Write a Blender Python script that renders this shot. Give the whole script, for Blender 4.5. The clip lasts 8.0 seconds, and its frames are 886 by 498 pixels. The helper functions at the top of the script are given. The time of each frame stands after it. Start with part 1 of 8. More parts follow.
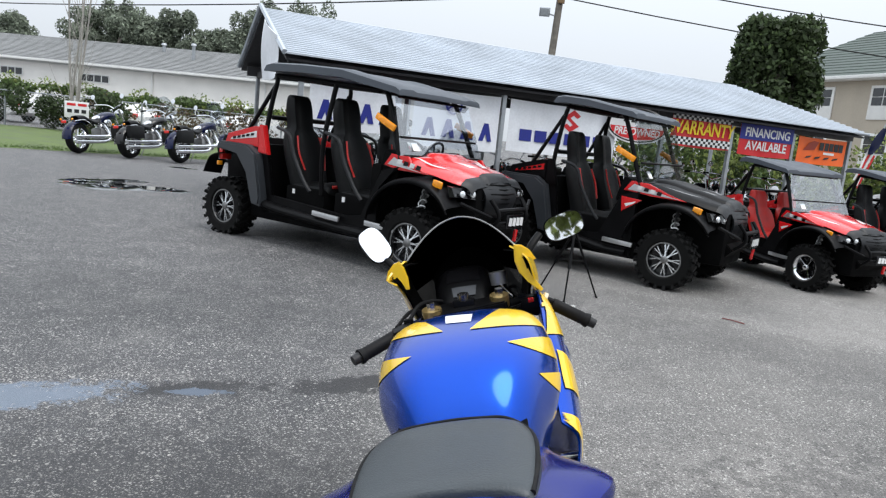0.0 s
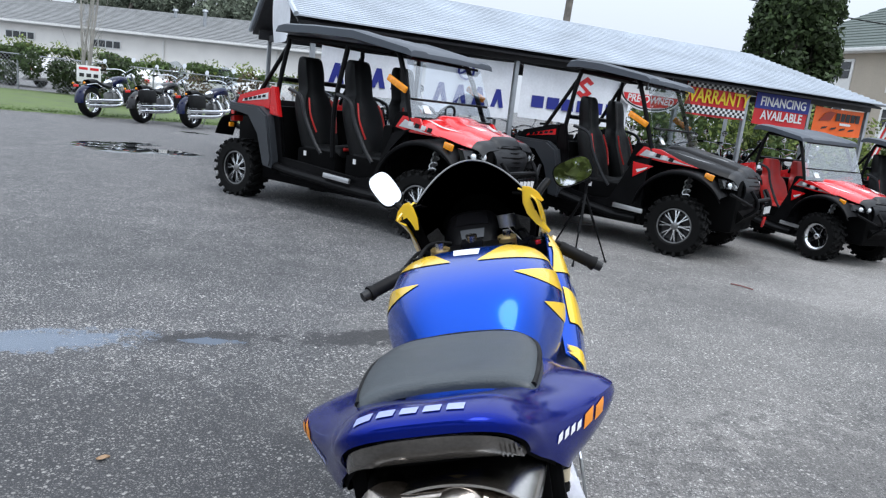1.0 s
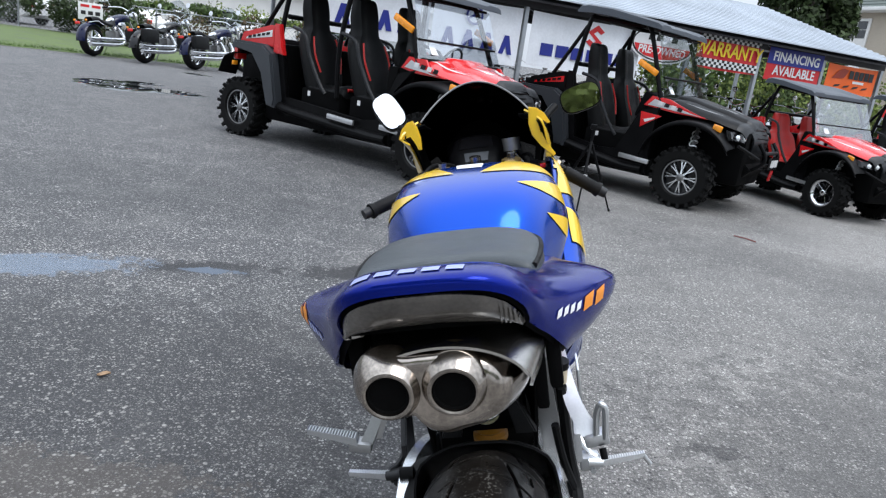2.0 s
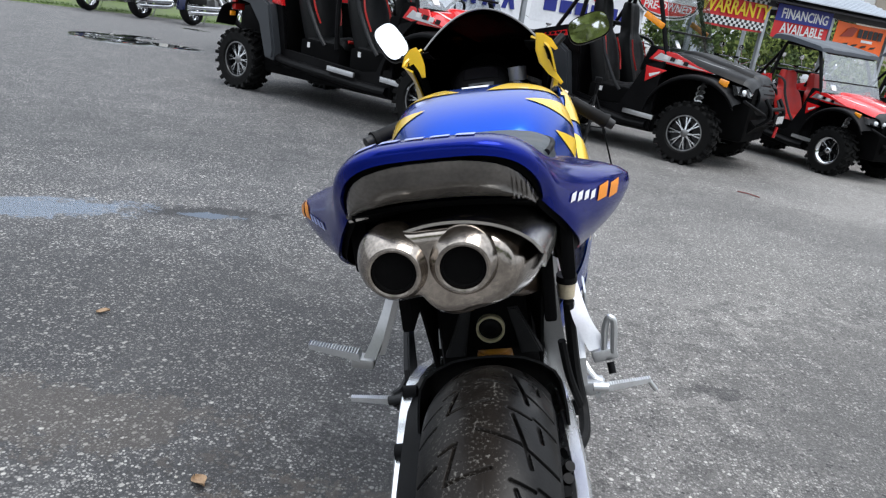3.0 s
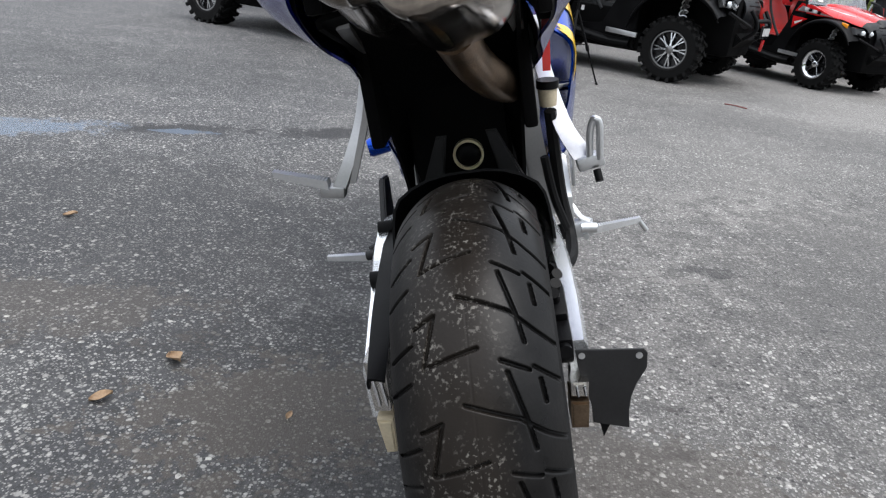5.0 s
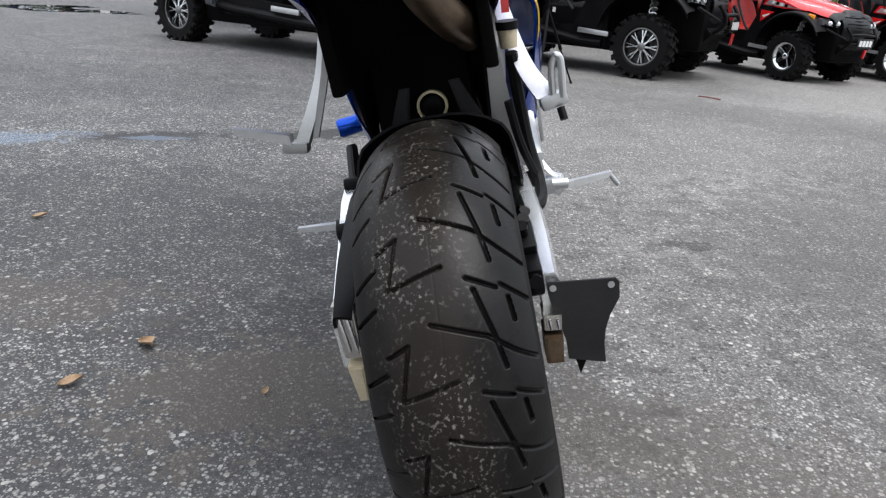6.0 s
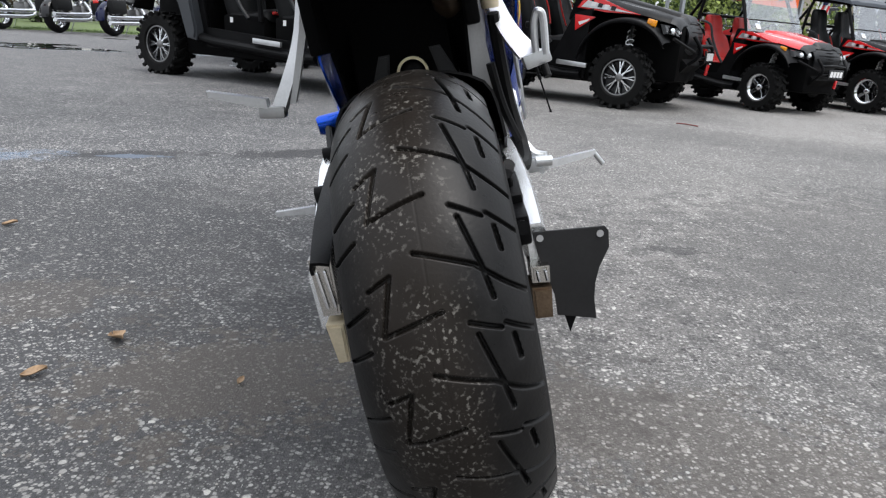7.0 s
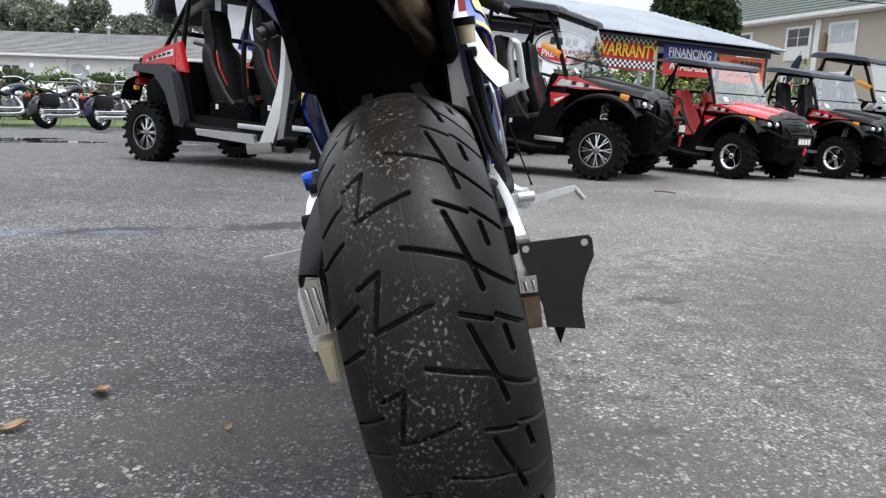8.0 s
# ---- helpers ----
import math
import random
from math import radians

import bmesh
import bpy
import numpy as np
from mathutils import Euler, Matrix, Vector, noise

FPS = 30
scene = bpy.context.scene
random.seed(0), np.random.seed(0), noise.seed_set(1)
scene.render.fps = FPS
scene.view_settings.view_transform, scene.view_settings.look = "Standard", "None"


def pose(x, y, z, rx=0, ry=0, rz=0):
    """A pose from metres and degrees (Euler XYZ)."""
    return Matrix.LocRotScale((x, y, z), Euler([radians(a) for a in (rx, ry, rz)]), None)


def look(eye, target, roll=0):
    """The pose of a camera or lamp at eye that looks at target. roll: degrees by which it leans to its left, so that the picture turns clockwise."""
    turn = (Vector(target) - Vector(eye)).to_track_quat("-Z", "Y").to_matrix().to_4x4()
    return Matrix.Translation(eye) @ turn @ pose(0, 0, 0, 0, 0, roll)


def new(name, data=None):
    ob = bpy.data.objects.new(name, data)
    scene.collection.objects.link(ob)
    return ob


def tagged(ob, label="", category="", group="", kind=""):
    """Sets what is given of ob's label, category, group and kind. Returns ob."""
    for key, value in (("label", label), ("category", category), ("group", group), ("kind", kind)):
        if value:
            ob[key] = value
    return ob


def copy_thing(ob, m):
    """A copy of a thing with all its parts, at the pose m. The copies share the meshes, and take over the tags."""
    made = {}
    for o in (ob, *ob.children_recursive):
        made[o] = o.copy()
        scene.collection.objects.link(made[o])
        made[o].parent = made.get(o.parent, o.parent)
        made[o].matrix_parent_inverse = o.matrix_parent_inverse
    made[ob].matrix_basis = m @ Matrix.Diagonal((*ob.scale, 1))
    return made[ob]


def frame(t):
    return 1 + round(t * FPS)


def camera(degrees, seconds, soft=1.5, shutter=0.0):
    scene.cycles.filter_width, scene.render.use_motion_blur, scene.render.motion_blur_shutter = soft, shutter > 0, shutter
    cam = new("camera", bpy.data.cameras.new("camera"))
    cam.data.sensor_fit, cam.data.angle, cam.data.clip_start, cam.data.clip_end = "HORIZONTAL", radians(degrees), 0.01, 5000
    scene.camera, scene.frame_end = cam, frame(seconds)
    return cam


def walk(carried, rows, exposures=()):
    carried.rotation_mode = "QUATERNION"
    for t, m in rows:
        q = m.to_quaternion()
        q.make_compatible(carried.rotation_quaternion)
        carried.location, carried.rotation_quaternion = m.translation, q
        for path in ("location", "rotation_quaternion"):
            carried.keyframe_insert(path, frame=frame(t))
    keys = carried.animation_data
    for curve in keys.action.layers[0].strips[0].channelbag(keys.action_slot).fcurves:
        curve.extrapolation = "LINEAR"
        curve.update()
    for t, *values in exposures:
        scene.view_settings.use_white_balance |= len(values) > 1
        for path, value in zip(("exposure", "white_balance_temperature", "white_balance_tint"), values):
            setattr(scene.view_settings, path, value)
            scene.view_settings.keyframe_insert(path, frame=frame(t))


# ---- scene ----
cam = camera(64.0, 8.0, soft=1.25)
PATH = [
    (0, (0.331, 0.069, 1.361), (0.061, 2.025, 1.042), 5.9),
    (0.5, (0.34, 0.056, 1.322), (0.066, 2.004, 0.961), 6.0),
    (1, (0.35, 0.03, 1.283), (0.062, 1.968, 0.883), 6.5),
    (1.5, (0.359, 0.018, 1.244), (0.072, 1.941, 0.775), 7.1),
    (1.7, (0.361, 0.022, 1.223), (0.078, 1.94, 0.731), 7.6),
    (3, (0.366, 0.038, 1.098), (0.11, 1.922, 0.476), 8.6),
    (3.5, (0.366, 0.05, 1.053), (0.108, 1.925, 0.405), 8.4),
    (4, (0.374, 0.053, 0.995), (0.144, 1.922, 0.322), 8.2),
    (4.5, (0.389, 0.05, 0.942), (0.16, 1.906, 0.232), 7.0),
    (5, (0.415, 0.053, 0.876), (0.213, 1.897, 0.13), 6.6),
    (5.2, (0.428, 0.051, 0.852), (0.241, 1.894, 0.098), 5.2),
    (6.3, (0.455, 0.037, 0.744), (0.299, 1.918, 0.084), 3.4),
    (6.5, (0.453, 0.041, 0.718), (0.294, 1.932, 0.088), 2.1),
    (7, (0.462, 0.038, 0.657), (0.329, 1.945, 0.067), 4.0),
    (7.5, (0.463, 0.024, 0.609), (0.333, 1.957, 0.111), 2.8),
    (8, (0.467, 0.007, 0.576), (0.357, 1.971, 0.215), 2.2),
]
walk(cam, [(t, look(eye, target, roll)) for t, eye, target, roll in PATH], exposures=[(0.0, 0.01, 6400, 10.5), (0.5, 0.03, 6150, 10.5), (1.2, 0.04, 6050, 11), (3.0, 0.02, 6280, 11), (5.0, 0.06, 6420, 12), (8.0, 0.12, 6480, 12)])

# ---- light ----
world = bpy.data.worlds.new("overcast_sky")
scene.world = world
world.use_nodes = True
wn = world.node_tree
sky = wn.nodes.new("ShaderNodeTexSky")
sky.sky_type = "NISHITA"
sky.sun_disc = False
sky.sun_elevation, sky.sun_rotation = radians(69), radians(121)
sky.air_density, sky.dust_density, sky.ozone_density = 1.0, 6.0, 1.0
# an overcast sky: the zenith about three times as bright as the horizon
at = wn.nodes.new("ShaderNodeTexCoord")
up = wn.nodes.new("ShaderNodeSeparateXYZ")
rise = wn.nodes.new("ShaderNodeMapRange")
rise.inputs[1].default_value, rise.inputs[2].default_value = 0.0, 1.0
rise.inputs[3].default_value, rise.inputs[4].default_value = 0.52, 1.42
cloud = wn.nodes.new("ShaderNodeVectorMath")
cloud.operation = "SCALE"
cloud.inputs[0].default_value = (10.6, 11.3, 12.0)
pale = wn.nodes.new("ShaderNodeMixRGB")
pale.inputs[0].default_value = 0.9
back = wn.nodes["Background"]
back.inputs[1].default_value = 0.134
wn.links.new(at.outputs["Generated"], up.inputs[0])
wn.links.new(up.outputs[2], rise.inputs[0])
wn.links.new(rise.outputs[0], cloud.inputs["Scale"])
wn.links.new(sky.outputs[0], pale.inputs[1])
wn.links.new(cloud.outputs[0], pale.inputs[2])
wn.links.new(pale.outputs[0], back.inputs[0])
sun = new("sun", bpy.data.lights.new("sun", "SUN"))
sun.data.energy, sun.data.angle, sun.data.color = 2.2, radians(38), (1.0, 0.98, 0.94)
sun.matrix_world = look((0, 0, 30), (-10, 6, 0))

# ---- builders ----
from mathutils.bvhtree import BVHTree


def mat(name, color, rough=0.5, metal=0.0, var=0.15, size=0.2, bump=0.0, grain=0.004, coat=0.0, spec=0.5):
    """A surface with two scales of variation in colour and gloss, in metres, and fine relief."""
    m = bpy.data.materials.new(name)
    m.use_nodes = True
    n, l = m.node_tree.nodes, m.node_tree.links
    b = n["Principled BSDF"]
    b.inputs["Metallic"].default_value = metal
    b.inputs["Coat Weight"].default_value = coat
    b.inputs["Coat Roughness"].default_value = 0.04
    b.inputs["Specular IOR Level"].default_value = spec
    at = n.new("ShaderNodeTexCoord")
    big, fine = n.new("ShaderNodeTexNoise"), n.new("ShaderNodeTexNoise")
    big.inputs["Scale"].default_value, big.inputs["Detail"].default_value = 1 / size, 5
    fine.inputs["Scale"].default_value, fine.inputs["Detail"].default_value = 1 / grain, 3
    l.new(at.outputs["Object"], big.inputs["Vector"])
    l.new(at.outputs["Object"], fine.inputs["Vector"])
    ramp = n.new("ShaderNodeMapRange")
    ramp.inputs[1].default_value, ramp.inputs[2].default_value = 0.3, 0.7
    ramp.inputs[3].default_value, ramp.inputs[4].default_value = 1 - var, 1 + var
    l.new(big.outputs[0], ramp.inputs[0])
    fr = n.new("ShaderNodeMapRange")
    fr.inputs[1].default_value, fr.inputs[2].default_value = 0.3, 0.7
    fr.inputs[3].default_value, fr.inputs[4].default_value = 1 - var * 0.5, 1 + var * 0.5
    l.new(fine.outputs[0], fr.inputs[0])
    mul = n.new("ShaderNodeMath")
    mul.operation = "MULTIPLY"
    l.new(ramp.outputs[0], mul.inputs[0])
    l.new(fr.outputs[0], mul.inputs[1])
    col = n.new("ShaderNodeVectorMath")
    col.operation = "SCALE"
    col.inputs[0].default_value = color
    l.new(mul.outputs[0], col.inputs["Scale"])
    l.new(col.outputs[0], b.inputs["Base Color"])
    rr = n.new("ShaderNodeMapRange")
    rr.inputs[1].default_value, rr.inputs[2].default_value = 0.3, 0.7
    rr.inputs[3].default_value, rr.inputs[4].default_value = max(rough * 0.8, 0.02), min(rough * 1.2, 1)
    l.new(big.outputs[0], rr.inputs[0])
    l.new(rr.outputs[0], b.inputs["Roughness"])
    if bump:
        bp = n.new("ShaderNodeBump")
        bp.inputs["Distance"].default_value = bump
        l.new(fine.outputs[0], bp.inputs["Height"])
        l.new(bp.outputs[0], b.inputs["Normal"])
    return m


def glass(name, color=(1, 1, 1), rough=0.0, alpha=0.05, edge=0.7):
    """A thin pane: clear, with a gloss that grows towards a glancing view."""
    m = bpy.data.materials.new(name)
    m.use_nodes = True
    n, l = m.node_tree.nodes, m.node_tree.links
    n.remove(n["Principled BSDF"])
    clear, gloss, mix, tilt = n.new("ShaderNodeBsdfTransparent"), n.new("ShaderNodeBsdfGlossy"), n.new("ShaderNodeMixShader"), n.new("ShaderNodeLayerWeight")
    clear.inputs[0].default_value = (*color, 1)
    gloss.inputs["Roughness"].default_value = rough
    tilt.inputs[0].default_value = 0.5
    power, add = n.new("ShaderNodeMath"), n.new("ShaderNodeMath")
    power.operation, add.operation, add.use_clamp = "POWER", "MULTIPLY_ADD", True
    power.inputs[1].default_value = 4.0
    add.inputs[1].default_value, add.inputs[2].default_value = edge, alpha
    l.new(tilt.outputs["Facing"], power.inputs[0])
    l.new(power.outputs[0], add.inputs[0])
    l.new(add.outputs[0], mix.inputs[0])
    l.new(clear.outputs[0], mix.inputs[1])
    l.new(gloss.outputs[0], mix.inputs[2])
    l.new(mix.outputs[0], n["Material Output"].inputs[0])
    return m


def finish(ob, material, sharp=35):
    me = ob.data
    me.materials.append(material)
    me.shade_smooth()
    me.set_sharp_from_angle(angle=radians(sharp))
    return ob


def part(name, bm, material, parent=None, label="", sharp=35):
    """Links a bmesh as one mesh object under a thing or a part."""
    bmesh.ops.recalc_face_normals(bm, faces=bm.faces)
    me = bpy.data.meshes.new(name)
    bm.to_mesh(me)
    bm.free()
    ob = finish(new(name, me), material, sharp)
    ob.parent = parent
    return tagged(ob, label)


def thing(name, m, label, category, group="", kind=""):
    ob = new(name)
    ob.empty_display_size = 0.1
    ob.matrix_world = m
    return tagged(ob, label, category, group, kind)


def box(bm, size, m=Matrix(), bevel=0.0):
    made = bmesh.ops.create_cube(bm, size=1.0)["verts"]
    bmesh.ops.scale(bm, vec=size, verts=made)
    if bevel:
        edges = list({e for v in made for e in v.link_edges})
        made = bmesh.ops.bevel(bm, geom=made + edges, offset=bevel, segments=2, affect="EDGES", profile=0.6)["verts"]
    bmesh.ops.transform(bm, matrix=m, verts=list({v for v in made}))
    return bm


def boxed(size, m=Matrix(), bevel=0.0):
    return box(bmesh.new(), size, m, bevel)


def lathe(bm, profile, seg=32, m=Matrix(), closed=False):
    """A turned form round the local z axis; profile: (radius, height)."""
    rings = []
    for r, z in profile:
        if r < 1e-5:
            rings.append([bm.verts.new(m @ Vector((0, 0, z)))])
        else:
            rings.append([bm.verts.new(m @ Vector((r * math.cos(2 * math.pi * i / seg), r * math.sin(2 * math.pi * i / seg), z))) for i in range(seg)])
    pairs = list(zip(rings, rings[1:])) + ([(rings[-1], rings[0])] if closed else [])
    for a, b in pairs:
        for i in range(seg):
            j = (i + 1) % seg
            if len(a) == 1 and len(b) == 1:
                continue
            if len(a) == 1:
                bm.faces.new((a[0], b[i], b[j]))
            elif len(b) == 1:
                bm.faces.new((a[i], a[j], b[0]))
            else:
                bm.faces.new((a[i], a[j], b[j], b[i]))
    return bm


def rod(bm, a, b, r, r2=None, seg=12):
    """A capped round bar from a to b."""
    a, b = Vector(a), Vector(b)
    turn = (b - a).to_track_quat("Z", "Y").to_matrix().to_4x4()
    r2 = r if r2 is None else r2
    return lathe(bm, [(0, 0), (r, 0), (r2, (b - a).length), (0, (b - a).length)], seg, Matrix.Translation(a) @ turn)


def curve_points(pts, n=8, closed=False):
    """Points along a smooth line through pts."""
    p = [Vector(q) for q in pts]
    out, count = [], len(p)
    for i in range(count if closed else count - 1):
        if closed:
            a, b, c, d = p[i - 1], p[i], p[(i + 1) % count], p[(i + 2) % count]
        else:
            a, b, c, d = p[max(i - 1, 0)], p[i], p[i + 1], p[min(i + 2, count - 1)]
        for k in range(n):
            t = k / n
            out.append(0.5 * (2 * b + (c - a) * t + (2 * a - 5 * b + 4 * c - d) * t * t + (3 * b - a - 3 * c + d) * t ** 3))
    if not closed:
        out.append(p[-1])
    return out


def tube(bm, pts, r, seg=8, smooth=5):
    """A round bar bent through pts."""
    line = curve_points(pts, smooth) if smooth > 1 and len(pts) > 2 else [Vector(p) for p in pts]
    rings, side = [], None
    for i, p in enumerate(line):
        d = (line[min(i + 1, len(line) - 1)] - line[max(i - 1, 0)]).normalized()
        if side is None:
            side = d.orthogonal().normalized()
        side = (side - d * side.dot(d)).normalized()
        up = d.cross(side)
        rings.append([bm.verts.new(p + (side * math.cos(2 * math.pi * k / seg) + up * math.sin(2 * math.pi * k / seg)) * r) for k in range(seg)])
    for a, b in zip(rings, rings[1:]):
        for k in range(seg):
            bm.faces.new((a[k], a[(k + 1) % seg], b[(k + 1) % seg], b[k]))
    bm.faces.new(rings[0][::-1])
    bm.faces.new(rings[-1])
    return bm


def loft(bm, sections, nu=4, nv=4, ring=False, caps=False, m=Matrix()):
    """A smooth skin through sections of equally many points."""
    rows = [curve_points(s, nu, ring) if nu > 1 else [Vector(q) for q in s] for s in sections]
    cols = [curve_points(c, nv) if nv > 1 else list(c) for c in zip(*rows)]
    grid = [[bm.verts.new(m @ p) for p in row] for row in zip(*cols)]
    w = len(grid[0])
    for a, b in zip(grid, grid[1:]):
        for i in range(w if ring else w - 1):
            j = (i + 1) % w
            bm.faces.new((a[i], a[j], b[j], b[i]))
    if caps:
        bm.faces.new(grid[0][::-1])
        bm.faces.new(grid[-1])
    return bm


def both(half):
    """A whole section from its right half, given from the middle outwards."""
    return [(-x, y, z) for x, y, z in half[:0:-1]] + list(half)


def prism(bm, outline, depth, m=Matrix(), bevel=0.0):
    """A plate: an outline in the local x, y plane, depth along local z, centred."""
    lo = [bm.verts.new((x, y, -depth / 2)) for x, y in outline]
    hi = [bm.verts.new((x, y, depth / 2)) for x, y in outline]
    faces = [bm.faces.new(lo[::-1]), bm.faces.new(hi)]
    for i in range(len(lo)):
        j = (i + 1) % len(lo)
        faces.append(bm.faces.new((lo[i], lo[j], hi[j], hi[i])))
    made = lo + hi
    if bevel:
        edges = list({e for f in faces[:2] for e in f.edges})
        got = bmesh.ops.bevel(bm, geom=edges, offset=bevel, segments=2, affect="EDGES")
        made = list({v for v in got["verts"]} | {v for v in made if v.is_valid})
    bmesh.ops.transform(bm, matrix=m, verts=made)
    return bm


def shell(bm, thick):
    """Gives an open skin a thickness, inwards."""
    bmesh.ops.recalc_face_normals(bm, faces=bm.faces)
    bmesh.ops.solidify(bm, geom=list(bm.faces), thickness=thick)
    return bm


def decal(tree, corners, way, lift=0.0012, cuts=10):
    """A thin sheet laid on a surface: corners of a triangle or quad are cast along way."""
    c = [Vector(p) for p in corners]
    if len(c) == 3:
        c.append(c[2])
    bm, way, grid = bmesh.new(), Vector(way).normalized(), []
    for i in range(cuts + 1):
        row = []
        for j in range(cuts + 1):
            u, v = i / cuts, j / cuts
            p = (c[0] * (1 - u) + c[1] * u) * (1 - v) + (c[3] * (1 - u) + c[2] * u) * v
            place, normal, _, _ = tree.ray_cast(p - way * 0.5, way)
            if place is None:
                row.append(None)
                continue
            if normal.dot(way) > 0:
                normal = -normal
            row.append(bm.verts.new(place + normal * lift))
        grid.append(row)
    for i in range(cuts):
        for j in range(cuts):
            q = (grid[i][j], grid[i + 1][j], grid[i + 1][j + 1], grid[i][j + 1])
            if all(q):
                bm.faces.new(q)
    bmesh.ops.remove_doubles(bm, verts=bm.verts, dist=0.0001)
    return bm


def tree_of(ob):
    return BVHTree.FromPolygons([v.co for v in ob.data.vertices], [p.vertices for p in ob.data.polygons])


def text_mesh(words, size, depth=0.0, spread=1.0):
    """A bmesh of words in the built-in font, centred, in the local x, y plane."""
    cu = bpy.data.curves.new("words", "FONT")
    cu.body, cu.size, cu.extrude, cu.align_x, cu.align_y, cu.space_character = words, size, depth, "CENTER", "CENTER", spread
    cu.resolution_u, cu.offset = 3, size * 0.022
    ob = bpy.data.objects.new("words", cu)
    scene.collection.objects.link(ob)
    me = bpy.data.meshes.new_from_object(ob)
    bm = bmesh.new()
    bm.from_mesh(me)
    bpy.data.objects.remove(ob)
    bpy.data.curves.remove(cu)
    bpy.data.meshes.remove(me)
    return bm


def moved(bm, m):
    bmesh.ops.transform(bm, matrix=m, verts=bm.verts)
    return bm


def ground_z(x, y):
    """The lot is level."""
    return 0.0

# ---- materials ----
BLUE = mat("blue_metallic_paint", (0.0015, 0.062, 0.46), 0.21, 0.78, 0.06, 0.3, coat=0.45, spec=0.1)
INDIGO = mat("dark_blue_paint", (0.0028, 0.012, 0.20), 0.17, 0.60, 0.08, 0.3, coat=0.12, spec=0.15)
YELLOW = mat("yellow_paint", (0.82, 0.52, 0.01), 0.3, 0.0, 0.06, 0.2, coat=0.6)
ORANGE = mat("orange_sticker", (0.80, 0.26, 0.01), 0.4, 0.0, 0.06, 0.1)
WHITE = mat("white_vinyl", (0.78, 0.78, 0.78), 0.4, 0.0, 0.06, 0.1)
VINYL = mat("black_seat_vinyl", (0.032, 0.040, 0.046), 0.42, 0.0, 0.15, 0.1, 0.0006, 0.003)
RUBBER = mat("black_rubber", (0.006, 0.006, 0.0065), 0.6, 0.0, 0.25, 0.05, 0.0004, 0.003, spec=0.16)
PLASTIC = mat("black_plastic", (0.0035, 0.0035, 0.004), 0.40, 0.0, 0.25, 0.15, 0.0003, 0.002, spec=0.11)
MATT = mat("matt_black_plastic", (0.0028, 0.0028, 0.003), 0.75, 0.0, 0.2, 0.2, spec=0.06)
MASKPL = mat("charcoal_plastic", (0.013, 0.014, 0.016), 0.42, 0.0, 0.12, 0.3, 0.0004, 0.003, spec=0.3)
GREYPL = mat("dark_grey_plastic", (0.032, 0.036, 0.042), 0.45, 0.0, 0.12, 0.3, 0.0004, 0.003)
ROOFPL = mat("slate_grey_roof_plastic", (0.045, 0.055, 0.070), 0.5, 0.0, 0.12, 0.4, 0.0004, 0.004)
STEEL = mat("brushed_steel", (0.55, 0.53, 0.50), 0.22, 1.0, 0.15, 0.06, 0.0002, 0.002)
CHROME = mat("chrome", (0.75, 0.76, 0.78), 0.08, 1.0, 0.08, 0.1)
ALU = mat("cast_aluminium", (0.64, 0.65, 0.66), 0.34, 0.9, 0.08, 0.08)
DARKALU = mat("grey_aluminium", (0.25, 0.25, 0.25), 0.4, 0.8, 0.2, 0.06, 0.0003, 0.002)
BRASS = mat("pale_brass", (0.85, 0.76, 0.50), 0.35, 0.6, 0.1, 0.05)
OCHRE = mat("ochre_spring_paint", (0.42, 0.19, 0.02), 0.45, 0.0, 0.2, 0.05)
# darker copy of ALU, with the left peg hanger's shade in its colour
SHADEALU = mat("shaded_grey_aluminium", (0.42, 0.42, 0.42), 0.36, 0.85, 0.08, 0.08)
GOLD = mat("gold_anodised_metal", (0.70, 0.50, 0.20), 0.3, 0.9, 0.12, 0.05)
EXHAUST = mat("browned_steel", (0.37, 0.33, 0.29), 0.16, 1.0, 0.36, 0.04)
BRONZE = mat("heat_stained_steel", (0.20, 0.145, 0.10), 0.42, 1.0, 0.3, 0.05, 0.0003, 0.003)
# soot, blackened further to stand in for the shade deep in the outlets
SOOT_SHADE = mat("shaded_sooty_pipe", (0.003, 0.003, 0.003), 0.9, 0.0, 0.3, 0.02, spec=0.05)
SMOKE = mat("smoked_lamp_lens", (0.095, 0.085, 0.076), 0.22, 0.0, 0.25, 0.03, coat=0.6)
AMBER = mat("amber_lens", (0.90, 0.32, 0.01), 0.25, 0.0, 0.1, 0.05, coat=0.5)
REDLENS = mat("red_lamp_lens", (0.65, 0.02, 0.015), 0.2, 0.0, 0.1, 0.05, coat=0.8)
CREAM = mat("yellowed_plastic", (0.55, 0.47, 0.33), 0.4, 0.0, 0.15, 0.03)
SCREEN = glass("smoked_windscreen", (0.05, 0.042, 0.042), 0.02, 0.004, 0.25)
PANE = glass("clear_windshield", (0.94, 0.97, 1.0), 0.03, 0.20)
MIRROR = mat("mirror_glass", (0.92, 0.93, 0.94), 0.02, 1.0, 0.02, 0.2)
REDP = mat("red_gloss_plastic", (0.62, 0.012, 0.014), 0.25, 0.0, 0.08, 0.3, coat=0.7)
REDV = mat("red_seat_vinyl", (0.55, 0.02, 0.015), 0.5, 0.0, 0.1, 0.1)
WHITEP = mat("white_gloss_plastic", (0.75, 0.75, 0.75), 0.28, 0.0, 0.06, 0.3, coat=0.6)
CLEARLENS = mat("clear_lamp_reflector", (0.75, 0.78, 0.80), 0.15, 0.7, 0.2, 0.03, coat=1.0)
NAVY = mat("navy_gloss_paint", (0.003, 0.006, 0.034), 0.16, 0.0, 0.1, 0.3, coat=0.12, spec=0.3)
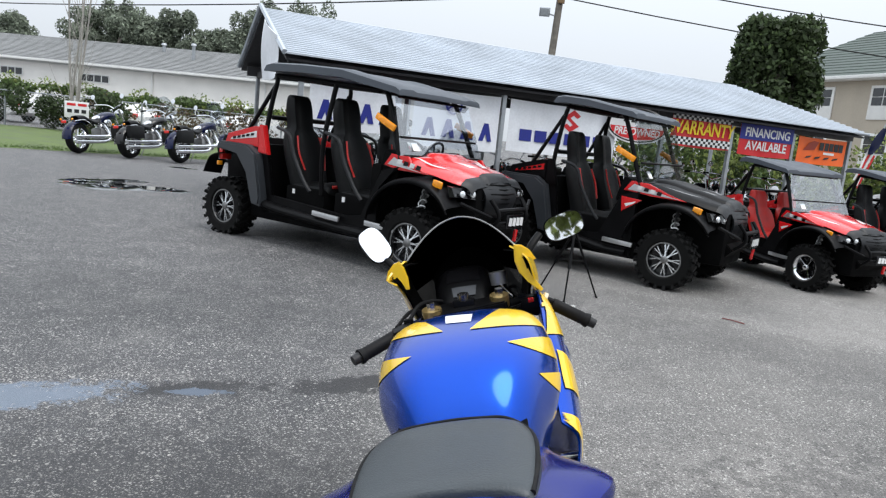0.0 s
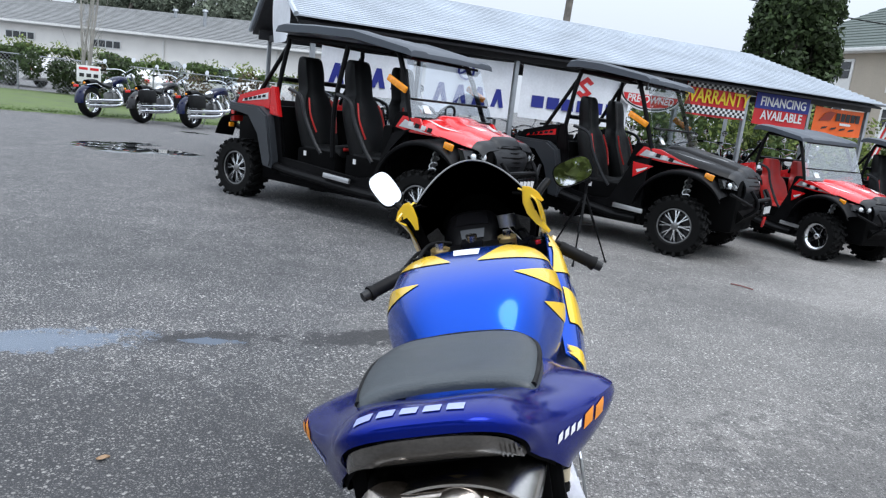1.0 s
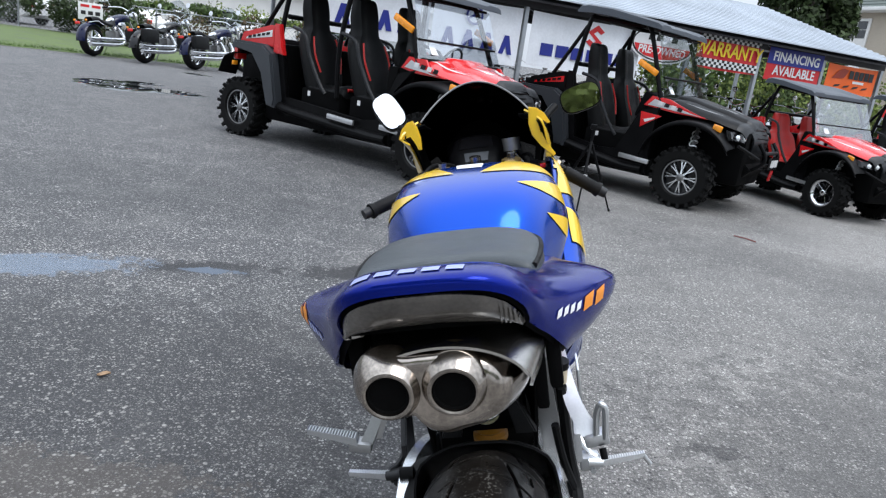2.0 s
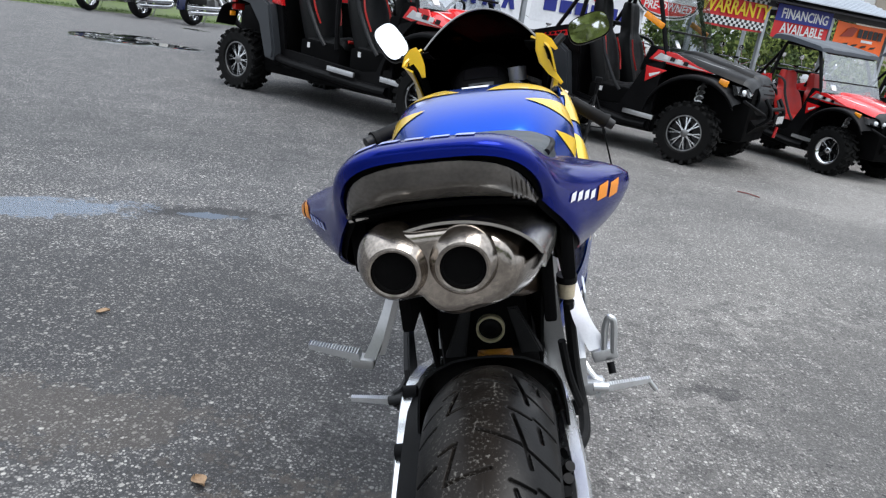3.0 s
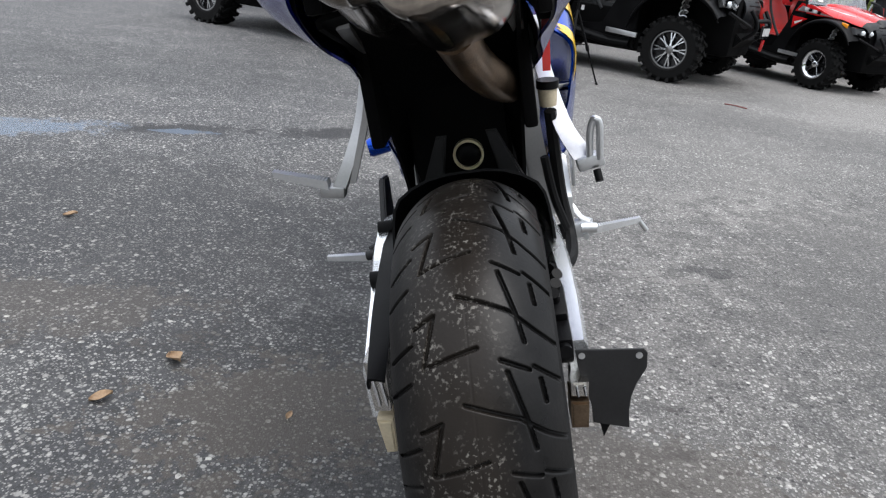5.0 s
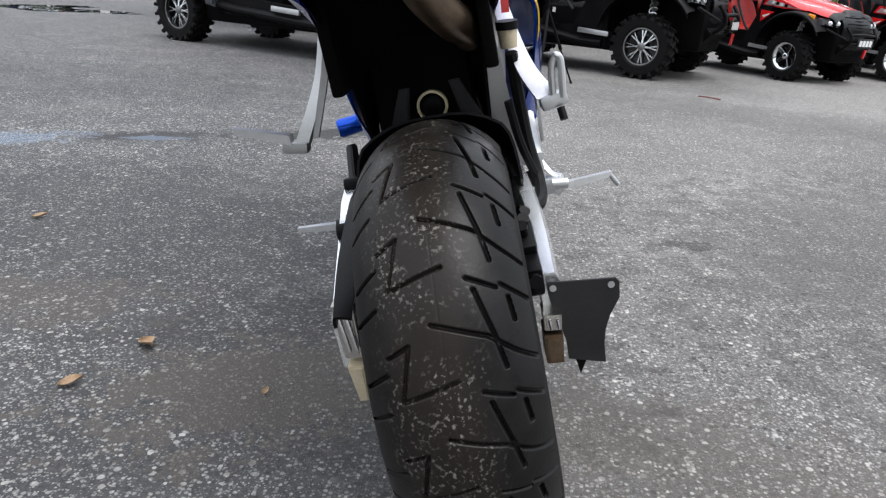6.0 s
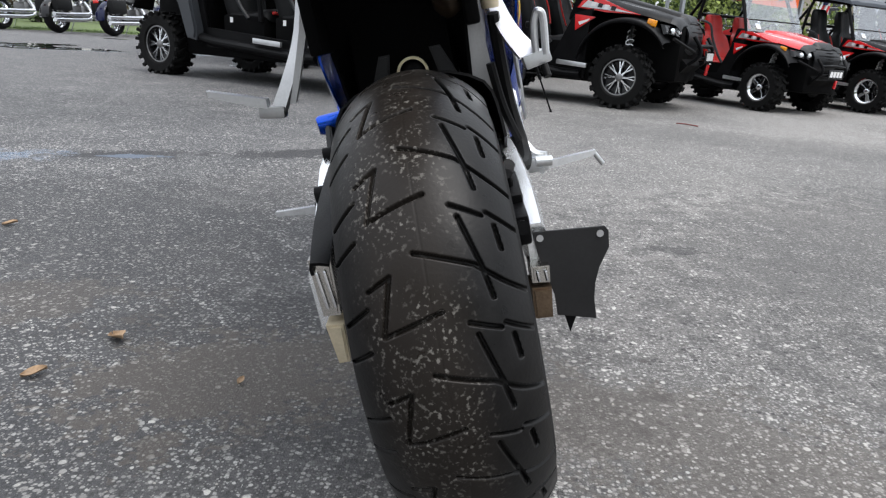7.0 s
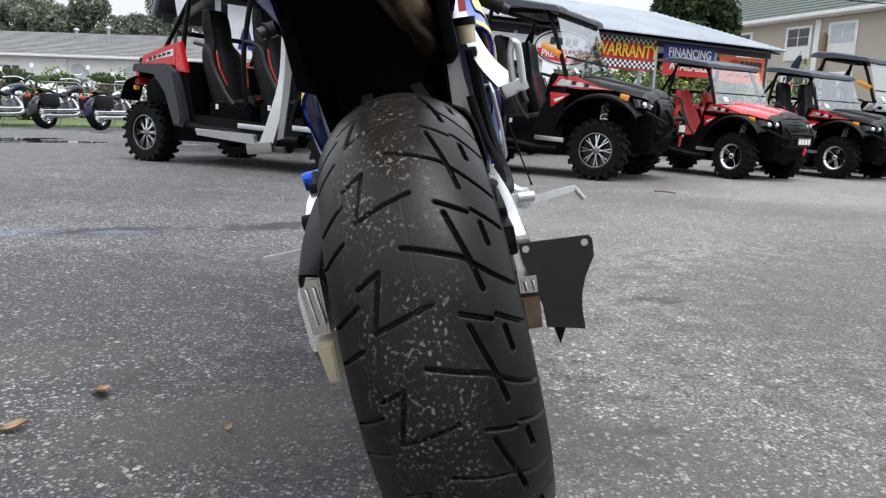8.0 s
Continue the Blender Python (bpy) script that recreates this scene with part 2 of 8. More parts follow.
BLACKG = mat("black_gloss_paint", (0.006, 0.006, 0.007), 0.16, 0.0, 0.1, 0.3, coat=0.2, spec=0.35)

SEATV = mat("black_bucket_vinyl", (0.007, 0.0075, 0.008), 0.5, 0.0, 0.2, 0.1, 0.0006, 0.003, spec=0.2)
PALEMARK = mat("pale_blue_mark", (0.30, 0.34, 0.62), 0.4, 0.0, 0.1, 0.1)
SATIN = mat("satin_black_steel", (0.020, 0.020, 0.021), 0.42, 0.0, 0.2, 0.05, spec=0.3)
PEG = mat("worn_bare_aluminium", (0.74, 0.75, 0.76), 0.36, 0.75, 0.12, 0.03)
BLUE.node_tree.nodes["Principled BSDF"].inputs["Coat Roughness"].default_value = 0.07
TWIG = mat("faded_red_plastic", (0.16, 0.045, 0.04), 0.6, 0.0, 0.3, 0.05)
POLISH = mat("polished_aluminium", (0.86, 0.88, 0.90), 0.24, 0.85, 0.06, 0.15)


def tyre_material():
    """Rubber of the rear tyre: dusty grey on the worn middle band."""
    m = mat("scuffed_tyre_rubber", (0.0085, 0.0082, 0.0082), 0.33, 0.0, 0.3, 0.03, 0.0002, 0.004, spec=0.17)
    n, l = m.node_tree.nodes, m.node_tree.links
    b = n["Principled BSDF"]
    old = b.inputs["Base Color"].links[0].from_socket
    at, sep = n.new("ShaderNodeTexCoord"), n.new("ShaderNodeSeparateXYZ")
    l.new(at.outputs["Object"], sep.inputs[0])
    away = n.new("ShaderNodeMath")
    away.operation = "ABSOLUTE"
    shift = n.new("ShaderNodeMath")
    shift.inputs[1].default_value = 0.008
    l.new(sep.outputs[0], shift.inputs[0])
    l.new(shift.outputs[0], away.inputs[0])
    band = n.new("ShaderNodeMapRange")
    band.inputs[1].default_value, band.inputs[2].default_value = 0.065, 0.030
    l.new(away.outputs[0], band.inputs[0])
    dust, specks = n.new("ShaderNodeTexNoise"), n.new("ShaderNodeTexNoise")
    dust.inputs["Scale"].default_value, dust.inputs["Detail"].default_value = 28, 6
    specks.inputs["Scale"].default_value, specks.inputs["Detail"].default_value = 210, 4
    l.new(at.outputs["Object"], dust.inputs["Vector"])
    l.new(at.outputs["Object"], specks.inputs["Vector"])
    thr = n.new("ShaderNodeMapRange")
    thr.inputs[1].default_value, thr.inputs[2].default_value = 0.55, 0.66
    l.new(specks.outputs[0], thr.inputs[0])
    thr2 = n.new("ShaderNodeMapRange")
    thr2.inputs[1].default_value, thr2.inputs[2].default_value = 0.38, 0.62
    l.new(dust.outputs[0], thr2.inputs[0])
    a, c = n.new("ShaderNodeMath"), n.new("ShaderNodeMath")
    a.operation = c.operation = "MULTIPLY"
    l.new(thr.outputs[0], a.inputs[0])
    l.new(thr2.outputs[0], a.inputs[1])
    l.new(a.outputs[0], c.inputs[0])
    l.new(band.outputs[0], c.inputs[1])
    mix = n.new("ShaderNodeMixRGB")
    mix.inputs[2].default_value = (0.17, 0.16, 0.145, 1)
    l.new(c.outputs[0], mix.inputs[0])
    base = n.new("ShaderNodeMixRGB")
    base.inputs[2].default_value = (0.0180, 0.0150, 0.0128, 1)
    l.new(band.outputs[0], base.inputs[0])
    l.new(old, base.inputs[1])
    l.new(base.outputs[0], mix.inputs[1])
    l.new(mix.outputs[0], b.inputs["Base Color"])
    return m


TYRE = tyre_material()

# ---- the lot ----
def asphalt():
    """Worn asphalt: pale chips in a grey binder, soft stains and paler worn patches."""
    m = bpy.data.materials.new("worn_asphalt")
    m.use_nodes = True
    n, l = m.node_tree.nodes, m.node_tree.links
    b = n["Principled BSDF"]
    at = n.new("ShaderNodeTexCoord")

    def noise_at(scale, detail=4, rough=0.6):
        t = n.new("ShaderNodeTexNoise")
        t.inputs["Scale"].default_value, t.inputs["Detail"].default_value, t.inputs["Roughness"].default_value = scale, detail, rough
        l.new(at.outputs["Object"], t.inputs["Vector"])
        return t.outputs[0]

    def ramp(v, a, c, lo, hi):
        t = n.new("ShaderNodeMapRange")
        for i, q in enumerate((a, c, lo, hi)):
            t.inputs[i + 1].default_value = q
        l.new(v, t.inputs[0])
        return t.outputs[0]

    def times(a, c, op="MULTIPLY"):
        t = n.new("ShaderNodeMath")
        t.operation = op
        l.new(a, t.inputs[0])
        l.new(c, t.inputs[1])
        return t.outputs[0]

    def blend(f, a, c):
        t = n.new("ShaderNodeMixRGB")
        l.new(f, t.inputs[0])
        for i, q in ((1, a), (2, c)):
            if isinstance(q, tuple):
                t.inputs[i].default_value = (*q, 1)
            else:
                l.new(q, t.inputs[i])
        return t.outputs[0]

    def chips(scale, share_lo, share_hi):
        v = n.new("ShaderNodeTexVoronoi")
        v.inputs["Scale"].default_value = scale
        l.new(at.outputs["Object"], v.inputs["Vector"])
        rnd = n.new("ShaderNodeSeparateXYZ")
        l.new(v.outputs["Color"], rnd.inputs[0])
        return times(times(ramp(rnd.outputs[0], share_lo, share_hi, 0, 1), ramp(rnd.outputs[1], 0, 1, 0.40, 1)), ramp(v.outputs["Distance"], 0.52, 0.36, 0, 1))

    wide = noise_at(0.35, 5, 0.55)
    mid = noise_at(2.2, 5, 0.6)
    # two tones: darker and bluish towards -x, paler and browner towards +x
    sep = n.new("ShaderNodeSeparateXYZ")
    l.new(at.outputs["Object"], sep.inputs[0])
    x_tone = ramp(times(sep.outputs[0], ramp(noise_at(0.5, 4), 0.2, 0.8, -1.6, 1.6), "ADD"), -1.0, 1.3, 0, 1)
    dark = blend(x_tone, (0.041, 0.042, 0.046), (0.106, 0.102, 0.098))
    light = blend(x_tone, (0.068, 0.068, 0.073), (0.196, 0.187, 0.178))
    base = blend(ramp(wide, 0.42, 0.58, 0, 1), dark, light)
    base = blend(ramp(mid, 0.52, 0.72, 0, 0.25), base, (0.23, 0.224, 0.216))
    base = blend(ramp(noise_at(1.1, 6, 0.65), 0.58, 0.74, 0, 0.6), base, (0.075, 0.074, 0.076))
    tex = times(ramp(noise_at(95, 4, 0.7), 0.3, 0.7, 0.45, 1.5), ramp(noise_at(420, 2, 0.6), 0.3, 0.7, 0.7, 1.3))
    sc = n.new("ShaderNodeVectorMath")
    sc.operation = "SCALE"
    l.new(base, sc.inputs[0])
    l.new(tex, sc.inputs["Scale"])
    col = sc.outputs[0]
    col = blend(times(chips(118, 0.66, 0.72), ramp(noise_at(5.0, 3), 0.35, 0.6, 0.40, 1.0)), col, (0.56, 0.545, 0.52))
    col = blend(times(chips(220, 0.60, 0.70), ramp(noise_at(3.1, 3), 0.35, 0.65, 0.3, 0.95)), col, (0.46, 0.45, 0.43))
    col = blend(times(chips(68, 0.90, 0.92), ramp(noise_at(1.7, 3), 0.4, 0.6, 0.35, 1.0)), col, (0.66, 0.64, 0.60))
    col = blend(chips(75, 0.88, 0.91), col, (0.035, 0.034, 0.034))
    gloss = ramp(wide, 0.35, 0.65, 0.62, 0.85)

    def spot(cx, cy, angle, rx, ry, rag):
        """A ragged oval patch, 1 inside."""
        mp, ln = n.new("ShaderNodeMapping"), n.new("ShaderNodeVectorMath")
        mp.vector_type, ln.operation = "TEXTURE", "LENGTH"
        mp.inputs["Location"].default_value, mp.inputs["Rotation"].default_value, mp.inputs["Scale"].default_value = (cx, cy, 0), (0, 0, radians(angle)), (rx, ry, 1)
        l.new(at.outputs["Object"], mp.inputs["Vector"])
        l.new(mp.outputs[0], ln.inputs[0])
        rough = times(ramp(noise_at(9, 6, 0.7), 0.25, 0.75, -rag, rag), ramp(noise_at(60, 3, 0.7), 0.25, 0.75, -rag * 0.5, rag * 0.5), "ADD")
        return ramp(times(ln.outputs["Value"], rough, "ADD"), 1.05, 0.85, 0, 1)

    # damp streaks, a tar stain and broad darker ovals; wet sets how dark
    for cx, cy, angle, rx, ry, rag, wet in ((-1.28, 3.20, 29, 0.34, 0.10, 0.9, 0.85), (-0.50, 3.64, 37, 0.46, 0.12, 0.8, 0.9), (1.09, 2.385, 12, 0.10, 0.05, 0.6, 0.55), (0.25, 1.35, 10, 0.55, 0.40, 0.5, 0.45), (2.5, 2.6, 25, 1.7, 1.2, 0.7, 0.42), (-1.1, 1.85, 30, 1.3, 0.8, 0.7, 0.42), (-2.6, 4.6, 15, 1.6, 0.8, 0.8, 0.22), (2.4, 5.6, -20, 1.5, 0.5, 0.8, 0.25)):
        k = n.new("ShaderNodeMath")
        k.operation = "MULTIPLY"
        k.inputs[1].default_value = wet
        l.new(spot(cx, cy, angle, rx, ry, rag), k.inputs[0])
        col = blend(k.outputs[0], col, (0.022, 0.022, 0.024))
    for cx, cy, angle, rx, ry, amount in ((-0.02, 1.22, 30, 0.30, 0.20, 0.45), (0.85, 1.15, -20, 0.45, 0.22, 0.30), (-0.75, 1.45, 10, 0.40, 0.16, 0.30)):
        k = n.new("ShaderNodeMath")
        k.operation = "MULTIPLY"
        k.inputs[1].default_value = amount
        l.new(spot(cx, cy, angle, rx, ry, 0.9), k.inputs[0])
        col = blend(k.outputs[0], col, (0.125, 0.104, 0.084))
    # wet films: the pale blue sky reflection is painted into the base colour
    wet_sheen = spot(-2.15, 2.66, 36, 0.75, 0.17, 0.55)
    col = blend(wet_sheen, col, (0.17, 0.205, 0.26))
    gloss = blend(wet_sheen, gloss, (0.12, 0.12, 0.12))
    wet_sheen = spot(-1.22, 3.18, 25, 0.14, 0.045, 0.8)
    col = blend(wet_sheen, col, (0.10, 0.125, 0.165))
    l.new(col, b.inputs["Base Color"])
    l.new(gloss, b.inputs["Roughness"])
    bp = n.new("ShaderNodeBump")
    bp.inputs["Distance"].default_value, bp.inputs["Strength"].default_value = 0.006, 0.8
    l.new(times(noise_at(130, 4, 0.7), noise_at(300, 2, 0.6), "ADD"), bp.inputs["Height"])
    l.new(bp.outputs[0], b.inputs["Normal"])
    return m


ASPHALT = asphalt()


def ground_sheet():
    """One sheet from the lot to the horizon."""
    ax = [-900, -300, -120, -60, -30] + [-16 + 1.0 * i for i in range(38)] + [30, 60, 120, 300, 900]
    ay = [-900, -300, -100, -30, -12] + [-6 + 1.0 * i for i in range(34)] + [36, 60, 120, 300, 900]
    pts = [(x, y, ground_z(x, y)) for x in ax for y in ay]
    w = len(ay)
    faces = [(i * w + j, (i + 1) * w + j, (i + 1) * w + j + 1, i * w + j + 1) for i in range(len(ax) - 1) for j in range(w - 1)]
    me = bpy.data.meshes.new("ground")
    me.from_pydata(pts, [], faces)
    ob = finish(new("ground", me), ASPHALT)
    return tagged(ob, "worn grey asphalt lot with pale stone chips", "ground", kind="structure")


ground_sheet()
# wet asphalt with a bluish sky sheen put into its colour
FILM = mat("sky_tinted_wet_film", (0.105, 0.135, 0.18), 0.22, 0.0, 0.3, 0.12, 0.001, 0.010)
WATER = mat("still_puddle_water", (0.010, 0.012, 0.013), 0.015, 0.0, 0.1, 0.3, spec=0.8)


def blotch(name, pts, material, label, category, lift=0.004, rag=0.03, seed=1):
    """A thin patch on the ground with a ragged edge."""
    rnd = random.Random(seed)
    line = curve_points([(x, y, 0) for x, y in pts], 8, True)
    mid = sum(line, Vector()) / len(line)
    bm = bmesh.new()
    ring = []
    for p in line:
        d = p - mid
        q = p + d.normalized() * rag * rnd.uniform(-1, 1)
        ring.append(q)
    outer = [bm.verts.new((q.x, q.y, ground_z(q.x, q.y) + 0.0005)) for q in ring]
    inner = []
    for q in ring:
        e = q + (mid - q).normalized() * min(0.02, (mid - q).length * 0.3)
        inner.append(bm.verts.new((e.x, e.y, ground_z(e.x, e.y) + lift)))
    for i in range(len(ring)):
        j = (i + 1) % len(ring)
        bm.faces.new((outer[i], outer[j], inner[j], inner[i]))
    bm.faces.new(inner)
    bmesh.ops.triangulate(bm, faces=bm.faces)
    return tagged(part(name, bm, material), label, category)


blotch("puddle", [(-7.55, 10.75), (-7.25, 11.35), (-6.9, 11.75), (-6.55, 11.60), (-6.75, 11.15), (-6.45, 10.95), (-5.95, 11.15), (-5.45, 10.95), (-5.50, 10.62), (-5.95, 10.35), (-6.25, 9.95), (-6.7, 9.85), (-7.2, 10.15)], WATER, "shallow puddle of clear water on the asphalt", "puddle", 0.003, 0.06, 3)
blotch("puddle", [(-8.25, 15.1), (-7.9, 15.35), (-7.55, 15.2), (-7.8, 14.95)], WATER, "small dark puddle on the asphalt", "puddle", 0.003, 0.04, 4)
blotch("puddle", [(-5.2, 11.6), (-4.6, 11.9), (-4.2, 11.7), (-4.7, 11.35)], FILM, "drying wet patch with a painted pale blue sky sheen", "wet patch", 0.003, 0.04, 5)


def dead_leaf(x, y, turn, size, label):
    rows = [[(u * size, v * size * w, (0.10 * v * v + 0.05 * math.sin(3 * u)) * size * 1.6 + 0.006) for v in (-1, -0.5, 0, 0.5, 1)] for u, w in ((-0.5, 0.03), (-0.32, 0.20), (-0.1, 0.30), (0.12, 0.27), (0.32, 0.16), (0.5, 0.02))]
    bm = shell(loft(bmesh.new(), rows, 2, 2), 0.0006)
    ob = part("dead_leaf", bm, LEAFDRY)
    ob.matrix_world = Matrix.Translation((x, y, ground_z(x, y))) @ pose(0, 0, 0, 4, -3, turn)
    return tagged(ob, label, "leaf", "fallen leaves")


LEAFDRY = mat("dry_leaf", (0.33, 0.22, 0.13), 0.7, 0.0, 0.3, 0.02, 0.0006, 0.004)
dead_leaf(-0.287, 1.323, -40, 0.058, "curled tan dead leaf on the asphalt")
dead_leaf(-0.999, 2.001, 20, 0.045, "flat tan dead leaf on the asphalt")
dead_leaf(-0.350, 1.146, 35, 0.045, "curled brown dead leaf on the asphalt")
dead_leaf(0.020, 1.197, 80, 0.022, "small brown dead leaf on the asphalt")
stick = part("red_stick", tube(bmesh.new(), [(1.99, 6.50, 0.008), (2.06, 6.45, 0.012), (2.15, 6.385, 0.008)], 0.006, 6), TWIG)
tagged(stick, "short red plastic strip lying on the asphalt", "plastic strip")


def loose_grit():
    """Loose stones over the near part of the lot."""
    rnd = random.Random(11)
    pts, faces = [], []
    for i in range(2600):
        x, y = rnd.uniform(-2.6, 3.4), rnd.uniform(0.8, 6.0)
        r = rnd.uniform(0.0012, 0.0030) * (1.6 if rnd.random() < 0.08 else 1.0)
        z, o, a = ground_z(x, y), len(pts), rnd.uniform(0, 6)
        for k in range(4):
            q = a + k * 1.571 + rnd.uniform(-0.3, 0.3)
            pts.append((x + r * math.cos(q), y + r * math.sin(q), z))
        pts.append((x + rnd.uniform(-0.3, 0.3) * r, y, z + r * rnd.uniform(0.6, 1.1)))
        faces += [(o + k, o + (k + 1) % 4, o + 4) for k in range(4)]
    me = bpy.data.meshes.new("loose_grit")
    me.from_pydata(pts, [], faces)
    ob = finish(new("loose_grit", me), mat("pale_grit", (0.36, 0.34, 0.31), 0.8, 0.0, 0.5, 0.05))
    return tagged(ob, "loose pale stone grit scattered on the asphalt", "grit", kind="stuff")


loose_grit()

# ---- side-by-side off-road vehicles ----
def off_road_wheel(name, radius, width, m, parent, spokes, alloy):
    """A knobbly tyre on an alloy rim; the outer face looks along local +z."""
    out = thing(name, m, "", "")
    out.parent = parent
    w, r, rr = width / 2, radius, radius * 0.57
    tyre = lathe(bmesh.new(), [(rr, -w * 0.8), (rr + 0.02, -w * 0.98), (r * 0.86, -w), (r * 0.93, -w * 0.85), (r * 0.945, -w * 0.4), (r * 0.95, 0), (r * 0.945, w * 0.4), (r * 0.93, w * 0.85), (r * 0.86, w), (rr + 0.02, w * 0.98), (rr, w * 0.8)], 44)
    part("tyre", tyre, KNOB, out)
    lugs = bmesh.new()
    for k in range(20):
        for s in (-1, 1):
            a = 2 * math.pi * (k + (0.5 if s > 0 else 0)) / 20
            box(lugs, (0.034, 0.030, w * 0.92), pose(0, 0, 0, 0, 0, math.degrees(a)) @ pose(r * 0.968, 0, s * w * 0.40, s * 26, 0, 0), 0.0)
            box(lugs, (0.060, 0.032, 0.03), pose(0, 0, 0, 0, 0, math.degrees(a)) @ pose(r * 0.925, 0.01 * s, s * w * 0.93, 0, -s * 25, 0), 0.0)
    tagged(part("tread", lugs, KNOB, out), kind="stuff")
    part("rim_barrel", lathe(bmesh.new(), [(rr + 0.008, w * 0.80), (rr - 0.004, w * 0.83), (rr - 0.012, w * 0.72), (rr - 0.02, w * 0.2), (rr * 0.5, w * 0.12), (0, w * 0.12)], 40), BLACKG, out)
    face = bmesh.new()
    for k in range(spokes):
        a = 360.0 * k / spokes
        if alloy:
            at_rim = pose(0, 0, w * 0.62, 0, 0, a) @ pose(0, 0, 0, 0, 8, 0)
            prism(face, [(rr * 0.14, -0.012), (rr * 0.52, -0.006), (rr * 0.52, 0.006), (rr * 0.14, 0.012)], 0.014, at_rim)
            for d in (-1, 1):
                prism(face, [(rr * 0.46, d * 0.001), (rr * 0.95, d * 0.014), (rr * 0.93, d * 0.029), (rr * 0.46, d * 0.009)], 0.012, at_rim)
        else:
            prism(face, [(rr * 0.2, -0.026), (rr * 0.85, -0.030), (rr * 0.85, 0.030), (rr * 0.2, 0.026)], 0.02, pose(0, 0, w * 0.5, 0, 0, a), 0.003)
    if not alloy:
        lathe(face, [(rr, w * 0.80), (rr - 0.02, w * 0.72), (rr * 0.80, w * 0.5), (rr * 0.78, w * 0.42)], 40)
    part("spokes", face, CHROME if not alloy else POLISH, out)
    part("rim_lip", lathe(bmesh.new(), [(rr + 0.004, w * 0.835), (rr - 0.004, w * 0.85), (rr - 0.010, w * 0.835), (rr - 0.004, w * 0.82)], 40, closed=True), DARKALU if alloy else CHROME, out)
    part("hub_cap", lathe(bmesh.new(), [(0.040, w * 0.55), (0.040, w * 0.70), (0.030, w * 0.76), (0, w * 0.78)], 20), CHROME if not alloy else DARKALU, out)
    return out


def utv_seat(parent, x, y, red):
    """A high-backed bucket seat facing +x; red is 0 trimmed, 1 plain red."""
    back = SEATV if not red else REDV
    seat = thing("seat", pose(x, y, 0.62), "", "")
    seat.parent = parent
    c = loft(bmesh.new(), [[(-0.22, -0.20, 0.0), (-0.22, -0.17, 0.09), (-0.22, 0.17, 0.09), (-0.22, 0.20, 0.0)], [(0.02, -0.22, 0.0), (0.02, -0.18, 0.08), (0.02, 0.18, 0.08), (0.02, 0.22, 0.0)], [(0.24, -0.21, 0.02), (0.25, -0.18, 0.12), (0.25, 0.18, 0.12), (0.24, 0.21, 0.02)], [(0.30, -0.19, 0.0), (0.30, -0.16, 0.05), (0.30, 0.16, 0.05), (0.30, 0.19, 0.0)]], 3, 3, True, True)
    part("cushion", c, back, seat)
    rows = []
    for z, dx, w, t in ((0.05, -0.20, 0.20, 0.09), (0.20, -0.24, 0.22, 0.09), (0.42, -0.31, 0.235, 0.08), (0.58, -0.36, 0.20, 0.075), (0.66, -0.39, 0.14, 0.07), (0.84, -0.42, 0.145, 0.065), (0.97, -0.44, 0.13, 0.05), (1.0, -0.45, 0.10, 0.03)):
        z *= 0.74 if red else 1.0
        rows.append([(dx - t, -w, z), (dx + t * 0.9, -w * 0.92, z), (dx + t * 0.6, 0, z), (dx + t * 0.9, w * 0.92, z), (dx - t, w, z), (dx - t * 1.1, 0, z)])
    part("backrest", loft(bmesh.new(), rows, 3, 3, True, True), back, seat)
    if not red:
        for s in (-1, 1):
            part("red_trim", tube(bmesh.new(), [(-0.135, s * 0.15, 0.22), (-0.20, s * 0.19, 0.40), (-0.265, s * 0.16, 0.57)], 0.010, 6), REDV, seat)
        part("red_edge", boxed((0.03, 0.34, 0.025), pose(0.292, 0, 0.085, 0, 30, 0), 0.008), REDV, seat)
    return seat


def side_plate(name, outline, depth, y, material, parent, bevel=0.0, label=""):
    """A plate standing along the vehicle: outline in x, z."""
    return part(name, prism(bmesh.new(), outline, depth, Matrix.Translation((0, y, 0)) @ pose(0, 0, 0, 90, 0, 0), bevel), material, parent, label)


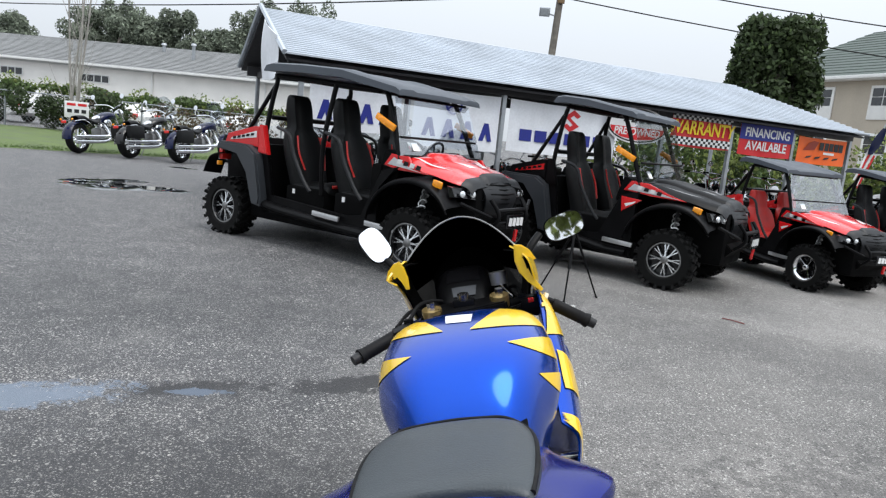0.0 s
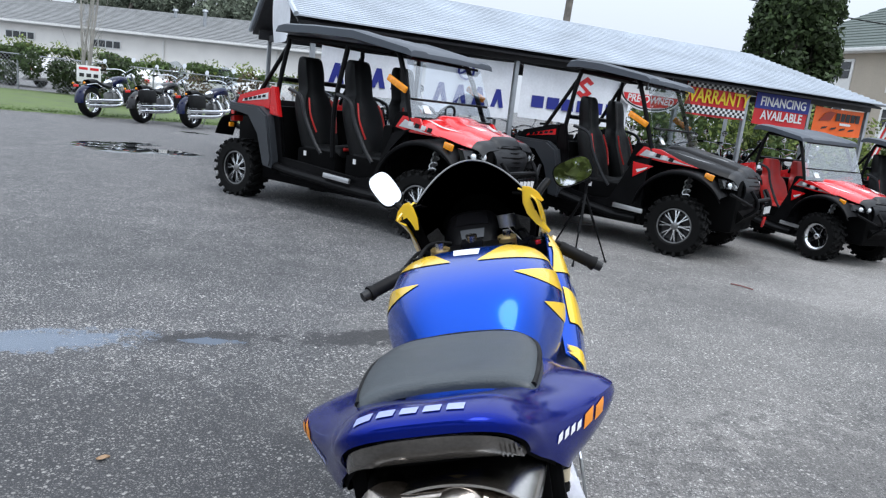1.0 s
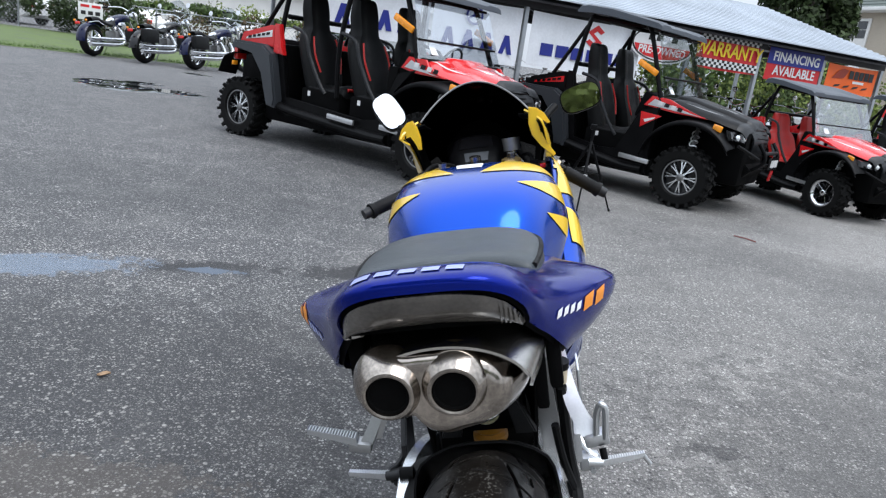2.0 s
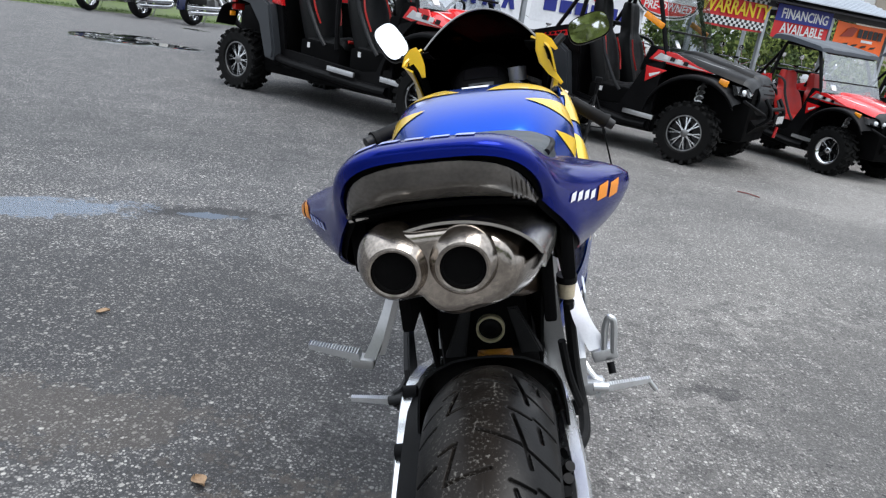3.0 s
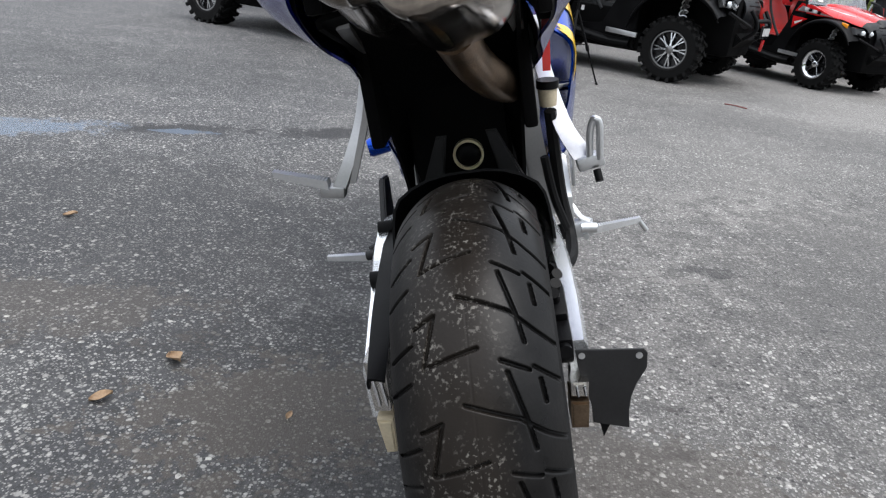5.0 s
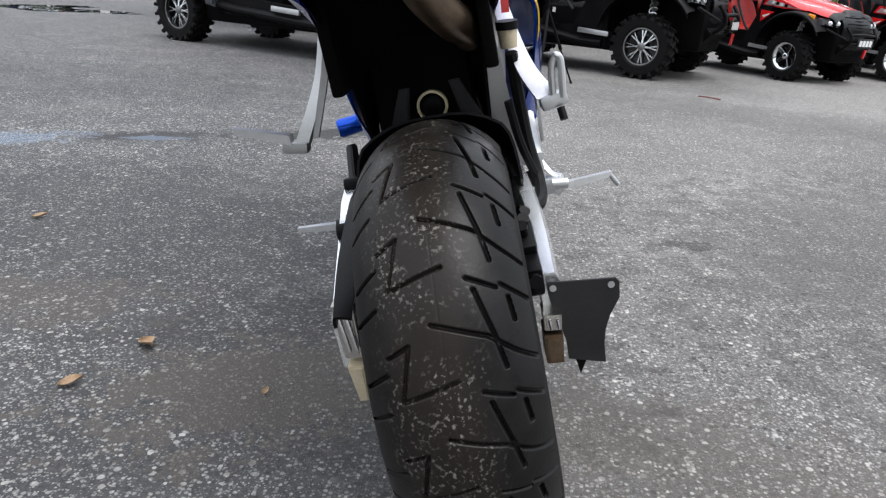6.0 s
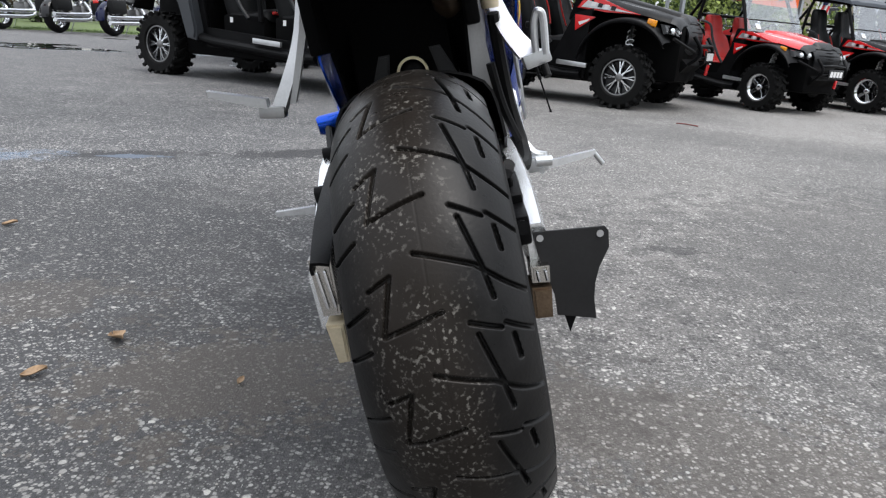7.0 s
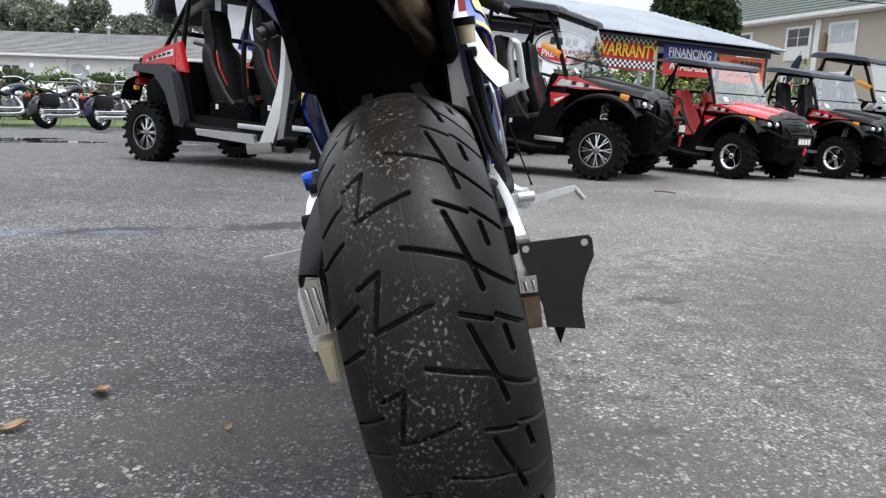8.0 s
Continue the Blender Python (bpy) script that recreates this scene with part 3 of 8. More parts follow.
def utv(hub, turn, wb, track, radius, cab, paint, bed_paint, hood_paint, label, alloy=True, seats_red=0, nose=0.0, roof_z=1.90, size=1.0, group="off-road vehicles in a row"):
    """hub: the ground under the outer face of its right front wheel; local x is ahead, y to its left.
    cab: x behind the front hub of (rear pillar, A-pillar foot, A-pillar top, seats, roof's rear, roof's front, tail)."""
    base = Matrix.Translation((hub[0], hub[1], 0)) @ pose(0, 0, 0, 0, nose, turn) @ Matrix.Scale(size, 4) @ Matrix.Translation((-wb / 2, track / 2, 0))
    car = thing("utility_vehicle", base, label, "off-road vehicle", group)
    f, r, h = wb / 2, -wb / 2, track / 2
    back, xa, xt, seats, ra, rb, tail = f + cab[0], f + cab[1], f + cab[2], [f + q for q in cab[3]], f + cab[4], f + cab[5], f + cab[6]
    ww = 0.24
    for x in (f, r):
        for s in (-1, 1):
            off_road_wheel("wheel", radius, ww, Matrix.Translation((x, s * (h - ww / 2), radius)) @ pose(0, 0, 0, -90 * s, 0, 0), car, 8 if alloy else 5, alloy)
    k = radius / 0.33
    half = h - 0.09
    # tub, floor, wheel wells and gearbox
    tub = boxed((wb - 0.70, half * 2 - 0.06, 0.20), pose(-0.02, 0, 0.35), 0.03)
    part("front_inner_well", boxed((1.05, half * 1.15, 0.62), pose(f - 0.02, 0, 0.62), 0.06), MATT, car)
    part("rear_inner_well", boxed((0.95, half * 1.15, 0.62), pose(r + 0.05, 0, 0.62), 0.06), MATT, car)
    part("firewall", boxed((0.12, half * 2 - 0.04, 0.72), pose(f - 0.50, 0, 0.66), 0.03), MATT, car)
    part("rear_bulkhead", boxed((0.12, half * 2 - 0.04, 0.75), pose(back - 0.02, 0, 0.70), 0.03), MATT, car)
    part("tub", tub, MATT, car)
    for s in (-1, 1):
        # black lower side between the wheels
        side_plate("side_panel", [(back - 0.08, 1.00), (back + 0.03, 1.00), (back + 0.10, 0.52), (xa - 0.62, 0.46), (xa - 0.40, 0.48), (xa - 0.20, 0.96), (xa + 0.02, 1.02), (f - 0.44, 0.80), (f - 0.42, 0.27), (back + 0.10, 0.34), (back - 0.06, 0.46)], 0.05, s * (half - 0.02), PLASTIC, car, 0.012)
        rows_ = [[(x, s * (half - 0.04), z - 0.05), (x, s * (half + 0.07), z), (x, s * (half + 0.03), z + 0.06), (x, s * (half - 0.08), z + 0.05)] for x, z in ((r + 0.50, 0.44), (r + 0.75, 0.39), (0, 0.35), (f - 0.7, 0.31), (f - 0.46, 0.31))]
        part("sill", loft(bmesh.new(), rows_, 3, 3, True, True), PLASTIC, car)
        # front fender flare: a broad black arch
        pts = [(f + 0.50 * k * math.cos(radians(a)), 0.42 + 0.46 * k * math.sin(radians(a))) for a in range(30, 175, 12)]
        rows_ = [[(x * 0.9 + f * 0.1, s * (half - 0.30), z + 0.085), (x, s * (half - 0.14), z + 0.075), (x, s * (half + 0.02), z + 0.065), (x, s * (h + 0.005), z + 0.050), (x, s * (h + 0.010), z + 0.012), (x, s * (h - 0.015), z + 0.004)] for x, z in pts]
        part("front_fender", shell(loft(bmesh.new(), rows_, 3, 3), 0.008), PLASTIC, car)
        # rear fender: grey, sweeping down ahead of the wheel
        side_plate("rear_fender", [(tail + 0.05, 0.97), (tail + 0.08, 1.05), (back - 0.20, 1.045), (back - 0.06, 0.96), (back + 0.05, 0.50), (back + 0.03, 0.40), (back - 0.10, 0.42), (back - 0.17, 0.76), (back - 0.34, 0.955)], 0.13, s * (h - 0.045), GREYPL, car, 0.022, "dark grey moulded rear fender")
        side_plate("fender_web", [(back - 0.14, 0.46), (back + 0.04, 0.44), (back + 0.02, 1.04), (back - 0.34, 1.02), (back - 0.22, 0.86)], 0.04, s * (half - 0.03), PLASTIC, car, 0.01)
        # bed side: a painted strip with a pale graphic, and a painted wedge at the pillar
        bed_ob = side_plate("bed_side", [(tail + 0.10, 1.04), (tail + 0.14, 1.14), (back - 0.18, 1.25), (back - 0.10, 1.25), (back - 0.10, 1.02), (back - 0.40, 1.05)], 0.05, s * (half + 0.0), bed_paint, car, 0.012)
        side_plate("pillar_wedge", [(back - 0.10, 1.27), (back - 0.02, 1.27), (back + 0.06, 0.96), (back - 0.10, 0.97)], 0.06, s * (half + 0.01), bed_paint, car, 0.012)
        side_plate("pale_graphic", [(tail + 0.20, 1.075), (back - 0.14, 1.13), (back - 0.14, 1.20), (tail + 0.22, 1.10)], 0.004, s * (half + 0.027), WHITEP if bed_paint != PLASTIC else REDP, bed_ob)
        w = (back - 0.14 - tail - 0.26) / 5
        for i in range(5):
            x, z = tail + 0.24 + w * i, 1.085 + 0.014 * i
            side_plate("dark_mark", [(x, z), (x + w * 0.7, z + 0.006), (x + w * 0.8, z + 0.034), (x + w * 0.1, z + 0.028)], 0.004, s * (half + 0.031), BLACKG, bed_ob)
        # cowl side: upper painted panel with block marks, lower painted patch
        cowl_ob = side_plate("cowl_side", [(xa - 0.18, 1.02), (xa - 0.10, 1.13), (xa + 0.10, 1.12), (f - 0.05, 1.02), (f + 0.12, 0.975), (f - 0.25, 0.985)], 0.04, s * (half - 0.03), paint, car, 0.008)
        side_plate("silver_graphic", [(xa - 0.13, 1.03), (xa - 0.06, 1.10), (f - 0.05, 1.005), (f + 0.06, 0.985)], 0.004, s * (half - 0.007), ALU, cowl_ob)
        for i in range(4):
            x, z = xa - 0.02 + 0.075 * i, 1.045 - 0.012 * i
            side_plate("maker_mark", [(x, z), (x + 0.052, z - 0.006), (x + 0.066, z + 0.034), (x + 0.014, z + 0.042)], 0.004, s * (half - 0.003), BLACKG if i % 2 else WHITEP, cowl_ob)
        if len(seats) > 1:
            low = None
        else:
            low = side_plate("cowl_patch", [(f - 0.60, 0.95), (f - 0.36, 0.93), (f - 0.46, 0.86), (f - 0.58, 0.78)], 0.03, s * (half + 0.01), paint, car, 0.006)
        if low:
            side_plate("pale_patch", [(f - 0.55, 0.87), (f - 0.42, 0.91), (f - 0.44, 0.885), (f - 0.53, 0.84)], 0.004, s * (half + 0.027), WHITEP, low)
        # lamps
        lamp = loft(bmesh.new(), [[(f + 0.50, s * 0.22, 0.76), (f + 0.38, s * (half - 0.02), 0.80), (f + 0.34, s * (half - 0.02), 0.90), (f + 0.46, s * 0.24, 0.89)], [(f + 0.53, s * 0.22, 0.77), (f + 0.42, s * (half - 0.04), 0.81), (f + 0.38, s * (half - 0.04), 0.89), (f + 0.50, s * 0.24, 0.88)]], 1, 1, True, True)
        lamp_ob = part("headlight", lamp, BLACKG, car)
        for q in (half - 0.25, half - 0.12):
            part("lamp_bulb", lathe(bmesh.new(), [(0.032, 0), (0.030, 0.010), (0.018, 0.016), (0, 0.018)], 16, Matrix.Translation((f + 0.535 - 0.24 * (q - 0.22), s * q, 0.835)) @ pose(0, 0, 0, 0, 82, s * 20)), CLEARLENS, lamp_ob)
        part("marker_lamp", boxed((0.10, 0.03, 0.065), pose(f + 0.26, s * (half + 0.015), 0.905, 0, 12, 0), 0.010), AMBER, car, "amber side marker lamp")
        part("tail_lamp", boxed((0.06, 0.13, 0.16), pose(tail + 0.04, s * (half - 0.04), 0.92), 0.014), REDLENS, car)
        part("lamp_glass", boxed((0.03, 0.09, 0.05), pose(tail + 0.0, s * (half - 0.03), 0.86), 0.008), CLEARLENS, car)
        part("rear_reflector", boxed((0.03, 0.06, 0.05), pose(tail + 0.06, s * (half + 0.05), 0.80), 0.008), AMBER, car)
        # front shock and its spring
        part("shock_rod", rod(bmesh.new(), (f - 0.02, s * (half - 0.24), 0.86), (f + 0.02, s * (half - 0.02), 0.44), 0.022), DARKALU, car)
        coil = [(f - 0.02 + 0.04 * t + 0.042 * math.cos(t * 38), s * (half - 0.22 + 0.18 * t), 0.82 - 0.32 * t + 0.042 * math.sin(t * 38) * 0.6) for t in [q / 60 for q in range(61)]]
        part("coil_spring", tube(bmesh.new(), coil, 0.008, 6, 1), ALU, car)
        part("wishbone", rod(bmesh.new(), (f - 0.10, s * 0.15, 0.42), (f, s * (h - 0.22), 0.33), 0.02), MATT, car)
        part("mud_flap", shell(loft(bmesh.new(), [[(tail + 0.10, s * (h - 0.24), 0.92), (tail + 0.10, s * (h + 0.01), 0.92)], [(tail - 0.06, s * (h - 0.24), 0.86), (tail - 0.06, s * (h + 0.01), 0.86)], [(tail - 0.16, s * (h - 0.24), 0.66), (tail - 0.16, s * (h + 0.01), 0.68)]], 1, 4), 0.006), RUBBER, car)
    part("tailgate", boxed((0.05, half * 2, 0.20), pose(tail + 0.08, 0, 1.02), 0.012), PLASTIC, car)
    part("bed_floor", boxed((back - tail - 0.1, half * 2 - 0.06, 0.05), pose((back + tail) / 2, 0, 0.98), 0.01), PLASTIC, car)
    # hood: a raised middle between sloping shoulders
    rows_ = []
    for x, z, w in ((xa + 0.02, 1.12, half - 0.05), ((xa + f) / 2, 1.115, half - 0.05), (f, 1.07, half - 0.06), (f + 0.16, 1.04, half - 0.08), (f + 0.27, 1.012, half - 0.10), (f + 0.34, 0.995, half - 0.12), (f + 0.405, 0.980, half - 0.145), (f + 0.46, 0.958, half - 0.18), (f + 0.51, 0.90, half - 0.20)):
        rows_.append([(x, -w, z - 0.07), (x, -w * 0.86, z - 0.01), (x, -w * 0.45, z + 0.01), (x, -w * 0.35, z + 0.045), (x, w * 0.35, z + 0.045), (x, w * 0.45, z + 0.01), (x, w * 0.86, z - 0.01), (x, w, z - 0.07)])
    hood = part("hood", shell(loft(bmesh.new(), rows_[:7], 2, 4), 0.01), hood_paint, car)
    part("nose_mask", shell(loft(bmesh.new(), [[(x + 0.002, y, z + 0.002) for x, y, z in row] for row in rows_[6:]], 2, 4), 0.01), MASKPL, car)
    skin = tree_of(hood)
    pale = WHITEP if hood_paint == REDP else DARKALU
    for s in (-1, 1):
        for q in ([(0.06, 0.30), (0.25, 0.24), (0.26, 0.08), (0.16, 0.16)], [(-0.22, 0.80), (0.10, 0.72), (0.22, 0.60), (-0.05, 0.70)]):
            part("hood_stripe", decal(skin, [(f + x, s * half * y, 1.6) for x, y in q], (0, 0, -1), 0.002, 8), pale, hood)
    # face, grille, skid plate
    face = loft(bmesh.new(), [[(f + 0.46, -0.32, 0.94), (f + 0.50, 0, 0.965), (f + 0.46, 0.32, 0.94)], [(f + 0.54, -0.30, 0.83), (f + 0.59, 0, 0.84), (f + 0.54, 0.30, 0.83)], [(f + 0.52, -0.26, 0.68), (f + 0.57, 0, 0.68), (f + 0.52, 0.26, 0.68)], [(f + 0.42, -0.22, 0.54), (f + 0.44, 0, 0.54), (f + 0.42, 0.22, 0.54)]], 3, 3)
    grille = part("grille", shell(face, 0.02), MASKPL, car)
    for i in range(5):
        z = 0.925 - 0.042 * i
        x = f + (0.520 + 0.66 * (0.945 - z) if z > 0.84 else 0.590)
        part("grille_slat", prism(bmesh.new(), [(x, 0.0), (x - 0.05, 0.25 - 0.012 * i), (x - 0.075, 0.25 - 0.012 * i), (x - 0.03, 0.0), (x - 0.075, -0.25 + 0.012 * i), (x - 0.05, -0.25 + 0.012 * i)], 0.016, Matrix.Translation((0.016, 0, z)), 0.004), PLASTIC, grille)
    part("skid_plate", prism(bmesh.new(), [(f + 0.46, 0.60), (f + 0.58, 0.50), (f + 0.40, 0.30), (f - 0.3, 0.28), (f - 0.3, 0.36), (f + 0.30, 0.42)], half * 0.9, pose(0, 0, 0, 90, 0, 0), 0.01), MATT, car)
    bump = bmesh.new()
    for s in (-1, 1):
        tube(bump, [(f + 0.45, s * 0.24, 0.42), (f + 0.66, s * 0.27, 0.58), (f + 0.68, s * 0.27, 0.68), (f + 0.60, s * 0.30, 0.80)], 0.020, 8)
        tube(bump, [(f + 0.50, s * (half - 0.02), 0.76), (f + 0.64, s * 0.34, 0.64)], 0.018, 8, 1)
    tube(bump, [(f + 0.66, -0.27, 0.70), (f + 0.70, 0, 0.71), (f + 0.66, 0.27, 0.70)], 0.022, 8)
    tube(bump, [(f + 0.66, -0.27, 0.58), (f + 0.70, 0, 0.58), (f + 0.66, 0.27, 0.58)], 0.020, 8)
    bumper = part("bumper", bump, PLASTIC, car)
    part("name_plate", boxed((0.02, 0.34, 0.13), pose(f + 0.715, 0, 0.60), 0.008), BLACKG, bumper)
    for i in range(4):
        part("plate_mark", boxed((0.004, 0.055, 0.078), pose(f + 0.727, -0.108 + 0.072 * i, 0.60, -8, 0, 0)), WHITEP, bumper)
    part("winch_hook", boxed((0.03, 0.035, 0.12), pose(f + 0.70, 0.06, 0.46, 0, 6, 0), 0.008), REDP, bumper)
    # roll cage
    top, rt = roof_z - 0.08, 0.026
    fall = 0.10 if len(seats) > 1 else 0.05
    for s in (-1, 1):
        y1, y2 = s * (half - 0.03), s * (half - 0.10)
        part("windshield_post", tube(bmesh.new(), [(xa, y1, 1.08), (xt, y2, top - fall - 0.03), (xt - 0.12, y2, top - fall * 0.8)], rt, 8, 4), PLASTIC, car)
        part("roof_rail", tube(bmesh.new(), [(xt - 0.12, y2, top - fall * 0.8), (back + 0.12, y2, top), (back, y2, top - 0.06), (back - 0.06, y1, 1.15), (back - 0.05, y1, 0.75)], rt, 8, 4), PLASTIC, car)
        part("rear_brace", tube(bmesh.new(), [(back - 0.02, y2, top - 0.1), ((back + tail) / 2, y1, 1.14)], rt * 0.9, 8, 1), PLASTIC, car)
        if len(seats) > 1:
            xm = seats[1] - 0.46
            part("middle_post", tube(bmesh.new(), [(xm + 0.06, y2, top - 0.05), (xm, y1, 1.15), (xm + 0.02, y1, 0.62)], rt, 8, 4), PLASTIC, car)
        for q in seats:
            part("door_bar", tube(bmesh.new(), [(q - 0.44, y1, 1.26), (q - 0.22, s * (half + 0.01), 1.20), (q - 0.13, s * (half + 0.015), 1.00), (q + 0.02, s * (half + 0.01), 0.76), (q + 0.12, s * half, 0.64)], 0.019, 8, 4), MASKPL, car)
    for x, z in ((xt - 0.1, top - fall * 0.8), (back + 0.1, top), (back - 0.04, 1.36)) + (((back + xt) / 2, top - fall * 0.4),) * (len(seats) > 1):
        part("cage_crossbar", tube(bmesh.new(), [(x, -(half - 0.10), z), (x, half - 0.10, z)], rt, 8, 1), PLASTIC, car)
    part("cowl_crossbar", tube(bmesh.new(), [(xa, -half + 0.02, 1.08), (xa, half - 0.02, 1.08)], rt, 8, 1), PLASTIC, car)
    # roof: a thick moulded slab that falls to the front
    rows_ = []
    bend = rb - 0.30 * (ra - rb) / -1.8 - 0.42
    for x, z, t in ((rb + 0.03, top - fall - 0.010, 0.016), (rb + 0.02, top - fall + 0.030, 0.052), (rb - 0.03, top - fall + 0.060, 0.070), (bend, top - fall * 0.25 + 0.122, 0.085), ((bend + ra) / 2, top + 0.125, 0.085), (ra + 0.12, top + 0.130, 0.085), (ra + 0.03, top + 0.112, 0.075), (ra, top + 0.070, 0.030)):
        over = [(half + 0.03, -t), (half + 0.025, -0.012), (half - 0.015, 0.004), (half * 0.72, 0.010), (half * 0.64, -0.006), (0, 0.002), (-half * 0.64, -0.006), (-half * 0.72, 0.010), (-half + 0.015, 0.004), (-half - 0.025, -0.012), (-half - 0.03, -t)]
        under = [(-half + 0.02, -t + 0.004), (-half * 0.6, -t * 0.6), (half * 0.6, -t * 0.6), (half - 0.02, -t + 0.004)]
        rows_.append([(x, y, z + q) for y, q in over + under])
    part("roof", loft(bmesh.new(), rows_, 1, 1, True, True), ROOFPL, car, "dark slate-grey moulded roof")
    # windshield in two sheets
    ws = thing("windshield", Matrix(), "", "")
    ws.parent = car
    lo, hi = Vector((xa + 0.05, 0, 1.12)), Vector((xt + 0.12, 0, top - fall - 0.03))
    d = hi - lo
    for a, b, name in ((0.0, 0.30, "lower_pane"), (0.33, 1.0, "upper_pane")):
        p, q = lo + d * a, lo + d * b
        wa, wb2 = half + 0.03 - 0.07 * a, half + 0.03 - 0.07 * b
        bm = bmesh.new()
        v = [bm.verts.new(c) for c in ((p.x, -wa, p.z), (p.x, wa, p.z), (q.x, wb2, q.z), (q.x, -wb2, q.z))]
        bm.faces.new(v)
        ob = part(name, shell(bm, 0.005), PANE, ws)
        ob.visible_shadow = False
    fr = bmesh.new()
    p = lo + d * 0.315
    tube(fr, [(p.x, -half + 0.03, p.z), (p.x, half - 0.03, p.z)], 0.012, 6, 1)
    tube(fr, [(hi.x, -half + 0.10, hi.z), (hi.x, half - 0.10, hi.z)], 0.014, 6, 1)
    tube(fr, [(lo.x, -half + 0.02, lo.z), (lo.x, half - 0.02, lo.z)], 0.014, 6, 1)
    part("windshield_frame", fr, PLASTIC, ws)
    part("paper_notice", boxed((0.004, 0.10, 0.09), pose(lo.x - 0.03, -half + 0.22, lo.z + 0.09, 0, -33, 0)), WHITEP, ws)
    if alloy:
        for s in (-1, 1):
            part("side_reflector", boxed((0.26, 0.03, 0.065), pose((xa + xt) / 2 - 0.06, s * (half + 0.0), 1.42, 0, 26, 0), 0.012), AMBER, car, "amber strip on the roll cage")
    # cabin
    for q in seats:
        for s in (-1, 1):
            utv_seat(car, q, s * 0.30 * (half / 0.56), seats_red)
        part("seat_base", boxed((0.56, half * 2 - 0.10, 0.30), pose(q, 0, 0.52), 0.03), MATT, car)
        for s in (-1, 1):
            part("step_plate", boxed((0.36, 0.03, 0.05), pose(q + 0.42, s * (half + 0.06), 0.43, 0, 3, 0), 0.006), ALU, car)
            part("pull_tag", boxed((0.035, 0.006, 0.05), pose(q - 0.10, s * (half + 0.010), 0.62)), WHITEP, car)
    part("dashboard", boxed((0.24, half * 2 - 0.10, 0.30), pose(xa - 0.14, 0, 1.0, 0, 15, 0), 0.04), MATT, car)
    wheel_m = Matrix.Translation((xa - 0.34, half * 0.5, 1.12)) @ pose(0, 0, 0, 0, -62, 0)
    sw = bmesh.new()
    tube(sw, [wheel_m @ Vector((0.16 * math.cos(a), 0.16 * math.sin(a), 0)) for a in [2 * math.pi * q / 20 for q in range(21)]], 0.014, 8, 1)
    for a in (90, 210, 330):
        tube(sw, [wheel_m @ Vector((0, 0, -0.02)), wheel_m @ Vector((0.16 * math.cos(radians(a)), 0.16 * math.sin(radians(a)), 0))], 0.011, 6, 1)
    tube(sw, [wheel_m @ Vector((0, 0, 0)), wheel_m @ Vector((0, 0, -0.25))], 0.02, 8, 1)
    part("steering_wheel", sw, PLASTIC, car)
    return car


KNOB = mat("knobbly_tyre_rubber", (0.0055, 0.0055, 0.0055), 0.72, 0.0, 0.3, 0.06, 0.0005, 0.004, spec=0.14)
LONG = (-2.02, -0.22, -0.48, (-1.46, -0.76), -2.10, -0.28, -2.78)
SHORT = (-1.48, -0.42, -0.72, (-0.98,), -1.60, -0.58, -2.22)
SMALL = (-1.38, -0.44, -0.72, (-0.90,), -1.55, -0.62, -2.10)
utv((-0.92, 6.47), -25.5, 2.60, 1.56, 0.325, LONG, REDP, REDP, REDP, "red and black four-seat off-road vehicle with roof and windshield", nose=-0.3, roof_z=1.88)
utv((1.585, 7.55), -28, 1.98, 1.60, 0.33, SHORT, REDP, PLASTIC, PLASTIC, "black two-seat off-road vehicle with red side panels and roof", nose=0.2, roof_z=1.97, size=0.95)
utv((3.34, 8.68), -56, 2.02, 1.42, 0.345, SMALL, REDP, REDP, REDP, "red two-seat off-road vehicle with red seats and chrome rims", alloy=False, seats_red=1, roof_z=1.84, size=0.78)
utv((4.98, 9.63), -56, 2.02, 1.42, 0.345, SMALL, REDP, PLASTIC, PLASTIC, "black two-seat off-road vehicle with chrome rims", alloy=False, seats_red=0, roof_z=1.84, size=0.78)
utv((6.37, 10.76), -50, 1.95, 1.36, 0.32, SMALL, WHITEP, WHITEP, WHITEP, "white two-seat off-road vehicle with roof and windshield", roof_z=1.92, size=0.93)

# ---- the sport motorcycle on its side stand ----
def tread(u, v):
    """Depth of the grooves of the rear tyre at u across and v along, in metres."""
    pitch = 0.120
    lines = (
        ((-9, 0), (47, 20)), ((47, 20), (73, 41)), ((73, 41), (95, 56)), ((9, 61), (-51, 77)), ((-51, 77), (-36, 18)), ((-36, 18), (-60, 28)),
        ((33, 76), (62, 88)), ((39, 89), (54, 143)), ((54, 143), (60, 176)), ((67, 84), (96, 103)), ((73, 99), (76, 126)),
        ((-64, 46), (-90, 60)), ((-68, 92), (-92, 104)),
    )
    best = np.full(u.shape, 9.0)
    for (ax, ay), (bx, by) in lines:
        for k in (-2, -1, 0, 1):
            p, q = np.array((ax / 1000, ay / 1000 + k * pitch)), np.array((bx / 1000, by / 1000 + k * pitch))
            d = q - p
            t = np.clip(((u - p[0]) * d[0] + (v % pitch - p[1]) * d[1]) / d.dot(d), 0, 1)
            best = np.minimum(best, np.hypot(u - p[0] - t * d[0], v % pitch - p[1] - t * d[1]))
    seam = np.abs(u) + 0.0012
    cut = np.clip((0.0030 - best) / 0.0016, 0, 1)
    cut = cut * cut * (3 - 2 * cut) * 0.0070
    return np.maximum(cut, np.clip((0.0020 - seam) / 0.0006, 0, 1) * 0.0006)


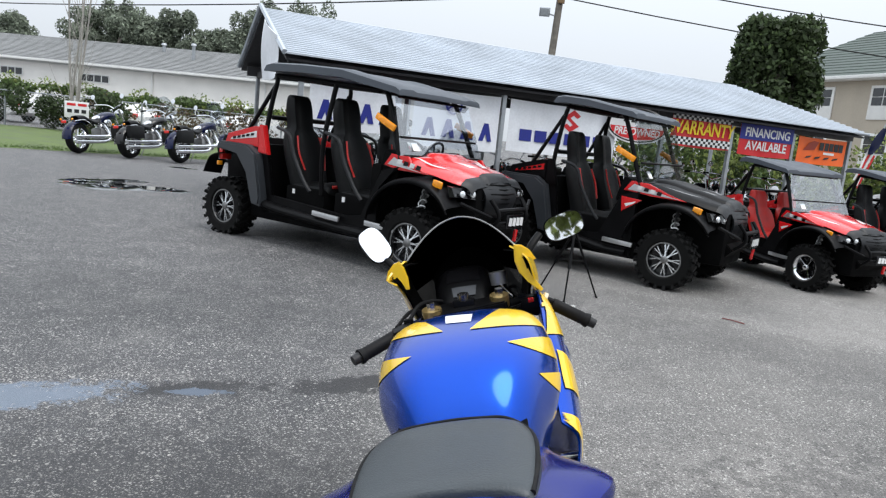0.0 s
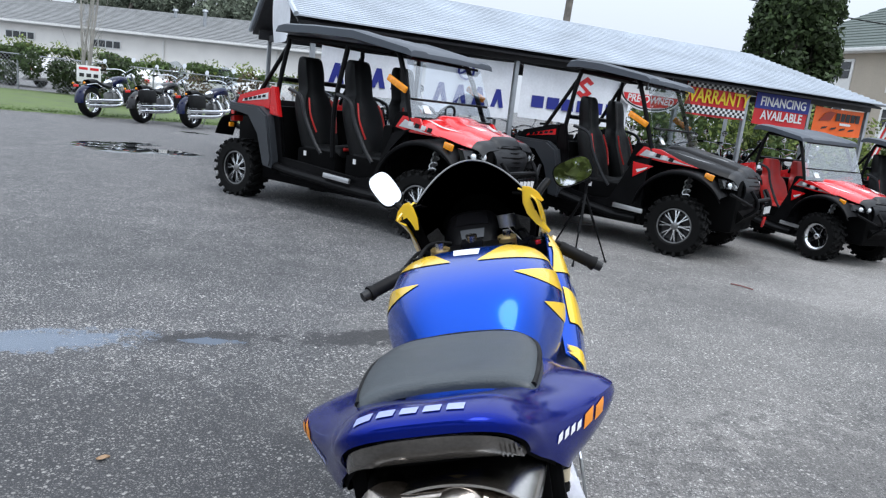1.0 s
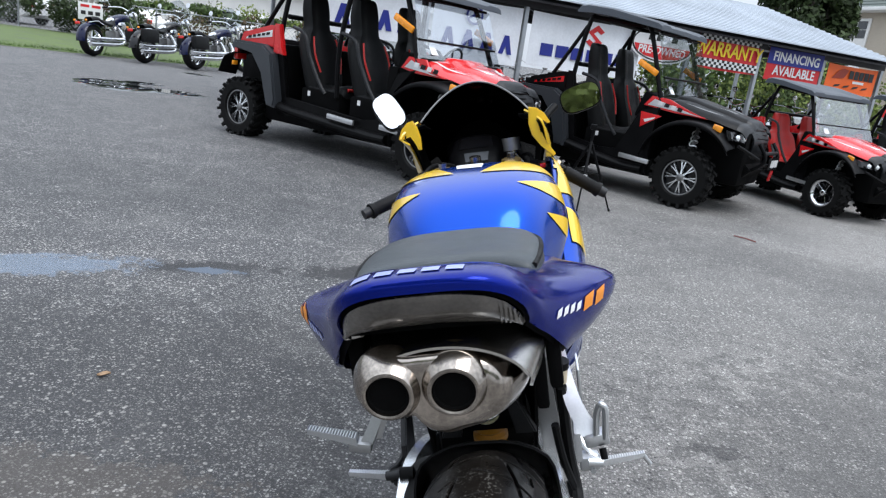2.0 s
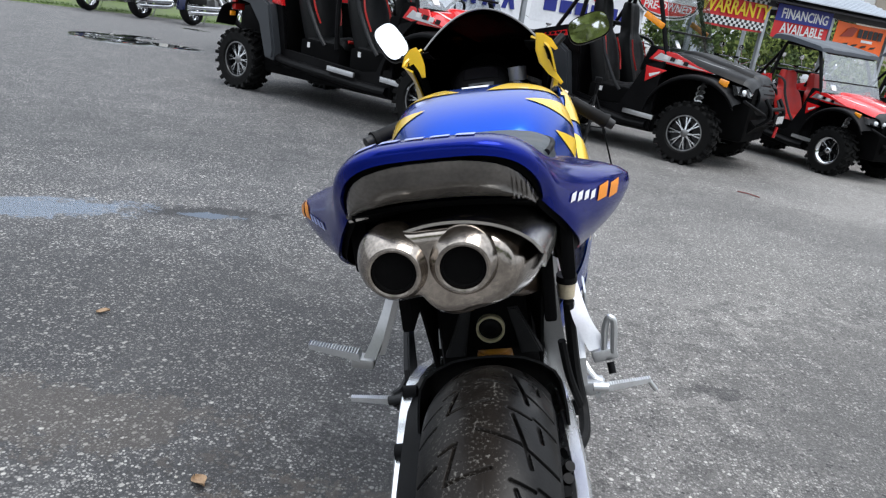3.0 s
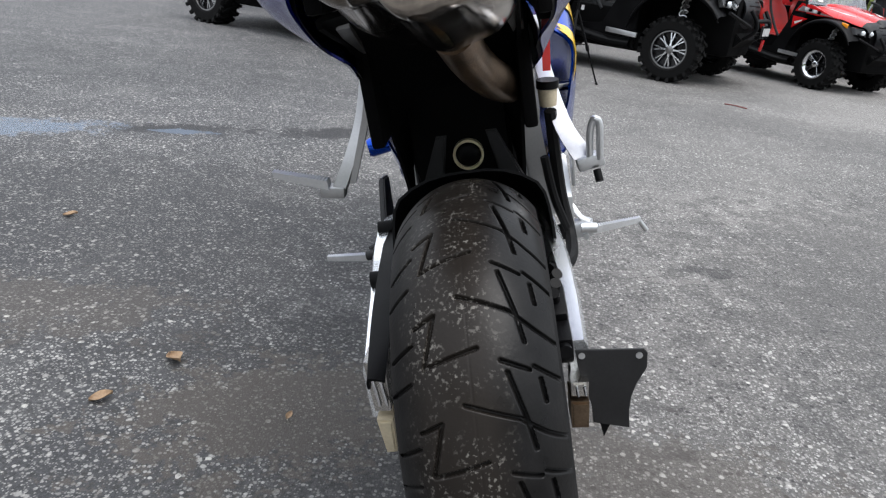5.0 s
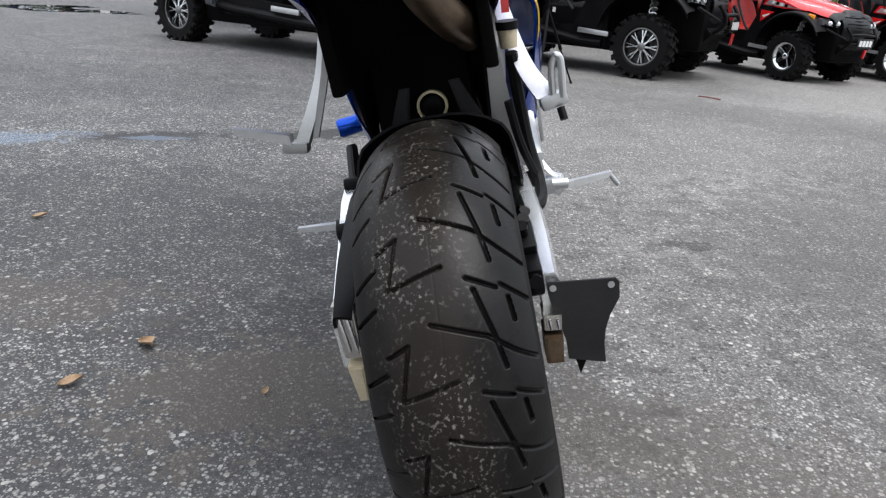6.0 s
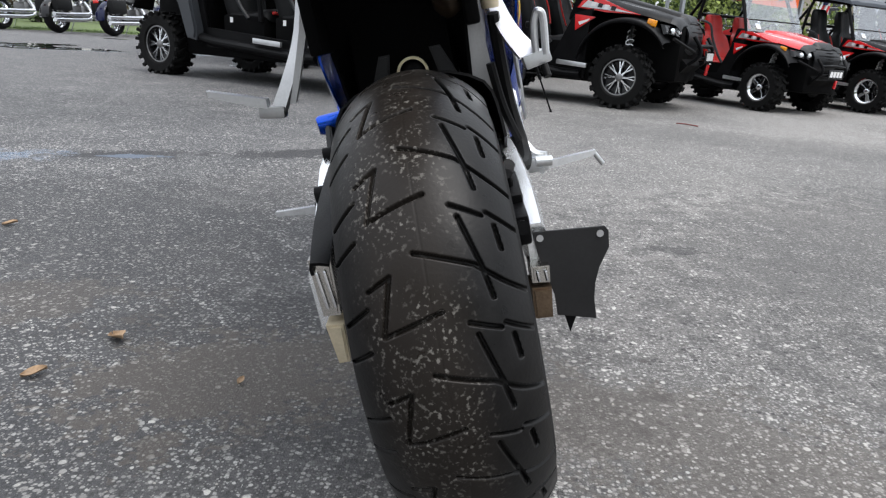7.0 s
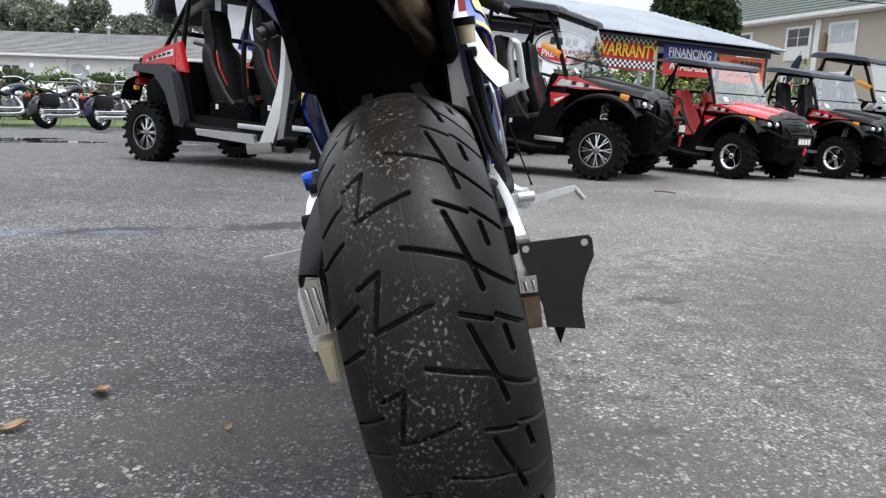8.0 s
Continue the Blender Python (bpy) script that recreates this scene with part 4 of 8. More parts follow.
def grooved_tyre(name, radius, half, material, parent, at):
    """A broad road tyre with cut grooves."""
    around, across = 1800, 190
    ang = np.linspace(0, 2 * math.pi, around, endpoint=False)
    u = np.linspace(-half, half, across)
    crown = radius - (0.112 - np.sqrt(0.112 ** 2 - u ** 2))
    A, Uu = np.meshgrid(ang, u, indexing="ij")
    r = crown[None, :] - tread(Uu, A * radius - 0.574)
    pts = np.stack([Uu, r * np.cos(A), r * np.sin(A)], -1).reshape(-1, 3) + np.array(at)
    i, j = np.meshgrid(np.arange(around), np.arange(across - 1), indexing="ij")
    k = (i + 1) % around
    faces = np.stack([i * across + j, i * across + j + 1, k * across + j + 1, k * across + j], -1).reshape(-1, 4)
    me = bpy.data.meshes.new(name)
    me.from_pydata(pts.tolist(), [], faces.tolist())
    ob = finish(new(name, me), material, 100)
    ob.parent = parent
    return ob


def sport_bike(m):
    bike = thing("sport_motorcycle", m, "blue and yellow sport motorcycle leaning on its side stand", "motorcycle")
    T = Matrix.Translation
    # rear wheel
    tyre = grooved_tyre("rear_tyre", 0.311, 0.095, TYRE, bike, (0.010, 0, 0.311))
    tagged(tyre, "scuffed black road tyre with angled grooves")
    side = bmesh.new()
    for s in (-1, 1):
        lathe(side, [(0.250, s * 0.095), (0.235, s * 0.099), (0.222, s * 0.090), (0.212, s * 0.078)], 64, T((0.010, 0, 0.311)) @ pose(0, 0, 0, 0, 90, 0))
    part("sidewall", side, RUBBER, tyre)
    rim = lathe(bmesh.new(), [(0.214, -0.080), (0.205, -0.076), (0.195, -0.05), (0.195, 0.05), (0.205, 0.076), (0.214, 0.080)], 48, T((0.010, 0, 0.311)) @ pose(0, 0, 0, 0, 90, 0))
    for k in range(3):
        for d in (-7, 7):
            a = radians(k * 120 + 30 + d)
            rod(rim, (0.01, 0.05 * math.cos(a), 0.311 + 0.05 * math.sin(a)), (0.01, 0.2 * math.cos(a), 0.311 + 0.2 * math.sin(a)), 0.017, 0.013)
    rod(rim, (-0.06, 0, 0.311), (0.07, 0, 0.311), 0.055, seg=24)
    part("rear_rim", rim, BLACKG, bike)
    # swing arm, axle, adjusters
    for s, out in ((-1, -0.144), (1, 0.138)):
        rows = []
        for y, z, w, h in ((0.56, 0.36, 0.028, 0.050), (0.40, 0.42, 0.020, 0.054), (0.22, 0.450, 0.017, 0.058), (0.06, 0.405, 0.015, 0.052), (-0.06, 0.368, 0.013, 0.044)):
            x = out * ((1.0 if y < 0.3 else 0.92 if y < 0.5 else 0.74) if s < 0 else 1.0 if y < 0.1 else 0.88 if y < 0.3 else 0.74)
            rows.append([(x - w, y, z - h), (x + w, y, z - h), (x + w, y, z + h * 0.7), (x + w * 0.6, y, z + h), (x - w * 0.6, y, z + h), (x - w, y, z + h * 0.7)])
        part("swing_arm", loft(bmesh.new(), rows, 1, 3, True, True), POLISH, bike, "polished aluminium swing arm")
        # grooved adjuster and the block below it
        x = -0.132 if s < 0 else 0.133
        plate = prism(bmesh.new(), [(-0.014, 0.428), (0.014, 0.424), (0.010, 0.350), (-0.012, 0.352)] if s < 0 else [(-0.011, 0.366), (0.012, 0.364), (0.010, 0.342), (-0.012, 0.345)], 0.05, T((x, -0.066, 0)) @ pose(0, 0, 0, 90, 0, 0), 0.003)
        adj = part("chain_adjuster", plate, STEEL, bike)
        for k in range(2):
            part("groove_bar", boxed((0.004, 0.006, 0.05 if s < 0 else 0.014), pose(x - 0.004 + 0.010 * k, -0.093, 0.388 if s < 0 else 0.354, 0, -4, 0), 0.0015), CHROME, adj)
        part("adjuster_block", prism(bmesh.new(), [(-0.011, 0.342), (0.011, 0.339), (0.008, 0.288), (-0.006, 0.288)] if s < 0 else [(-0.014, 0.341), (0.010, 0.338), (0.006, 0.298), (-0.016, 0.300)], 0.055, T((x, -0.070, 0)) @ pose(0, 0, 0, 90, 0, 0), 0.003), CREAM if s < 0 else BRONZE, bike)
        part("axle_nut", rod(bmesh.new(), (s * 0.15 + 0.008, 0, 0.311), (s * 0.172 + 0.008, 0, 0.311), 0.019, seg=6), STEEL, bike)
    bm = bmesh.new()
    for k in range(3):
        box(bm, (0.008, 0.10, 0.006), pose(-0.140 + 0.008 * k, -0.03, 0.40 - 0.006 * k, -35, 0, 4), 0.002)
    part("chain_run", bm, STEEL, bike)
    bm = bmesh.new()
    loft(bm, [[(-0.128, 0.255, 0.482), (-0.126, 0.255, 0.512), (-0.095, 0.255, 0.520)], [(-0.142, 0.22, 0.470), (-0.140, 0.22, 0.505), (-0.100, 0.22, 0.515)], [(-0.142, 0.08, 0.455), (-0.139, 0.08, 0.486), (-0.102, 0.08, 0.496)],
              [(-0.138, -0.05, 0.436), (-0.134, -0.05, 0.466), (-0.104, -0.05, 0.472)], [(-0.129, -0.155, 0.428), (-0.127, -0.155, 0.443), (-0.105, -0.155, 0.438)]], 2, 4)
    part("chain_guard", shell(bm, 0.004), PLASTIC, bike)
    for y, z in ((0.215, 0.508), (0.085, 0.472)):
        part("guard_bolt", rod(bmesh.new(), (-0.153, y, z), (-0.128, y, z), 0.013), RUBBER, bike)
    # rear fender close over the tyre
    rows = []
    for a in range(26, 74, 8):
        c, q = math.cos(radians(a)), math.sin(radians(a))
        rows.append([(x + 0.01, (0.325 - d) * c, 0.311 + (0.325 - d) * q) for x, d in ((-0.122, 0.115), (-0.119, 0.065), (-0.106, 0.028), (-0.058, 0.003), (0, -0.002), (0.058, 0.003), (0.106, 0.028), (0.119, 0.065), (0.122, 0.115))])
    part("rear_fender", shell(loft(bmesh.new(), rows, 2, 2), 0.004), PLASTIC, bike)
    # disc, caliper, hose
    disc = lathe(bmesh.new(), [(0.110, -0.002), (0.110, 0.002), (0.072, 0.002), (0.072, -0.002)], 48, T((0.098, 0, 0.311)) @ pose(0, 0, 0, 0, 90, 0), True)
    part("brake_disc", disc, STEEL, bike)
    cal = boxed((0.036, 0.065, 0.050), pose(0.112, -0.020, 0.440, 20), 0.008)
    for k in range(3):
        rod(cal, (0.114, -0.030 + 0.030 * k, 0.458), (0.114 + 0.005 * k, -0.046 + 0.030 * k, 0.478), 0.008)
    box(cal, (0.024, 0.05, 0.040), pose(0.118, -0.066, 0.418, 10), 0.005)
    rod(cal, (0.118, -0.09, 0.420), (0.119, -0.11, 0.424), 0.009)
    part("brake_caliper", cal, PLASTIC, bike)
    hose = tube(bmesh.new(), [(0.148, 0.19, 0.67), (0.150, 0.21, 0.60), (0.153, 0.21, 0.53), (0.160, 0.190, 0.470), (0.156, 0.140, 0.450), (0.140, 0.100, 0.452), (0.118, 0.080, 0.456)], 0.0095)
    tube(hose, [(0.132, 0.19, 0.60), (0.141, 0.195, 0.53), (0.158, 0.190, 0.472)], 0.007)
    rod(hose, (0.154, 0.203, 0.482), (0.158, 0.194, 0.458), 0.0125)
    part("brake_hose", hose, RUBBER, bike)
    # black plate at the axle with two holes and a pointed foot
    plate = prism(bmesh.new(), [(0.132, 0.405), (0.221, 0.396), (0.225, 0.390), (0.223, 0.367), (0.207, 0.345), (0.199, 0.325), (0.196, 0.305), (0.195, 0.276), (0.147, 0.290), (0.148, 0.318), (0.140, 0.350), (0.134, 0.378)], 0.004, T((0.0, -0.072, 0)) @ pose(0, 0, 0, 90, 0, 0), 0.0008)
    hanger = part("plate_bracket", plate, SATIN, bike, "satin black flat bracket plate")
    for x, z in ((0.140, 0.396), (0.214, 0.388)):
        part("hole_rivet", rod(bmesh.new(), (x, -0.0755, z), (x, -0.070, z), 0.0045), ALU, hanger)
    part("spike", prism(bmesh.new(), [(0.156, 0.288), (0.172, 0.285), (0.160, 0.262)], 0.006, T((0, -0.066, 0)) @ pose(0, 0, 0, 90, 0, 0)), PLASTIC, hanger)
    # engine, frame and under-seat mass
    eng = boxed((0.30, 0.50, 0.34), pose(0, 0.80, 0.42), 0.03)
    box(eng, (0.20, 0.24, 0.40), pose(0, 0.48, 0.50), 0.03)
    box(eng, (0.17, 0.20, 0.22), pose(0, 0.36, 0.66), 0.03)
    part("engine", eng, MATT, bike)
    part("inner_fender", shell(loft(bmesh.new(), [[(-0.10, 0.30, 0.50), (-0.085, 0.32, 0.62), (0, 0.33, 0.66), (0.085, 0.32, 0.62), (0.10, 0.30, 0.50)],
                                                [(-0.115, 0.18, 0.76), (-0.10, 0.16, 0.80), (0, 0.14, 0.82), (0.10, 0.16, 0.80), (0.115, 0.18, 0.76)],
                                                [(-0.11, -0.10, 0.85), (-0.10, -0.11, 0.865), (0, -0.12, 0.872), (0.10, -0.11, 0.865), (0.11, -0.10, 0.85)]], 3, 4), 0.006), MATT, bike)
    for s in (-1, 1):
        spar = loft(bmesh.new(), [[(s * x, y, z - 0.045), (s * (x + 0.022), y, z - 0.045), (s * (x + 0.022), y, z + 0.045), (s * x, y, z + 0.045)] for x, y, z in ((0.10, 0.46, 0.52), (0.135, 0.60, 0.68), (0.145, 0.80, 0.80), (0.07, 1.02, 0.86))], 1, 4, True, True)
        part("frame_spar", spar, DARKALU, bike)
        rail = loft(bmesh.new(), [[(s * x, y, z - h), (s * (x + 0.016), y, z - h), (s * (x + 0.016), y, z + h), (s * x, y, z + h)] for x, y, z, h in ((0.095, 0.44, 0.70, 0.03), (0.110, 0.22, 0.80, 0.028), (0.085, -0.05, 0.865, 0.02))], 1, 4, True, True)
        part("seat_rail", rail, DARKALU, bike)
    # shock unit with a gold ring, cross bracket
    bm = rod(bmesh.new(), (0.012, 0.30, 0.604), (0.012, 0.251, 0.606), 0.0214, seg=28)
    lathe(bm, [(0.0205, 0), (0.017, 0.004), (0.009, 0.006), (0, 0.0065)], 24, T((0.012, 0.2515, 0.606)) @ pose(0, 0, 0, 90, 0, 0))
    shock = part("shock_reservoir", bm, PLASTIC, bike)
    part("ring", lathe(bmesh.new(), [(0.0212, 0), (0.0254, 0.0), (0.0254, 0.014), (0.0212, 0.014)], 32, T((0.012, 0.256, 0.606)) @ pose(0, 0, 0, 90, 0, 0), True), BRASS, shock)
    part("spring_collar", lathe(bmesh.new(), [(0.024, 0), (0.033, 0.004), (0.033, 0.014), (0.026, 0.020), (0.033, 0.026), (0.033, 0.036), (0.026, 0.042), (0.033, 0.048), (0.030, 0.060)], 28, T((0.012, 0.300, 0.520))), OCHRE, shock)
    for s in (-1, 1):
        part("shock_bracket", prism(bmesh.new(), [(0.012 + s * 0.032, 0.64), (0.012 + s * 0.050, 0.64), (0.012 + s * 0.088, 0.55), (0.012 + s * 0.050, 0.55)], 0.03, T((0, 0.27, 0)) @ pose(0, 0, 0, 90, 0, 0), 0.003), SATIN, bike)
    part("link_plate", prism(bmesh.new(), [(0.096, 0.66), (0.132, 0.68), (0.138, 0.60), (0.150, 0.47), (0.112, 0.47)], 0.012, T((0, 0.29, 0)) @ pose(0, 0, 0, 90, 0, 0), 0.003), SHADEALU, bike)
    # exhaust under the tail
    lobes = ((-0.033, 0.006, 0.038), (0.0, 0.008, 0.036), (0.030, 0.006, 0.038), (0.050, -0.006, 0.037), (0.020, -0.020, 0.033))
    outline = []
    for k in range(48):
        c, q = math.cos(2 * math.pi * k / 48), math.sin(2 * math.pi * k / 48)
        out = [x * c + z * q + math.sqrt(max(0.0, r * r - (x * q - z * c) ** 2)) for x, z, r in lobes if abs(x * q - z * c) < r]
        outline.append((c, q, 0.97 * sum(d ** 8 for d in out if d > 0) ** (1 / 8)))
    rows = []
    for y, cx, cz, k in ((-0.2862, -0.003, 0.903, 0.66), (-0.284, -0.003, 0.903, 0.82), (-0.276, -0.001, 0.902, 0.94), (-0.258, 0.001, 0.900, 1.02), (-0.20, 0.005, 0.889, 1.14), (-0.10, 0.006, 0.870, 1.22), (0.0, 0.006, 0.848, 1.0), (0.10, 0.008, 0.815, 0.70)):
        rows.append([(cx + k * d * c, y, cz + k * d * q) for c, q, d in outline])
    muffler = part("muffler", loft(bmesh.new(), rows, 1, 4, True, True), EXHAUST, bike, "browned brushed steel under-tail muffler with two outlets")
    for x in (-0.036, 0.029):
        M = T((x, -0.271, 0.908)) @ pose(0, 0, 0, 95, 0, 0)
        part("outlet", lathe(bmesh.new(), [(0.0400, -0.010), (0.0385, 0.000), (0.0350, 0.009), (0.0315, 0.016), (0.0285, 0.020), (0.0270, 0.0225), (0.0258, 0.0240), (0.0236, 0.0246), (0.0216, 0.0238), (0.0206, 0.020), (0.0202, 0.015)], 40, M), EXHAUST, muffler)
        # shallow bore; its near-black colour carries the darkness of a deep pipe
        part("pipe_bore", lathe(bmesh.new(), [(0.0208, 0.0212), (0.0190, 0.0206), (0.0187, 0.0200), (0.0185, 0.0194), (0, 0.0192)], 32, M), SOOT_SHADE, muffler)
    rows = []
    for y, k in ((-0.280, 0.84), (-0.255, 0.88), (-0.20, 0.97), (-0.12, 1.05), (-0.02, 1.06)):
        rows.append([(0.018 + 0.106 * k * math.cos(radians(a)), y + (0.03 if a > 150 or a < 10 else 0.0), 0.896 + 0.060 * k * max(-0.3, math.sin(radians(a))) - 0.05 * (y + 0.255)) for a in range(-14, 185, 14)])
    part("heat_shield", shell(loft(bmesh.new(), rows, 2, 3), 0.003), STEEL, bike, "polished steel heat shield over the muffler")
    part("link_pipe", tube(bmesh.new(), [(0.030, -0.02, 0.82), (0.045, 0.06, 0.775), (0.070, 0.14, 0.735), (0.090, 0.21, 0.715), (0.085, 0.36, 0.690)], 0.028, 16), BRONZE, bike)
    # added black walls stand in for shade beside the muffler; panels under the seat
    part("shade_wall", boxed((0.020, 0.24, 0.070), pose(-0.094, -0.05, 0.902), 0.006), MATT, bike)
    part("shade_wall", boxed((0.016, 0.20, 0.09), pose(0.132, -0.06, 0.880), 0.006), MATT, bike)
    part("under_seat_panel", boxed((0.020, 0.32, 0.20), pose(0.116, 0.29, 0.76), 0.006), MATT, bike)
    part("under_seat_panel", boxed((0.020, 0.32, 0.20), pose(-0.112, 0.29, 0.76), 0.006), MATT, bike)
    # tail cowl with flared side wings
    half = [
        [(0, -0.301, 1.010), (0.048, -0.299, 1.008), (0.077, -0.284, 0.996), (0.094, -0.258, 0.974), (0.098, -0.236, 0.954), (0.097, -0.228, 0.946)],
        [(0, -0.296, 1.024), (0.052, -0.293, 1.021), (0.084, -0.276, 1.006), (0.103, -0.248, 0.980), (0.108, -0.224, 0.950), (0.107, -0.214, 0.932)],
        [(0, -0.245, 1.020), (0.057, -0.242, 1.018), (0.090, -0.230, 1.002), (0.114, -0.212, 0.968), (0.121, -0.196, 0.932), (0.119, -0.190, 0.914)],
        [(0, -0.18, 0.996), (0.065, -0.178, 0.996), (0.100, -0.170, 0.982), (0.138, -0.158, 0.950), (0.143, -0.150, 0.908), (0.136, -0.146, 0.880)],
        [(0, -0.10, 0.966), (0.085, -0.10, 0.968), (0.125, -0.09, 0.958), (0.180, -0.080, 0.932), (0.174, -0.076, 0.884), (0.142, -0.070, 0.846)],
        [(0, -0.02, 0.945), (0.110, -0.01, 0.948), (0.148, 0.0, 0.942), (0.214, 0.004, 0.916), (0.196, 0.002, 0.868), (0.142, 0.006, 0.818)],
        [(0, 0.08, 0.925), (0.120, 0.08, 0.93), (0.152, 0.08, 0.920), (0.194, 0.07, 0.898), (0.182, 0.07, 0.846), (0.128, 0.07, 0.790)],
        [(0, 0.16, 0.90), (0.120, 0.16, 0.90), (0.138, 0.16, 0.892), (0.160, 0.16, 0.868), (0.166, 0.16, 0.818), (0.134, 0.16, 0.758)],
        [(0, 0.27, 0.80), (0.100, 0.27, 0.81), (0.122, 0.27, 0.835), (0.140, 0.27, 0.825), (0.146, 0.27, 0.775), (0.126, 0.27, 0.728)],
    ]
    cowl = part("tail_cowl", shell(loft(bmesh.new(), [both(h) for h in half], 4, 5, m=T((0.010, 0, 0))), 0.004), INDIGO, bike, "dark blue glossy tail cowl with flared wings")
    # added matt black skin inside the cowl stands in for the shade there
    shade_skin = [[(0.955 * x, y + 0.012, z - 0.008) for x, y, z in both(h)] for h in half]
    part("cowl_shade_skin", loft(bmesh.new(), shade_skin, 4, 5, m=T((0.010, 0, 0))), MATT, bike)
    skin = tree_of(cowl)
    top_edge = both([(0, -0.298, 1.006), (0.030, -0.297, 1.005), (0.060, -0.289, 0.998), (0.079, -0.270, 0.984), (0.089, -0.250, 0.967), (0.093, -0.232, 0.953)])
    low_edge = both([(0, -0.254, 0.962), (0.030, -0.252, 0.961), (0.060, -0.246, 0.957), (0.079, -0.238, 0.953), (0.087, -0.233, 0.951), (0.0925, -0.229, 0.951)])
    rows = []
    for k, out in ((0.0, 0.0), (0.12, 0.004), (0.45, 0.009), (0.8, 0.006), (1.0, -0.004)):
        rows.append([Vector(a).lerp(Vector(b), k) + Vector((0, -0.8, -0.6)) * out for a, b in zip(top_edge, low_edge)])
    lamp = part("tail_lamp", shell(loft(bmesh.new(), rows, 2, 3, m=T((0.008, 0, 0))), 0.004), SMOKE, bike, "smoked brown-grey wrap-round tail lamp")
    glow = tree_of(lamp)
    for k in range(5):
        x = 0.072 + 0.0042 * k
        part("lens_rib", decal(glow, [(x + 0.008, -0.4, 0.958), (x + 0.0098, -0.4, 0.958), (x + 0.0098, -0.4, 0.990 - 0.004 * k), (x + 0.008, -0.4, 0.990 - 0.004 * k)], (0, 1, 0), 0.0016, 4), SMOKE, lamp)
    part("under_tray", shell(loft(bmesh.new(), [[(-0.084, -0.226, 0.950), (0, -0.250, 0.960), (0.100, -0.226, 0.950)], [(-0.10, -0.16, 0.925), (0, -0.17, 0.935), (0.11, -0.16, 0.925)], [(-0.13, 0.0, 0.87), (0, 0, 0.88), (0.13, 0, 0.87)], [(-0.13, 0.2, 0.84), (0, 0.2, 0.85), (0.13, 0.2, 0.84)]], 3, 3), 0.004), MATT, bike)
    part("lamp_bracket", boxed((0.022, 0.010, 0.006), pose(-0.080, -0.212, 0.942, 0, -8, 0), 0.002), STEEL, bike)
    # pale block marks along the tail's top edge, slanted block marks on both wings
    for k in range(5):
        x = -0.058 + k * 0.023
        bm = decal(skin, [(x, -0.282, 1.1), (x + 0.017, -0.282, 1.1), (x + 0.018, -0.266, 1.1), (x + 0.001, -0.266, 1.1)], (0, 0, -1), cuts=4)
        part("maker_mark", bm, PALEMARK, cowl, "pale block mark on the tail")
    for s in (-1, 1):
        for k in range(4):
            x, z = s * (0.136 + 0.0082 * k), 0.934 - 0.0034 * k if s > 0 else 0.918
            part("capacity_mark", decal(skin, [(x, -0.4, z - 0.0036), (x + s * 0.0058, -0.4, z - 0.0036), (x + s * 0.0084, -0.4, z + 0.0048), (x + s * 0.0026, -0.4, z + 0.0048)], (0, 1, 0), cuts=4), WHITE if s > 0 else PALEMARK, cowl)
        for k in range(2):
            x, z = s * (0.170 + 0.0165 * k), 0.921 - 0.005 * k
            part("model_mark", decal(skin, [(x, -0.4, z - 0.008), (x + s * 0.0130, -0.4, z - 0.009), (x + s * 0.0170, -0.4, z + 0.007), (x + s * 0.004, -0.4, z + 0.008)], (0, 1, 0), cuts=6), ORANGE, cowl, "orange slanted block mark")
    # seats
    rows = []
    for y, w, z in ((-0.118, 0.094, 0.968), (-0.105, 0.104, 0.980), (-0.02, 0.114, 0.974), (0.07, 0.116, 0.966), (0.125, 0.104, 0.962), (0.152, 0.086, 0.950)):
        rows.append(both([(0, y + 0.010, z + 0.006), (w * 0.6, y + 0.006, z + 0.005), (w * 0.95, y - 0.002, z - 0.001), (w * 1.05, y - 0.010, z - 0.014), (w * 1.07, y - 0.016, z - 0.05)]))
    seat = part("passenger_seat", loft(bmesh.new(), rows, 4, 4, m=T((0.012, 0, 0))), VINYL, bike, "grey-black vinyl passenger seat pad")
    edge = [(row[1][0] + 0.014, row[1][1] + 0.002, row[1][2] + 0.006) for row in rows[1:5]] + [(x + 0.012, 0.156 + 0.010 * (1 - (x / 0.09) ** 2), 0.953 + 0.004 * (1 - (x / 0.09) ** 2)) for x in (-0.080, -0.045, 0.0, 0.045, 0.080)] + [(row[-2][0] + 0.010, row[-2][1] + 0.002, row[-2][2] + 0.006) for row in rows[4:0:-1]]
    piping = tube(bmesh.new(), edge, 0.004, 8, 5)
    part("piping", piping, RUBBER, seat)
    rows = [both([(0, y, z), (w * 0.7, y, z - 0.004), (w, y, z - 0.03), (w * 1.02, y, z - 0.07)]) for y, w, z in ((0.16, 0.13, 0.86), (0.24, 0.14, 0.83), (0.34, 0.12, 0.835), (0.40, 0.10, 0.86))]
    part("rider_seat", loft(bmesh.new(), rows, 3, 4), VINYL, bike)
